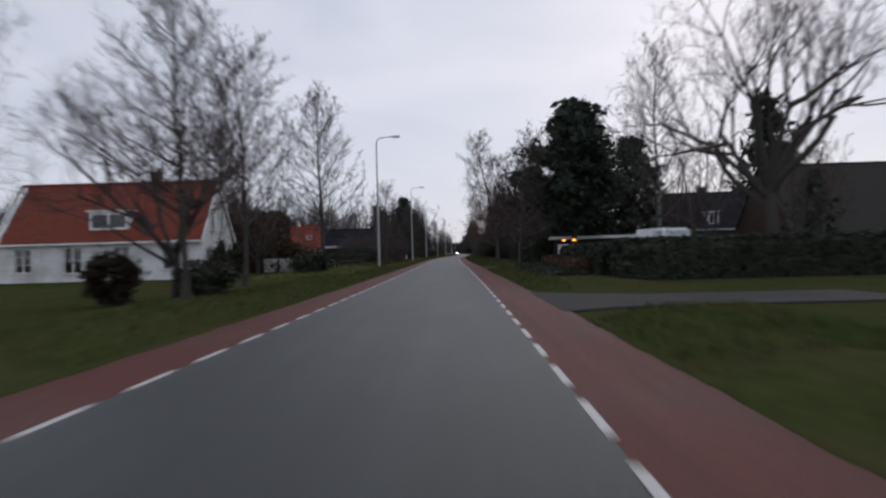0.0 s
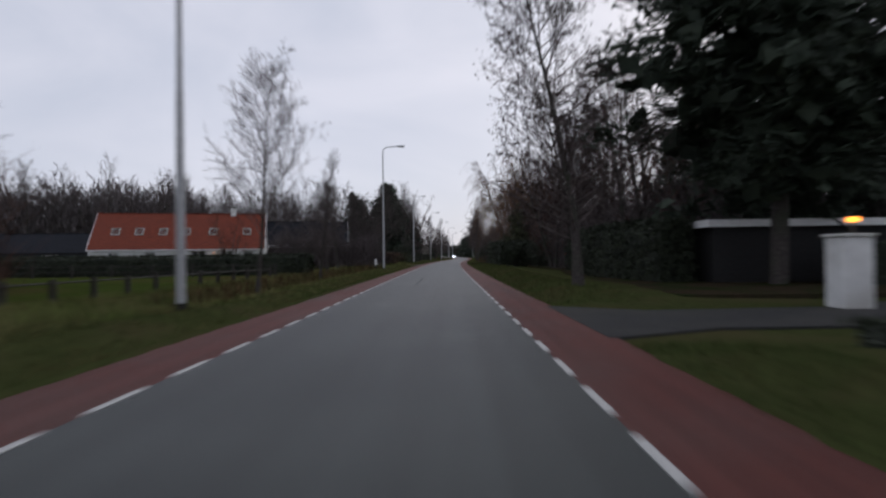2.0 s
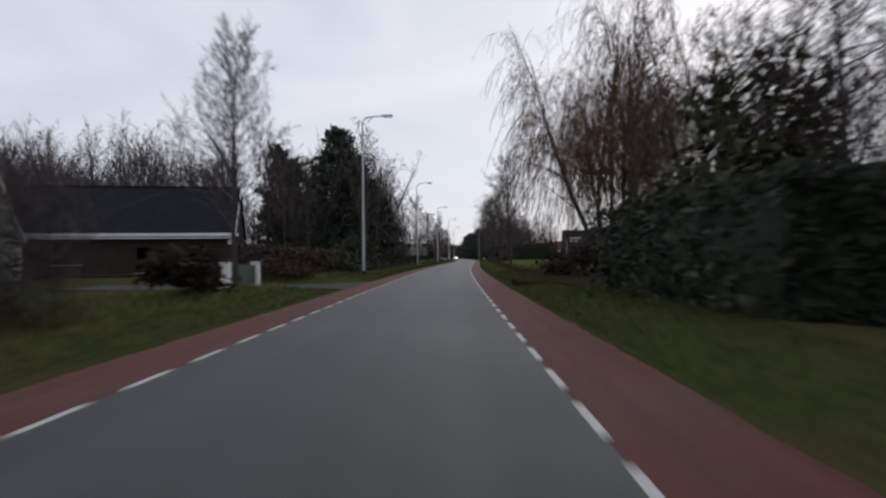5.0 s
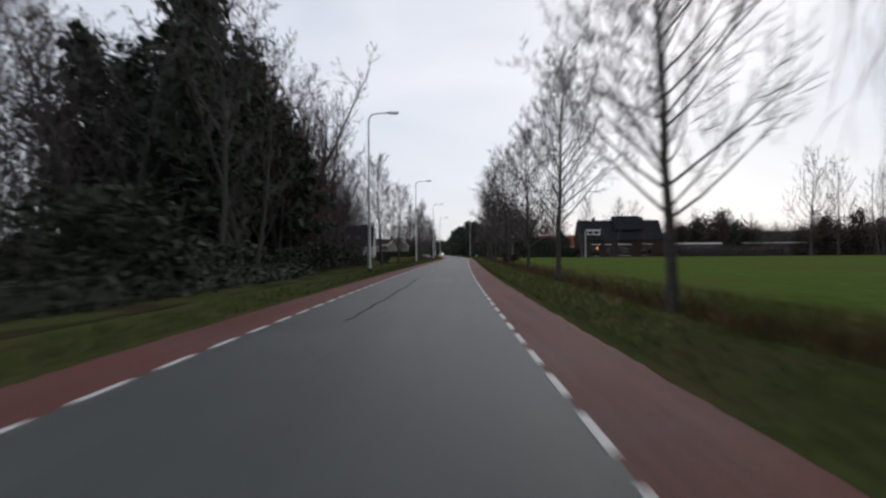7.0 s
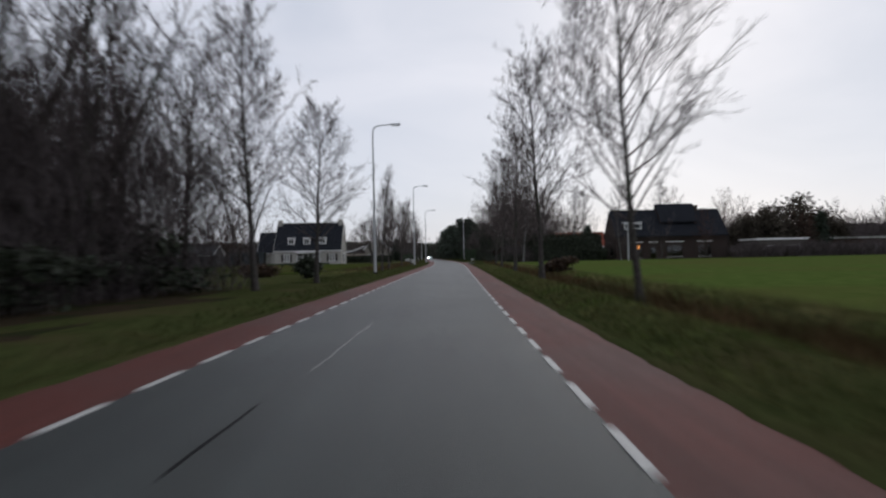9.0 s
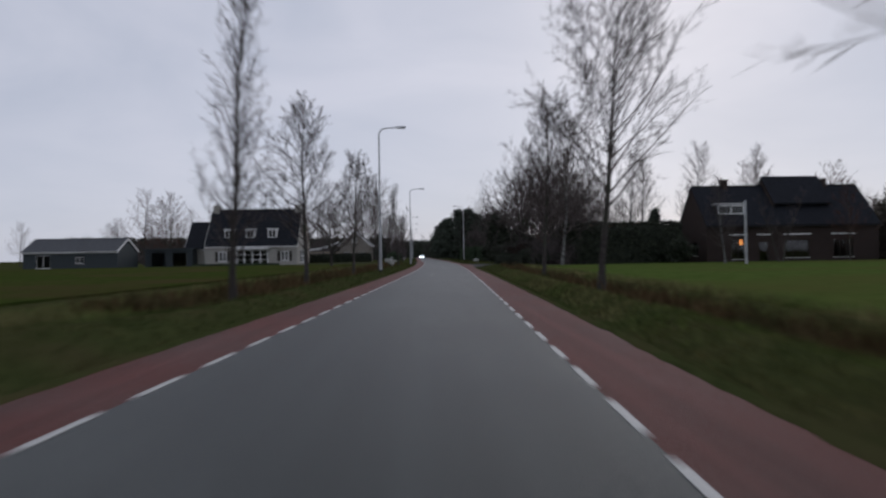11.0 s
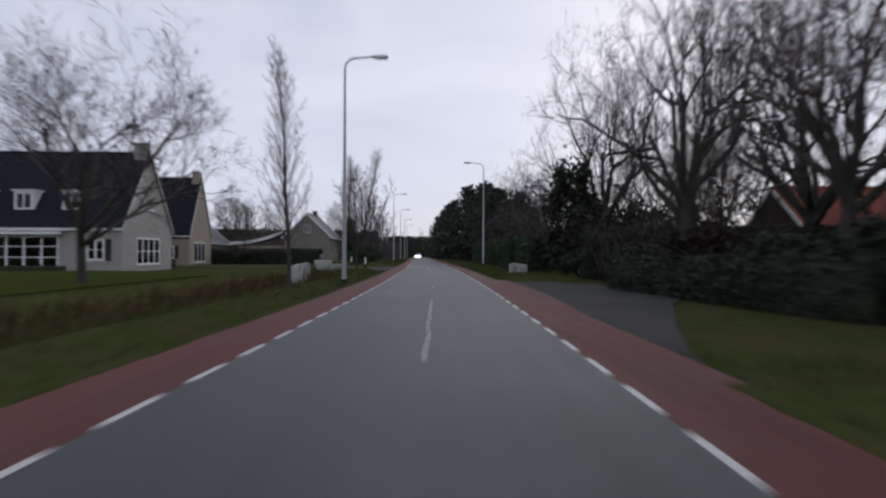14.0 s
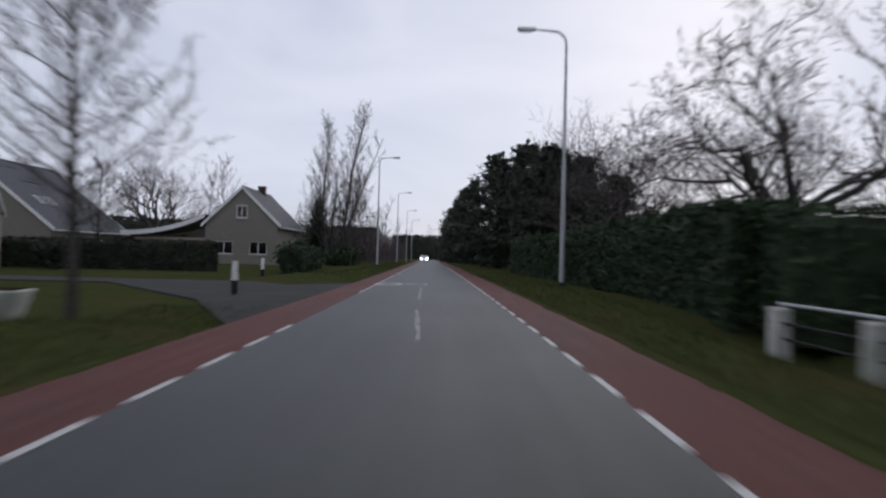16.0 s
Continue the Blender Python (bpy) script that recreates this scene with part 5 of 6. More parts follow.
ob = thing("white_panel_fence", "low white panel fence beside a house", "fence", pose(-13.9, 43.0, 0.05, 0, 0, 6))
for k in range(2):
    bm = bmesh.new()
    box(bm, k * 1.2, k * 1.2 + 1.08, -0.03, 0.03, 0.1, 1.15)
    bevelled(bm, 0.012)
    part("panel", bm, WHITEWALL, ob)
    bm = bmesh.new()
    box(bm, k * 1.2 - 0.09, k * 1.2 - 0.01, -0.05, 0.05, -0.2, 1.25)
    part("post", bm, DARKWOOD, ob)


def post_fence(name, label, pts, mat, post_h, rails, every, pr=0.06, group=""):
    """A post and rail fence along a line."""
    ob = thing(name, label, "fence")
    (x0, y0), (x1, y1) = pts
    L = math.hypot(x1 - x0, y1 - y0)
    n = max(1, round(L / every))
    for i in range(n + 1):
        x, y = x0 + (x1 - x0) * i / n, y0 + (y1 - y0) * i / n
        bm = bmesh.new()
        z = ground_z(x, y)
        bar(bm, (x, y, z - 0.3), (x, y, z + post_h), pr, 8, pr * 0.92)
        part("post", bm, mat, ob)
    for hh in rails:
        bm = bmesh.new()
        bar(bm, (x0, y0, ground_z(x0, y0) + hh), (x1, y1, ground_z(x1, y1) + hh), 0.03, 6)
        part("rail", bm, mat, ob)


post_fence("paddock_fence", "dark wooden post and rail paddock fence", ((-10.4, 46), (-9.9, 68)), DARKWOOD, 0.75, (0.62,), 1.9, 0.10)
post_fence("paddock_fence", "dark wooden fence across a paddock", ((-9.9, 69.0), (-46, 71)), DARKWOOD, 0.9, (0.45, 0.8), 2.6, 0.07)


def bridge_rail(x0, y0, x1, y1, n, label, low=0.0):
    """White concrete posts with dark steel rails and a pale top rail over a culvert."""
    ob = thing("bridge_railing", label, "railing", group="railings over the ditch")
    ang = math.degrees(math.atan2(y1 - y0, x1 - x0))
    for i in range(n):
        x, y = x0 + (x1 - x0) * i / (n - 1), y0 + (y1 - y0) * i / (n - 1)
        m = pose(x, y, low - 0.1, 0, 0, ang)
        bm = bmesh.new()
        w = 0.17 if i == 0 else 0.14
        box(bm, -w, w, -w, w, -0.6, 0.88 if i == 0 else 0.84, m)
        bevelled(bm, 0.03)
        post = part("post", bm, CONCRETE, ob, "white painted concrete post")
    for z, r, mat, lab in ((0.22, 0.025, BLACK, "dark steel rail"), (0.48, 0.025, BLACK, "dark steel rail"), (0.80, 0.03, STEEL, "pale top rail")):
        bm = bmesh.new()
        bar(bm, (x0, y0, z + low), (x1, y1, z + low), r, 8)
        part("rail", bm, mat, ob, lab)


bridge_rail(10.78, 288.3, 10.85, 295.3, 4, "white concrete posts with dark rails over a ditch", -0.13)
bridge_rail(-1.95, 277.4, -3.0, 285.6, 4, "white concrete posts with dark rails beside the verge", 0.0)


def block(x, y, w, d, hh, rot, label):
    bm = bmesh.new()
    vs = box(bm, -w / 2, w / 2, -d / 2, d / 2, -0.1, hh)
    for v in vs:
        if v.co.z < 0:
            v.co.x *= 0.72
            v.co.y *= 0.75
    bevelled(bm, 0.03)
    ob = thing("planter", label, "planter", pose(x, y, 0.08, 0, 0, rot), "planters by the side road")
    part("tub", bm, CONCRETE, ob)
    bm = bmesh.new()
    box(bm, -w / 2 + 0.08, w / 2 - 0.08, -d / 2 + 0.08, d / 2 - 0.08, hh + 0.004, hh + 0.03)
    part("soil", bm, LITTER, ob)


block(-3.6, 294.2, 1.35, 0.9, 0.8, 10, "pale tapered concrete planter on the grass")
block(-2.95, 295.6, 1.3, 0.8, 0.5, 14, "low pale concrete planter on the grass")

ob = thing("marker_post", "white marker post with a dark foot", "bollard", pose(-1.45, 303.9, 0.0), "marker posts")
bm = bmesh.new()
bar(bm, (0, 0, -0.2), (0, 0, 0.45), 0.10, 10)
part("foot", bm, BLACK, ob)
bm = bmesh.new()
bar(bm, (0, 0, 0.45), (0, 0, 1.05), 0.10, 10, 0.085)
part("shaft", bm, WHITE, ob)
copy_thing(ob, pose(-4.4, 316.6, 0.0))
copy_thing(ob, pose(-6.9, 92.5, 0.0))
# pole in the far meadow
ob = thing("utility_pole", "slim pale utility pole at a meadow's edge", "pole", pose(30.6, 246.0, 0.1))
bm = bmesh.new()
bar(bm, (0, 0, -0.3), (0, 0, 5.6), 0.12, 10, 0.09)
part("pole", bm, STEEL, ob)


# ---------------------------------------------------------------- vehicles
def loft(bm, rings):
    """Skin between rings of points, closed at both ends."""
    rows = [[bm.verts.new(p) for p in r] for r in rings]
    k = len(rows[0])
    for a, b in zip(rows, rows[1:]):
        for i in range(k):
            bm.faces.new((a[i], a[(i + 1) % k], b[(i + 1) % k], b[i]))
    bm.faces.new(rows[0][::-1])
    bm.faces.new(rows[-1])


def vehicle(name, label, m, L, W, profile, paint, lit=False, group=""):
    """profile: (y, height) of the roof line from front to rear; the nose is at -y."""
    ob = thing(name, label, "vehicle", m)
    bm = bmesh.new()
    rings = []
    for y, hh in profile:
        w = W / 2
        top = w * (0.95 if hh < 1.1 else 0.80)
        rings.append([(-w * 0.95, y, 0.22), (-w, y, 0.6), (-w, y, min(hh - 0.05, 0.95)), (-top, y, hh - 0.04), (-top * 0.9, y, hh), (top * 0.9, y, hh), (top, y, hh - 0.04), (w, y, min(hh - 0.05, 0.95)), (w, y, 0.6), (w * 0.95, y, 0.22)])
    loft(bm, rings)
    part("body", bm, paint, ob)
    for y in (-L * 0.31, L * 0.29):
        for x in (-W / 2 + 0.1, W / 2 - 0.1):
            bm = bmesh.new()
            bar(bm, (x - 0.11, y, 0.32), (x + 0.11, y, 0.32), 0.32, 18)
            wheel = part("wheel", bm, RUBBER, ob)
            bm = bmesh.new()
            s = 1 if x > 0 else -1
            bar(bm, (x + s * 0.10, y, 0.32), (x + s * 0.125, y, 0.32), 0.2, 14)
            part("rim", bm, STEEL, wheel)
    yf = -L / 2
    for x in (-W / 2 + 0.28, W / 2 - 0.28):
        bm = bmesh.new()
        box(bm, x - 0.17, x + 0.17, yf - 0.025, yf + 0.1, 0.62, 0.8)
        bevelled(bm, 0.02)
        part("headlight", bm, HEADLIGHT if lit else LENS, ob, "lit headlight" if lit else "clear headlight")
    ys = [p[0] for p in profile]
    hi = max(p[1] for p in profile)
    y_ws = next(a for (a, b) in profile if b > hi * 0.9)
    y_bn = [a for (a, b) in profile if b < hi * 0.75][-1] if profile[0][1] < hi * 0.75 and y_ws > ys[0] else ys[0]
    bm = bmesh.new()
    z0, z1 = 0.62 * hi, 0.93 * hi
    before = [p for p in profile if p[0] < y_ws][-1]
    q = [(-W * 0.40, before[0] + 0.02, before[1] + 0.05), (W * 0.40, before[0] + 0.02, before[1] + 0.05), (W * 0.36, y_ws, hi - 0.06), (-W * 0.36, y_ws, hi - 0.06)]
    lo = [bm.verts.new((x, y - 0.03, z)) for x, y, z in q]
    up = [bm.verts.new((x, y - 0.05, z + 0.03)) for x, y, z in q]
    for i in range(4):
        bm.faces.new((lo[i], lo[(i + 1) % 4], up[(i + 1) % 4], up[i]))
    bm.faces.new(up), bm.faces.new(lo[::-1])
    part("windscreen", bm, GLASS, ob, "dark windscreen")
    for s in (-1, 1):
        bm = bmesh.new()
        xs = s * (W / 2 + 0.002)
        box(bm, min(xs, xs + s * 0.012), max(xs, xs + s * 0.012), y_ws - 0.1, y_ws + 0.9, z0, z1 - 0.02)
        part("side_window", bm, GLASS, ob)
    return ob


vehicle("van", "white panel van parked behind a hedge", pose(14.2, 33.8, 0.05, 0, 0, 8), 5.2, 1.95, ((-2.6, 0.75), (-2.5, 1.05), (-1.75, 1.25), (-1.2, 2.25), (-0.9, 2.42), (2.4, 2.45), (2.6, 2.3)), VANWHITE)
vehicle("car", "oncoming pale car with lit headlights on the road", pose(xc(418) - 1.1, 418, 0.0), 4.3, 1.8, ((-2.15, 0.55), (-2.1, 0.8), (-1.0, 0.98), (-0.3, 1.42), (0.9, 1.46), (1.8, 1.05), (2.15, 0.95)), VANWHITE, True)


# ---------------------------------------------------------------- hedges and shrubs
hedge("hedge", [(7.40, 20.40), (34.00, 19.60)], 1.4, 1.62, DARKHEDGE, "tall dark clipped hedge beside a driveway", seed=1, per=150, size=0.09)
hedge("hedge", [(7.60, 21.60), (8.25, 34.00), (10.9, 43.5)], 1.2, 1.46, DARKHEDGE, "dark clipped hedge along the verge", seed=2, per=170, size=0.08)
hedge("hedge", [(6.6, 22.6), (7.0, 35.0), (9.5, 43.3)], 0.8, 0.9, BROWNHEDGE, "low brown beech hedge along the verge", seed=3, per=170, size=0.065)
hedge("ivy_bed", [(5.75, 21.6), (5.75, 35.0), (7.0, 41.2)], 1.7, 0.42, DARKHEDGE, "low dark ivy ground cover beside the verge", "ground cover", seed=33, per=120, size=0.08, top=0.4)
hedge("hedge", [(9.9, 57.6), (9.0, 64.0), (10.4, 79.0), (15.0, 81.0)], 1.6, 2.7, DARKHEDGE, "high dark hedge at the edge of trees", seed=4, per=150, size=0.085, top=0.5)
hedge("thicket", [(-14.5, 150.0), (-13.5, 162.0), (-13.0, 186.0)], 3.0, 3.6, DARKHEDGE, "dark evergreen undergrowth deep in a wood", "undergrowth", seed=15, per=40, size=0.16, top=1.2)
hedge("thicket", [(-7.4, 133.0), (-7.0, 142.0), (-6.8, 150.0), (-7.4, 156.0)], 1.6, 0.8, DARKHEDGE, "dark evergreen undergrowth at the edge of a wood", "undergrowth", seed=26, per=90, size=0.11, top=0.8)
hedge("thicket", [(-22.0, 47.5), (-13.6, 47.8)], 3.6, 5.0, BROWNHEDGE, "dense dark brown thicket beside a white house", "thicket", seed=16, per=60, size=0.13, top=1.0)
hedge("hedge", [(7.3, 97.2), (7.2, 107.4)], 3.2, 2.7, DARKHEDGE, "dark overgrown evergreen hedge by the lane", seed=18, per=110, size=0.11, top=0.9)
hedge("hedge", [(14.4, 54.6), (20.4, 54.6)], 1.2, 1.6, DARKHEDGE, "dark low hedge before a garage", seed=20, per=120, size=0.09, top=0.4)
hedge("hedge", [(-9.0, 73.9), (-42.00, 76.90)], 1.3, 1.5, DARKHEDGE, "dark clipped hedge before a farmhouse", seed=5, per=110, size=0.09)
hedge("hedge", [(11.75, 297.4), (11.75, 310.50), (11.2, 331.0)], 1.7, 2.6, HEDGE, "tall clipped evergreen hedge beside the lane", seed=6, per=170, size=0.085)
hedge("hedge", [(11.6, 297.0), (26.00, 292.5)], 1.5, 2.4, HEDGE, "clipped evergreen hedge along a side road", seed=7, per=110, size=0.09)
hedge("hedge", [(-9.20, 322.46), (-36.00, 323.55)], 1.0, 1.9, DARKHEDGE, "low dark clipped hedge before brick houses", seed=8, per=140, size=0.08)
hedge("hedge", [(-3.60, 319.77), (-6.20, 337.30)], 1.4, 1.7, HEDGE, "rounded green hedge beside the side road", seed=9, per=140, size=0.08)
hedge("hedge", [(17.5, 259.6), (30.0, 258.6)], 2.2, 4.4, DARKHEDGE, "very tall dark hedge behind bare trees", seed=10, per=60, size=0.14, top=0.4)
hedge("hedge", [(12.80, 281.2), (30.00, 277.6)], 2.0, 2.7, DARKHEDGE, "dark overgrown hedge along a side road", seed=11, per=120, size=0.09, top=0.5)
hedge("hedge", [(13.9, 260.6), (13.5, 263.0), (12.9, 268.0), (12.6, 271.0), (12.4, 273.0)], 1.4, 1.25, DARKHEDGE, "dark overgrown hedge behind a grass strip", seed=24, per=170, size=0.08, top=0.4)
hedge("hedge", [(15.0, 262.6), (34.0, 262.9)], 1.6, 2.2, DARKHEDGE, "dark hedge at the corner of a side road", seed=14, per=120, size=0.09, top=0.4)
hedge("hedge", [(-19.50, 298.61), (-21.00, 308.01)], 0.9, 0.8, HEDGE, "low garden hedge beside a house", seed=12, per=150, size=0.07)
hedge("hedge", [(-34.50, 290.78), (-21.00, 290.78)], 0.7, 0.45, HEDGE, "low clipped hedge before a house front", seed=13, per=150, size=0.06)

for i, (x, y, rx, ry, hh, mat, lab) in enumerate((
        (7.8, 106.4, 1.7, 2.0, 4.4, BUSHLEAF, "large yellowish green evergreen shrub by the lane"),
        (9.9, 105.2, 2.1, 2.3, 7.6, BUSHLEAF, "tall dull green ivy-grown thicket beside the lane"), (8.8, 118.4, 1.8, 3.0, 1.9, BRAMBLE, "dark brown brambles under a willow"), (11.6, 118.6, 2.4, 2.4, 2.4, BRAMBLE, "dark brown brambles under a willow"), (7.4, 122.9, 1.2, 2.0, 1.3, BRAMBLE, "low dark brown brambles under a willow"),
        (-7.7, 106.3, 1.3, 1.5, 1.6, BRAMBLE, "low brown brambles beside a gate"), (-8.6, 122.2, 1.8, 2.4, 1.8, BROWNHEDGE, "brown leafless shrub beside a gate"), (-11.0, 124.4, 2.4, 2.2, 2.0, BROWNHEDGE, "brown shrub beside a driveway"), (-8.0, 128.6, 1.8, 2.2, 1.7, BUSHLEAF, "dull green shrub at the wood's edge"),
        (-7.8, 33.6, 1.5, 1.3, 1.6, DARKHEDGE, "dark round shrub in a front garden"), (-12.5, 44.1, 2.6, 2.2, 2.6, BROWNHEDGE, "brown shrub beside a white house"), (-17.0, 47.6, 3.2, 2.6, 3.2, DARKHEDGE, "dark shrub beside a white house"),
        (-10.0, 41.6, 1.4, 1.4, 1.1, BUSHLEAF, "rough shrub at the paddock's corner"), (-22.0, 49.6, 4, 3, 4.2, BROWNHEDGE, "large brown thicket behind a house"),
        (15.5, 258.0, 2.0, 2.0, 1.8, DARKHEDGE, "dark shrub below trees"), (20.0, 262.4, 3.0, 2.6, 2.8, DARKHEDGE, "dark shrub below trees"), (24.5, 263.5, 3.0, 2.6, 3.2, DARKHEDGE, "dark shrub below trees"),
        (13.5, 283.8, 1.6, 1.8, 1.7, DARKHEDGE, "dark shrub at a corner"), (15.0, 270.6, 1.8, 2.0, 2.7, BRAMBLE, "dark brown shrub under bare oaks"), (15.4, 266.4, 1.6, 1.8, 2.3, DARKHEDGE, "dark shrub under bare oaks"), (14.4, 276.6, 1.4, 1.6, 2.0, DARKHEDGE, "dark evergreen shrub under a bare oak"), (19.0, 285.2, 2.6, 2.6, 2.6, DARKHEDGE, "dark shrub at a corner"),
        (-4.6, 324.6, 1.4, 1.4, 2.2, HEDGE, "rounded evergreen shrub in a garden"), (-26.0, 319.2, 1.4, 1.2, 2.0, DARKHEDGE, "dark garden shrub by a house"), (-17.5, 319.8, 1.4, 1.2, 1.8, DARKHEDGE, "dark garden shrub beside a house"),
        (-13.0, 183.4, 2.4, 2.4, 2.4, DARKHEDGE, "dark shrub at the wood's edge"), (-6.5, 197.9, 1.0, 1.0, 1.4, DARKHEDGE, "small dark shrub on the verge"), (-11.0, 202.5, 1.6, 1.2, 1.0, BROWNHEDGE, "brown shrub by the meadow"),
        (14.2, 289.3, 1.9, 1.8, 7.6, DARKHEDGE, "tall ivy-grown evergreen shrub behind a railing"), (16.6, 284.6, 2.4, 2.0, 4.6, DARKHEDGE, "dark evergreen shrub in a garden"), (13.2, 292.0, 1.5, 1.5, 3.0, DARKHEDGE, "dark evergreen shrub beside a hedge"),
        (6.6, 88.0, 1.2, 1.2, 2.2, DARKHEDGE, "dark round evergreen shrub on the verge"), (10.5, 126.0, 2.0, 1.6, 1.7, BRAMBLE, "dark brown brambles at a willow foot"),
        (-8.6, 13.4, 0.7, 0.7, 1.5, BRAMBLE, "brown leafless shrub before a white house"), (-6.7, 15.2, 1.0, 1.0, 1.1, DARKHEDGE, "low dark shrub under trees"),
        (7.6, 119.8, 1.6, 2.4, 1.4, BRAMBLE, "dark brown brambles under a willow"), (13.8, 129.4, 2.6, 1.8, 2.4, BRAMBLE, "dark brown brambles at a meadow edge"), (18.4, 128.6, 2.8, 1.8, 2.7, BRAMBLE, "dark brown brambles at a meadow edge"), (23.4, 127.8, 3.0, 1.8, 2.6, BRAMBLE, "dark brown brambles at a meadow edge"),
        (15.2, 261.2, 1.5, 1.2, 1.0, BUSHLEAF, "yellowish low shrub at a corner"), (28.6, 256.4, 2.0, 1.6, 3.2, DARKHEDGE, "dark round shrub beside a brick house"),
        (-14.2, 35.2, 0.6, 0.7, 2.2, DARKHEDGE, "dark clipped shrub against a white gable"), (-14.2, 37.8, 0.6, 0.7, 2.1, DARKHEDGE, "dark clipped shrub against a white gable"), (-13.4, 33.6, 0.9, 0.8, 1.1, BROWNHEDGE, "low brown shrub before a white house"),
        (9.5, 195.9, 1.0, 1.4, 1.0, BROWNHEDGE, "low brown shrub by the ditch"), (-8.2, 138.9, 2.4, 3.0, 3.0, DARKHEDGE, "dark evergreen shrub at the wood's edge"), (-8.8, 146.9, 2.0, 3.0, 2.2, DARKHEDGE, "dark shrub at the wood's edge"),
        (-8.8, 155.4, 1.8, 2.6, 1.8, DARKHEDGE, "dark shrub at the wood's edge"), (-8.6, 163.9, 2.0, 3.2, 2.2, DARKHEDGE, "dark shrub at the wood's edge"), (-8.6, 172.9, 2.0, 3.2, 2.0, DARKHEDGE, "dark shrub at the wood's edge"),
        (56.5, 262.0, 4.0, 3.0, 8.0, SCRUBLEAF, "distant dense grey-brown thicket of bare shrubs"), (61.5, 263.5, 4.5, 3.0, 10.0, SCRUBLEAF, "distant dense grey-brown thicket of bare shrubs"), (67.5, 263.5, 5.0, 3.0, 10.5, SCRUBLEAF, "distant dense grey-brown thicket of bare shrubs"),
        (73.5, 264.0, 4.0, 3.0, 8.0, SCRUBLEAF, "distant dense grey-brown thicket of bare shrubs"), (86.0, 263.0, 4.5, 3.0, 7.0, SCRUBLEAF, "distant dense grey-brown thicket of bare shrubs"), (91.5, 262.0, 5.0, 3.0, 10.0, SCRUBLEAF, "distant dense grey-brown thicket of bare shrubs"),
        (98.0, 262.0, 5.5, 3.0, 10.5, SCRUBLEAF, "distant dense grey-brown thicket of bare shrubs"), (106.0, 262.0, 5.5, 3.0, 9.5, SCRUBLEAF, "distant dense grey-brown thicket of bare shrubs"),
        (-8.8, 179.9, 2.2, 3.0, 2.4, DARKHEDGE, "dark shrub at the wood's edge"), (9.5, 93.4, 2.2, 3.2, 2.4, DARKHEDGE, "dark shrub below trees"), (-5.5, 349.0, 2.0, 3.0, 2.4, HEDGE, "green shrub beside the road"),
)):
    bush("shrub", x, y, rx, ry, hh, mat, lab, seed=20 + i, n=min(4600, int(1500 + 330 * rx * hh)), size=0.10 + 0.012 * hh + 0.02 * max(0.0, hh - 7.0))

# ---------------------------------------------------------------- trees
# each kind is built once and then set out as copies
TREES = {}


def kind(key, maker, mats, label, category="tree", **kw):
    TREES[key] = plant("tree", maker(**kw), mats, label, category, pose(-400, -400, 0), group="trees")
    TREES[key].name = "tree"


USED = {}


def put_tree(key, x, y, H, base_h, turn=0.0, wide=1.0, label=""):
    """Sets a tree of that kind, scaled from its own height to H."""
    s = H / base_h
    src = TREES[key]
    z = ground_z(x, y) if y < 400 and abs(x - xc(y)) < 120 else 0.0
    m = Matrix.Translation((x, y, z)) @ Matrix.Rotation(radians(turn), 4, "Z")
    if key not in USED:
        USED[key] = src
        ob = src
        ob.matrix_basis = m
    else:
        ob = copy_thing(src, m)
    ob.scale = (s * wide, s * wide, s)
    if label:
        tagged(ob, label)
    return ob


kind("young", bare_tree, (BARK, TWIG), "slender leafless roadside tree", seed=11, H=10, r0=0.13, first=0.26, n1=50, n2=10, n3=11, spread=0.40, twig=0.0085, angle=52, lift=0.3)
kind("young2", bare_tree, (BARK, TWIG), "slender leafless roadside tree", seed=12, H=10, r0=0.14, first=0.24, n1=50, n2=10, n3=11, spread=0.44, twig=0.0085, angle=60, lift=0.35)
kind("young3", bare_tree, (BARK, TWIG), "slender leafless roadside tree with a leaning crown", seed=13, H=10, r0=0.12, first=0.28, n1=48, n2=10, n3=11, spread=0.46, twig=0.0085, angle=50, lift=0.2, conical=0.6)
kind("poplar", bare_tree, (BARK, TWIG), "tall narrow leafless tree", seed=14, H=16, r0=0.2, first=0.15, n1=64, n2=8, n3=9, spread=0.24, angle=34, twig=0.009, lift=0.35, conical=0.5)
kind("wood", bare_tree, (BARK, TWIG), "tall thin leafless woodland tree", seed=15, fine=False, H=17, r0=0.17, first=0.4, n1=30, n2=7, n3=4, spread=0.24, angle=42, lift=0.35, twig=0.02, conical=0.4)
kind("wood2", bare_tree, (BARK, TWIG), "tall thin leafless woodland tree", seed=16, fine=False, H=17, r0=0.16, first=0.3, n1=32, n2=7, n3=4, spread=0.26, angle=48, lift=0.3, twig=0.02, conical=0.5)
kind("dense", bare_tree, (BARK, TWIG), "dense many-stemmed leafless tree", seed=17, H=13, r0=0.17, first=0.12, n1=54, n2=7, n3=5, spread=0.36, angle=50, lift=0.3, stems=3, twig=0.012)
kind("dense2", bare_tree, (BARK, REDTWIG), "dense reddish leafless tree", seed=18, H=13, r0=0.18, first=0.1, n1=56, n2=7, n3=7, spread=0.40, angle=55, lift=0.35, stems=4, twig=0.012)
kind("far_dense", bare_tree, (BARK, TWIG), "distant dense leafless tree with fine twigs", seed=27, fine=False, H=13, r0=0.17, first=0.14, n1=34, n2=6, n3=4, spread=0.34, angle=50, lift=0.3, stems=2, twig=0.022)
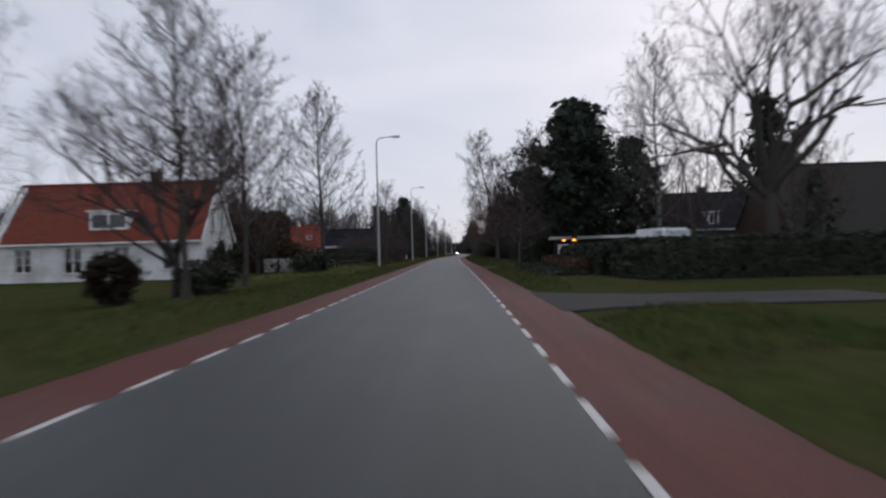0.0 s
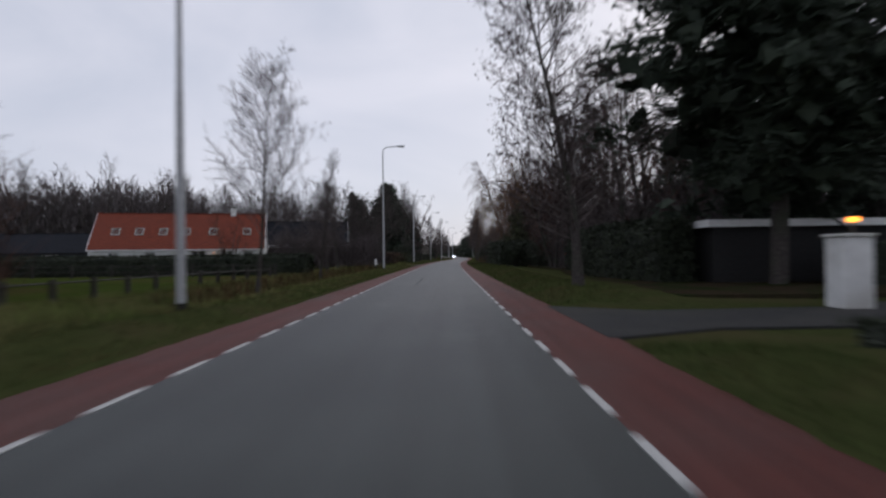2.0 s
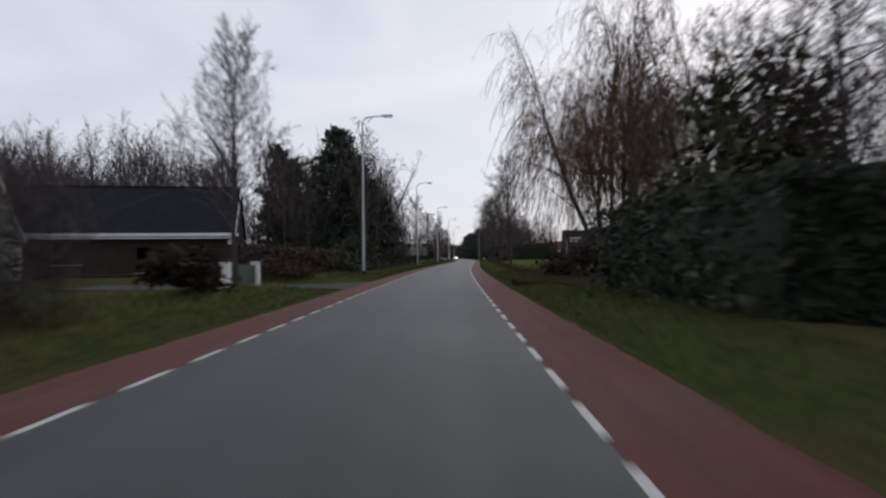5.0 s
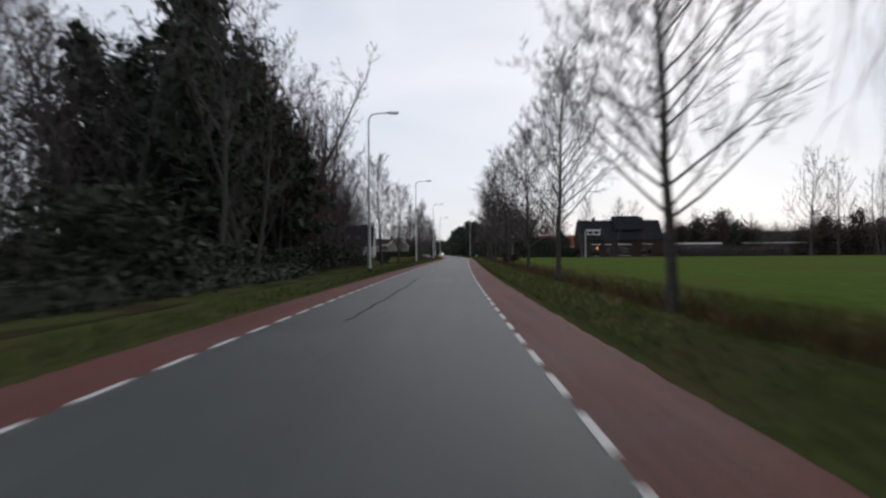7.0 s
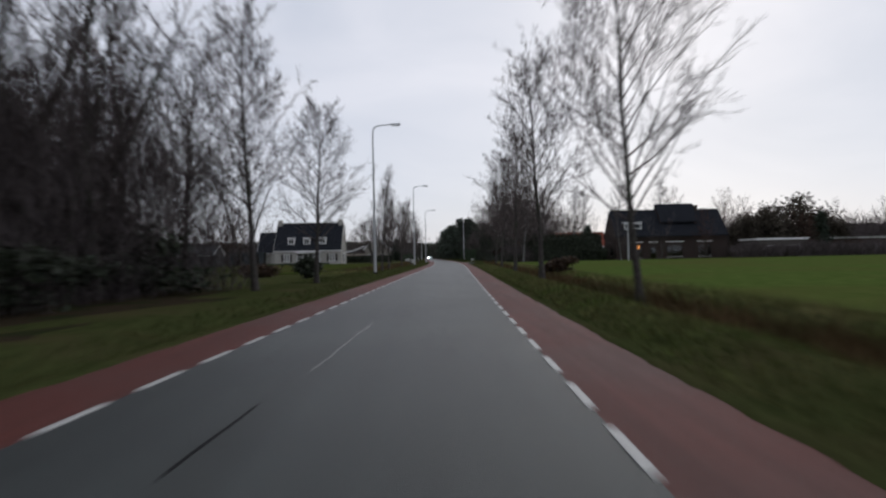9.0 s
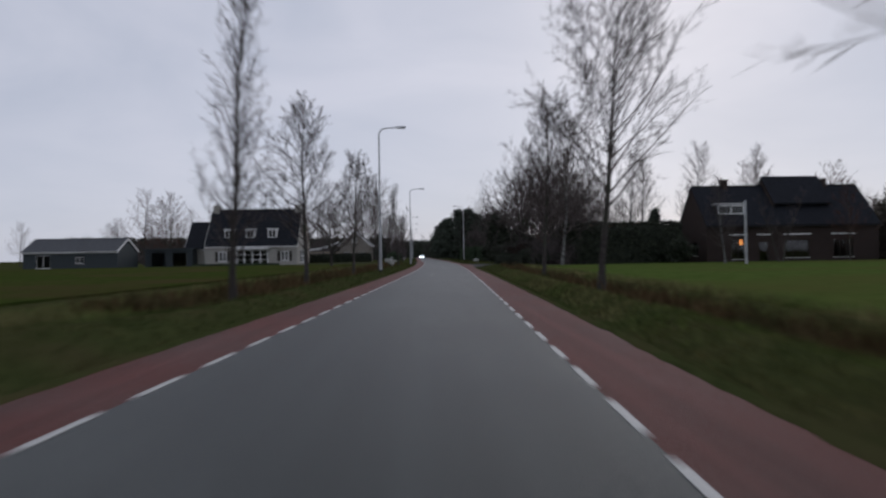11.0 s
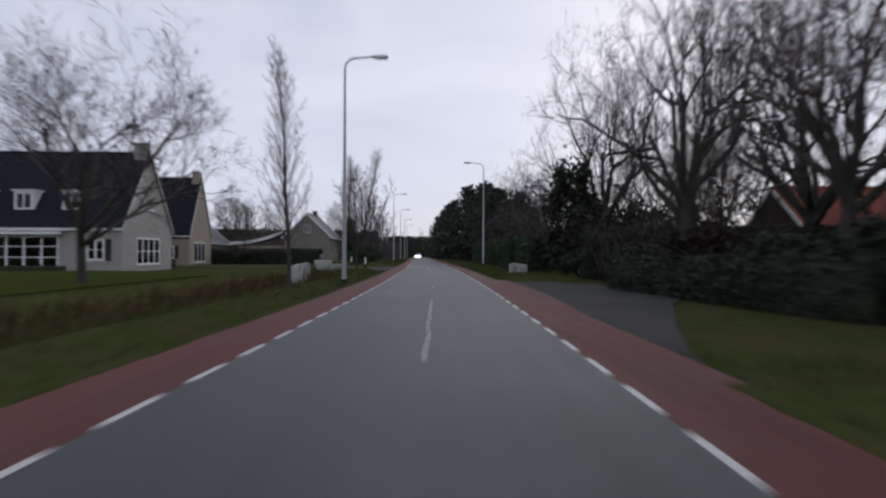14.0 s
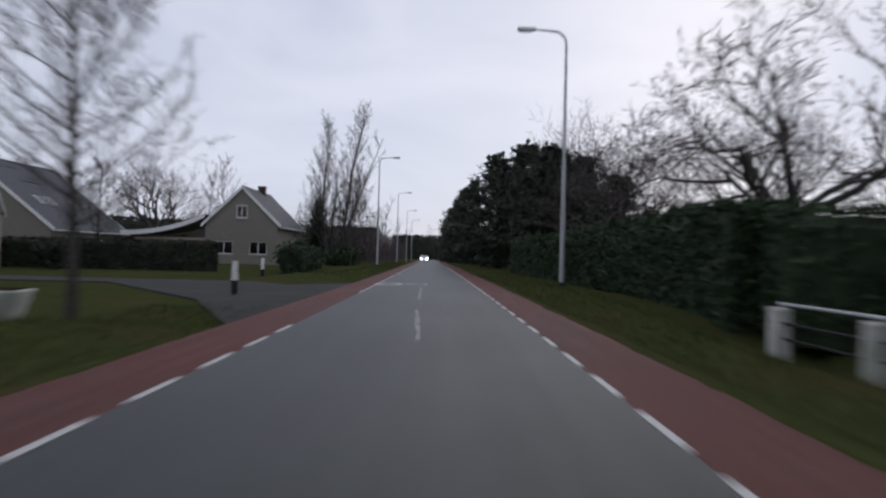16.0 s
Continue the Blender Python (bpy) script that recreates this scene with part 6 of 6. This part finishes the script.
kind("far_round", bare_tree, (BARK, REDTWIG), "distant round-crowned leafless tree", seed=28, fine=False, H=12, r0=0.18, first=0.16, n1=34, n2=6, n3=4, spread=0.46, angle=62, lift=0.5, conical=0.6, twig=0.022)
kind("oak", spreading_tree, (BARK, TWIG), "old wide leafless tree with heavy limbs", seed=19, H=14, r0=0.34, limbs=10, depth=5, fork=3, fill=6, twig=0.009)
kind("oak2", spreading_tree, (BARK, TWIG), "wide leafless tree with a rounded crown", seed=20, H=12, r0=0.17, limbs=11, depth=5, fork=3, fill=5, start=0.2, twig=0.009)
kind("gnarled", spreading_tree, (BARK, TWIG), "gnarled leafless garden tree", seed=21, H=9, r0=0.17, limbs=6, depth=5, fork=3, fill=3, lift=0.05, twig=0.013)
kind("birch", bare_tree, (BIRCH, TWIG), "tall pale-barked leafless birch", seed=22, H=13, r0=0.15, first=0.2, n1=50, n2=10, n3=7, spread=0.36, angle=55, lift=0.45, twig=0.009)
lines = bare_tree(seed=33, H=11, r0=0.17, first=0.16, n1=58, n2=9, n3=6, spread=0.34, angle=72, lift=0.3, twig=0.01, conical=0.6)
ends = np.array([l[0][-1] for l in lines[1] if not l[2]])
gc = np.random.default_rng(34)
ends = np.concatenate([ends + gc.normal(0, 0.06, ends.shape), ends[::2] + gc.normal(0, 0.14, ends[::2].shape)])
TREES["alder"] = plant("alder_tree", lines, (BARK, TWIG, CATKIN), "leafless alder with dark red-brown catkins", "tree", pose(-400, -400, 0), cards(gc, ends, 0.06, 0.0, 1.0, 0.35), "alders")
TREES["willow"] = plant("willow_tree", willow_tree(31, 15, 0.33), (BARK, WILLOW), "large weeping willow with long brown twigs", "tree", pose(-400, -400, 0))
for key, sd, H, wd, low in (("pine", 41, 15, 5.4, 0.08), ("tall_pine", 44, 15, 5.0, 0.24), ("pine2", 42, 15, 4.4, 0.02), ("far_pine", 45, 15, 5.2, 0.02), ("fir", 43, 14, 2.5, 0.02)):
    lines, leaf = pine_lines(sd, H, 0.24, wd, layers=13 if key == "far_pine" else 18, low=low, size={"far_pine": 0.34, "tall_pine": 0.18}.get(key, 0.245), clumps=4 if key == "fir" else 6, per={"far_pine": 7, "tall_pine": 40}.get(key, 14))
    TREES[key] = plant("conifer", lines, (BARK, BARK, NEEDLE), "dark dense evergreen conifer with uneven boughs", "tree", pose(-400, -400, 0), leaf, "conifers")

BASE = {"alder": 11, "young": 10, "young2": 10, "young3": 10, "poplar": 16, "wood": 17, "wood2": 17, "dense": 13, "dense2": 13, "far_dense": 13, "far_round": 12, "oak": 14, "oak2": 12, "gnarled": 9, "birch": 13, "willow": 15, "pine": 15, "pine2": 15, "tall_pine": 15, "far_pine": 15, "fir": 14}
PLACES = (
    # along the left verge
    ("oak2", -7.6, 15.1, 8.5, 10), ("young2", -6.2, 12.8, 8.5, 40), ("young3", -7.4, 20.6, 9.5, 80), ("dense", -9.5, 7.1, 9, 130), ("young2", -8.0, 37.6, 12.3, 20), ("oak2", -13.8, 41.4, 9.3, 70),
    ("young3", -5.7, 53.0, 7.5, 10, 0.85), ("poplar", -7.1, 68.6, 7.4, 50), ("young2", -22.0, 56.0, 14.5, 30), ("young2", -8.2, 75.9, 6.5, 90), ("young", -7.9, 110.6, 10, 130), ("young3", -9.5, 86.4, 7.0, 160),
    ("young", -5.0, 181.0, 10.2, 200), ("young2", -3.8, 186.3, 8.0, 250), ("young3", -9.5, 185.9, 10.5, 290), ("young2", -3.1, 223.5, 8.9, 10), ("young", -2.3, 235.5, 8.3, 60),
    ("young3", -1.5, 246.5, 7.6, 110), ("oak2", -9.8, 273.8, 12.4, 160), ("poplar", -0.95, 272.0, 9.5, 210, 0.85), ("young2", -1.2, 295.2, 7.7, 30), ("poplar", -2.9, 212.2, 9.0, 30),
    # young trees between the cycle lane and the ditch on the right
    ("young2", 5.05, 134.6, 9.0, 15), ("young", 5.2, 146.2, 8.7, 65), ("young2", 6.25, 160.6, 9.2, 115), ("young3", 6.5, 173.2, 9.2, 165), ("young", 6.5, 186.0, 9.8, 215), ("young2", 7.1, 199.0, 9.2, 265),
    ("young3", 7.8, 212.2, 9.4, 315), ("young", 8.7, 225.4, 9.4, 5),
    # gardens on the right at the start
    ("oak", 14.6, 22.1, 14.5, 20, 0.75), ("dense", 22.0, 33.0, 9.5, 75), ("dense2", 29.0, 44.0, 10.5, 125), ("far_pine", 27.5, 41.0, 7.0, 175), ("birch", 13.8, 34.1, 13.5, 70), ("dense", 18.5, 38.6, 11, 120), ("tall_pine", 12.7, 55.2, 16.4, 15, 1.3), ("far_pine", 42.0, 75.0, 21.5, 60, 0.95), ("dense2", 25.0, 59.9, 13, 110), ("pine", 21.0, 64.5, 14.5, 160, 1.15),
    ("alder", 5.35, 36.4, 8.8, 0, 0.85), ("alder", 5.2, 54.1, 12.0, 140, 1.05), ("far_pine", 15.5, 60.0, 14.5, 240), ("alder", 10.8, 68.0, 12.5, 100), ("alder", 12.6, 77.4, 11.5, 200),
    # thick row of trees on the right
    ("dense2", 13.2, 68.9, 14.0, 60), ("dense", 12.6, 76.4, 13.2, 110), ("alder", 9.8, 77.5, 13.5, 160), ("alder", 11.2, 83.5, 14.0, 40), ("alder", 12.6, 89.5, 14.0, 280), ("alder", 10.6, 94.0, 12.5, 330), ("dense2", 9.8, 85.9, 11.5, 210), ("dense", 14.5, 90.9, 12.0, 260), ("wood2", 13.2, 64.4, 14.5, 310),
    ("wood", 11.6, 71.4, 15, 0), ("dense2", 12.4, 96.9, 10.0, 50), ("far_pine", 17.5, 72.9, 12, 100), ("far_pine", 20.0, 84.9, 12, 150), ("dense", 21.0, 97.9, 12, 200), ("dense2", 16.2, 103.9, 10.5, 250),
    ("willow", 10.9, 127.5, 17.0, 30, 0.64), ("wood", 10.5, 121.0, 14.0, 15, 1.7), ("wood2", 12.2, 125.4, 14.5, 125, 1.5), ("dense2", 12.8, 101.0, 13.0, 305), ("alder", 10.9, 103.6, 12.0, 45), ("dense2", 9.6, 107.4, 11.5, 15), ("oak2", 14.0, 114.5, 12.0, 60), ("alder", 12.6, 112.0, 11.0, 70), ("dense2", 19.5, 118.9, 12.5, 80), ("dense", 21.0, 128.9, 11.0, 130), ("dense2", 15.5, 134.4, 6.5, 180),
    # wood on the left
    ("pine", -12.8, 156.5, 16.9, 20), ("pine2", -11.6, 152.6, 12.5, 70), ("pine", -9.8, 161.4, 11.5, 220), ("dense", -8.6, 151.9, 12.5, 270),
    ("wood", -9.2, 166.4, 13.5, 320), ("wood2", -8.4, 171.4, 13.0, 10), ("dense", -9.4, 176.4, 11.5, 60), ("wood", -10.6, 181.9, 13.0, 110), ("wood2", -13.5, 166.4, 15, 160), ("wood", -14.5, 174.9, 15, 210),
    ("far_pine", -15.2, 169.9, 11, 260), ("wood2", -17.0, 180.9, 14, 310), ("wood", -12.6, 186.4, 12.5, 40), ("dense", -17.5, 187.9, 11.5, 90), ("far_pine", -19.0, 160.9, 14, 140),
    ("wood2", -9.2, 159.4, 14.0, 290), ("dense2", -12.0, 179.4, 9.5, 340), ("wood", -20.0, 173.9, 15, 30), ("dense", -23.0, 183.9, 12, 80), ("far_pine", -20.0, 158.0, 15, 75), ("wood", -8.6, 148.4, 14.5, 125), ("wood2", -9.8, 155.6, 15.0, 175), ("dense2", -10.5, 164.4, 12.5, 225), ("wood", -11.4, 171.0, 14.0, 275),
    ("wood2", -13.0, 160.0, 16, 325), ("dense", -13.4, 183.4, 12, 15), ("wood", -15.4, 187.5, 13, 65), ("far_pine", -16.0, 178.0, 12.5, 115), ("wood2", -8.2, 163.0, 12.8, 165), ("far_dense", -14.5, 151.0, 14.5, 215), ("far_dense", -17.5, 156.0, 15.5, 265), ("far_dense", -15.5, 164.0, 15, 315),
    ("dense", -9.6, 168.6, 15.0, 205), ("dense", -11.0, 174.0, 15.0, 255), ("wood", -8.8, 177.6, 15.5, 305), ("dense2", -9.4, 161.0, 14.5, 355), ("wood2", -12.4, 168.0, 17.0, 45), ("dense", -12.8, 178.0, 14.5, 95), ("pine", -13.0, 164.6, 15.5, 145),
    # right side past the meadow
    ("oak2", 16.8, 258.5, 12.2, 10), ("birch", 18.8, 262.0, 12.5, 60), ("birch", 16.3, 254.2, 14.2, 110), ("birch", 26.8, 266.4, 13.6, 160), ("birch", 29.2, 268.3, 13.0, 210), ("birch", 21.8, 263.6, 13.0, 260),
    ("oak", 15.6, 274.2, 15.5, 40, 0.62), ("oak", 18.4, 268.6, 14.5, 200, 0.7), ("oak", 16.9, 290.5, 15.5, 10, 0.72), ("oak2", 21.5, 295.6, 13.6, 90), ("oak", 24.5, 279.8, 15.0, 140), ("birch", 20.4, 280.6, 14.5, 300), ("gnarled", 15.0, 303.0, 11.2, 190, 1.05), ("oak2", 14.2, 317.6, 9.0, 240), ("oak2", 20.5, 313.3, 11.5, 290), ("dense", 23.0, 284.2, 11, 20),
    ("dense2", 22.5, 289.7, 9.5, 70), ("pine2", 16.5, 297.1, 5.4, 120), ("fir", 19.0, 301.1, 6.5, 170),
    ("pine", 14.2, 337.0, 11.5, 30, 1.35), ("pine", 13.0, 346.0, 13.5, 80, 1.2), ("far_pine", 11.6, 356.0, 14.0, 130, 1.3), ("far_pine", 9.6, 369.0, 12.5, 180), ("far_pine", 8.6, 384.0, 13.0, 230), ("far_pine", 18.4, 341.7, 11.5, 280, 1.4), ("far_pine", 18.5, 330.5, 8.0, 330, 1.5),
    ("oak2", 21.5, 345.0, 18.5, 60), ("oak", 19.5, 339.5, 14.0, 110), ("far_pine", 8.0, 402.0, 13.0, 20), ("far_pine", 7.0, 425.0, 13, 70), ("far_dense", 6.2, 450.0, 12, 120), ("far_dense", 3.5, 480.0, 12, 170),
    ("dense2", 22.0, 286.5, 12.5, 83), ("dense", 24.5, 274.5, 12.5, 183), ("oak2", 28.5, 290.0, 13.5, 233),
    # gardens on the left at the end
    ("dense", -6.8, 349.0, 14.5, 15), ("poplar", -9.0, 366.0, 21.0, 65), ("poplar", -12.6, 369.0, 21.0, 165), ("far_dense", -7.5, 367.0, 14.0, 115), ("far_round", -21.0, 356.0, 11.5, 165), ("oak", -31.0, 360.0, 13.5, 215), ("oak2", -40.0, 352.0, 12.5, 265),
    ("young3", -4.2, 345.5, 8.5, 315), ("fir", -9.8, 356.5, 8.0, 20), ("far_dense", -6.6, 385.0, 11.5, 70), ("far_dense", -8.2, 405.0, 12.0, 120), ("far_dense", -9.5, 430.0, 12.0, 170), ("far_dense", -10.5, 460.0, 12.5, 220), ("far_dense", -9.0, 495.0, 12, 270), ("far_round", -55.0, 331.0, 15.0, 10, 1.15), ("far_round", -62.0, 333.0, 16.0, 60, 1.15), ("far_round", -58.5, 336.0, 14.5, 130, 1.15), ("far_round", -66.0, 345.0, 10.5, 110), ("far_round", -58.0, 350.0, 13, 0), ("young2", -20.5, 329.1, 7.5, 300),
    # behind the farmhouse and the brick house
    ("wood", -16.2, 146.0, 11.5, 20), ("wood2", -18.6, 149.5, 12.5, 140), ("wood", -21.5, 147.0, 12.5, 250), ("wood2", -13.4, 143.5, 10.5, 310),
    ("oak2", -14.5, 94.9, 6.5, 40),  ("dense2", -24.0, 98.9, 6.5, 240), 
    # far right beyond the meadow
    ("far_round", 76.0, 243.9, 20.5, 10, 0.8), ("far_round", 83.5, 246.9, 19.0, 60, 0.75), ("far_dense", 92.0, 245.9, 19, 110, 0.8), ("far_round", 101.0, 249.9, 18, 160), ("far_round", 62.0, 279.3, 13, 210), ("far_round", 54.0, 287.2, 14, 260), ("fir", 67.5, 258.0, 8.0, 310), ("far_round", 49.5, 262.0, 8.0, 15), ("far_dense", 60.0, 264.0, 9.5, 65), ("far_round", 65.0, 257.0, 6.5, 115), ("far_dense", 75.5, 259.0, 8.5, 165), ("far_round", 88.0, 262.0, 10.0, 215), ("far_dense", 100.0, 260.0, 9.0, 265), ("far_round", 112.0, 263.0, 9.0, 315),  ("birch", 30.9, 250.3, 8.0, 20), ("far_dense", 38.0, 253.0, 7.5, 35), ("far_round", 46.0, 254.5, 7.5, 85), ("far_dense", 34.0, 255.4, 6.0, 135), ("fir", 29.0, 262.5, 6.5, 20), ("birch", 36.0, 267.0, 14.0, 80), ("birch", 43.0, 268.0, 14.0, 180),
)
for row in PLACES:
    put_tree(row[0], row[1], row[2], row[3], BASE[row[0]], row[4], row[5] if len(row) > 5 else 1.0)

# belts of trees in the distance
g = np.random.default_rng(77)
BELTS = (((-15, 148), (-50, 156), 22, 15.0), ((-50, 145), (-120, 158), 26, 18.0), ((-12, 190), (-45, 215), 8, 11.0), ((56, 262), (125, 285), 15, 9.5), ((45, 300), (140, 330), 9, 13.0), ((24, 300), (44, 330), 9, 12.0),
         ((-45, 345), (-100, 380), 8, 12.0), ((14, 362), (45, 420), 8, 13.5), ((-14, 370), (-45, 430), 8, 12.5), ((-60, 210), (-110, 240), 8, 11))
for (x0, y0), (x1, y1), n, hh in BELTS:
    for i in range(n):
        f = (i + g.uniform(0, 1)) / n
        x, y = x0 + (x1 - x0) * f, g.uniform(min(y0, y1), max(y0, y1))
        key = ("wood", "wood2", "wood", "far_dense")[int(g.integers(0, 4))] if hh > 14 else ("wood2", "far_dense", "far_round", "far_round")[int(g.integers(0, 4))]
        put_tree(key, x, y, hh * g.uniform(0.85, 1.1), BASE[key], g.uniform(0, 360))
def brush(name, x0, y0, x1, y1, depth, hh, n, width, label, mat, seed, low=0.0):
    """Countless fine upright stems and twigs in a belt from (x0, y0) to (x1, y1)."""
    g = np.random.default_rng(seed)
    f, o = g.uniform(0, 1, n), g.uniform(-0.5, 0.5, n) * depth
    L = math.hypot(x1 - x0, y1 - y0)
    nx, ny = -(y1 - y0) / L, (x1 - x0) / L
    x, y = x0 + (x1 - x0) * f + nx * o, y0 + (y1 - y0) * f + ny * o
    top = hh * (0.82 + 0.18 * np.sin(f * L * 0.9 + seed) * np.sin(f * L * 0.37)) * g.uniform(0.8, 1.05, n)
    z0 = low + (top - low) * g.uniform(-0.1, 0.8, n)
    l = np.minimum(g.uniform(0.6, 2.4, n), top - z0 + 0.2)
    az, tilt = g.uniform(0, 6.28, n), g.normal(0, 0.8, n)
    dx, dy = np.cos(az) * width * g.uniform(0.4, 1.2, n), np.sin(az) * width * g.uniform(0.4, 1.2, n)
    ex, ey = np.cos(az * 3) * tilt * l, np.sin(az * 3) * tilt * l
    V = np.stack([np.c_[x - dx, y - dy, z0], np.c_[x + dx, y + dy, z0], np.c_[x + ex, y + ey, z0 + l]], 1).reshape(-1, 3)
    return tagged(new(name, arrays(name, V, np.arange(3 * n).reshape(-1, 3), mat)), label, "undergrowth", kind="stuff")


# the first three belts carry the haze over far woods in their twig colour
brush("woodland_brush", -52, 156, -140, 158, 14, 23.0, 62000, 0.15, "dense bare wood behind a farmhouse", HAZETWIG, 16)
brush("woodland_brush", -25, 156, -56, 156, 10, 19.0, 20000, 0.075, "dense bare woodland twigs behind a farmhouse", HAZETWIG, 1)
brush("woodland_brush", -12, 157, -25, 156, 8, 11.0, 3000, 0.05, "bare woodland twigs behind conifers", HAZETWIG, 25)
brush("woodland_brush", -11.8, 160, -10.6, 187, 8, 10.0, 26000, 0.02, "dense bare undergrowth in a roadside wood", BRUSHTWIG, 2)
brush("woodland_brush", -7.6, 98, -19, 100, 5, 4.8, 9000, 0.02, "dense bare brown scrub between a ditch and a brick house", BRUSHTWIG, 21)
brush("woodland_brush", 9.6, 131.6, 24, 128, 3, 3.0, 9000, 0.022, "dense dark brown scrub under a willow", BRUSHTWIG, 23)
brush("woodland_brush", 9.8, 122.5, 16.0, 125.5, 3, 4.0, 9000, 0.022, "dense dark bare scrub beside a willow", BRUSHTWIG, 24)
brush("woodland_brush", -20, 162, -18, 190, 9, 12.0, 9000, 0.05, "dense bare twigs deeper in a roadside wood", BRUSHTWIG, 3)
brush("woodland_brush", 12.5, 64, 13.5, 106, 7, 7.0, 12000, 0.022, "dense bare undergrowth of a roadside belt", BRUSHTWIG, 4)
brush("woodland_brush", 18, 60, 22, 110, 8, 10, 9000, 0.04, "dense bare twigs behind a roadside belt", BRUSHTWIG, 5)
brush("woodland_brush", 13.5, 281.5, 30, 279, 5, 3.8, 7000, 0.022, "dense bare scrub beside a side road", BRUSHTWIG, 17)
brush("woodland_brush", 20, 264, 30, 266, 5, 4.6, 2200, 0.03, "dense bare scrub below garden trees", REDTWIG, 6)
brush("woodland_brush", 15.0, 256, 19.0, 262, 4.0, 3.2, 2200, 0.02, "dense bare scrub below garden trees", BRUSHTWIG, 7)
brush("woodland_brush", -14, 362, -50, 430, 12, 9, 7000, 0.06, "far bare scrub beside the road", BRUSHTWIG, 8)
brush("woodland_brush", 14, 372, 60, 430, 14, 10, 7000, 0.06, "far bare scrub beside the road", BRUSHTWIG, 9)
brush("woodland_brush", -7, 372, -10, 500, 5, 7.5, 7000, 0.04, "bare roadside scrub", BRUSHTWIG, 10)
brush("woodland_brush", 50, 292, 170, 300, 14, 10, 9000, 0.08, "far bare trees beyond a meadow", BRUSHTWIG, 11)
brush("woodland_brush", -45, 350, -110, 372, 12, 9, 6000, 0.07, "far bare trees beyond houses", BRUSHTWIG, 12)
brush("woodland_brush", -17.0, 53, -44, 60, 7, 7.2, 15000, 0.035, "bare scrub beside a white house", REDTWIG, 14)
brush("woodland_brush", 50, 268, 135, 282, 10, 10.5, 14000, 0.08, "bare trees beyond a meadow", BRUSHTWIG, 15)
brush("woodland_brush", 49, 251.5, 76, 252.5, 2.5, 3.0, 4000, 0.05, "dark scrub before a shed", BRUSHTWIG, 18)
# low far thickets close the view at the horizon
for i, (x0, y0, x1, y1, hh) in enumerate(((-140, 160, -50, 156, 7.5), (50, 300, 170, 292, 6.5), (-120, 400, -14, 452, 8.5), (10, 455, 130, 400, 8.5), (-14, 520, 12, 520, 9.0), (118, 200, 170, 292, 7.0), (-150, 250, -75, 300, 5.0))):
    hedge("thicket", [(x0, y0), (x1, y1)], 6.0, hh, SCRUBLEAF if i % 2 else DARKHEDGE, "far dark thicket of bare scrub", "thicket", size=0.6, per=3, top=1.2, seed=60 + i)
for key, src in TREES.items():
    if key not in USED:
        for o in (*src.children_recursive, src):
            bpy.data.objects.remove(o)
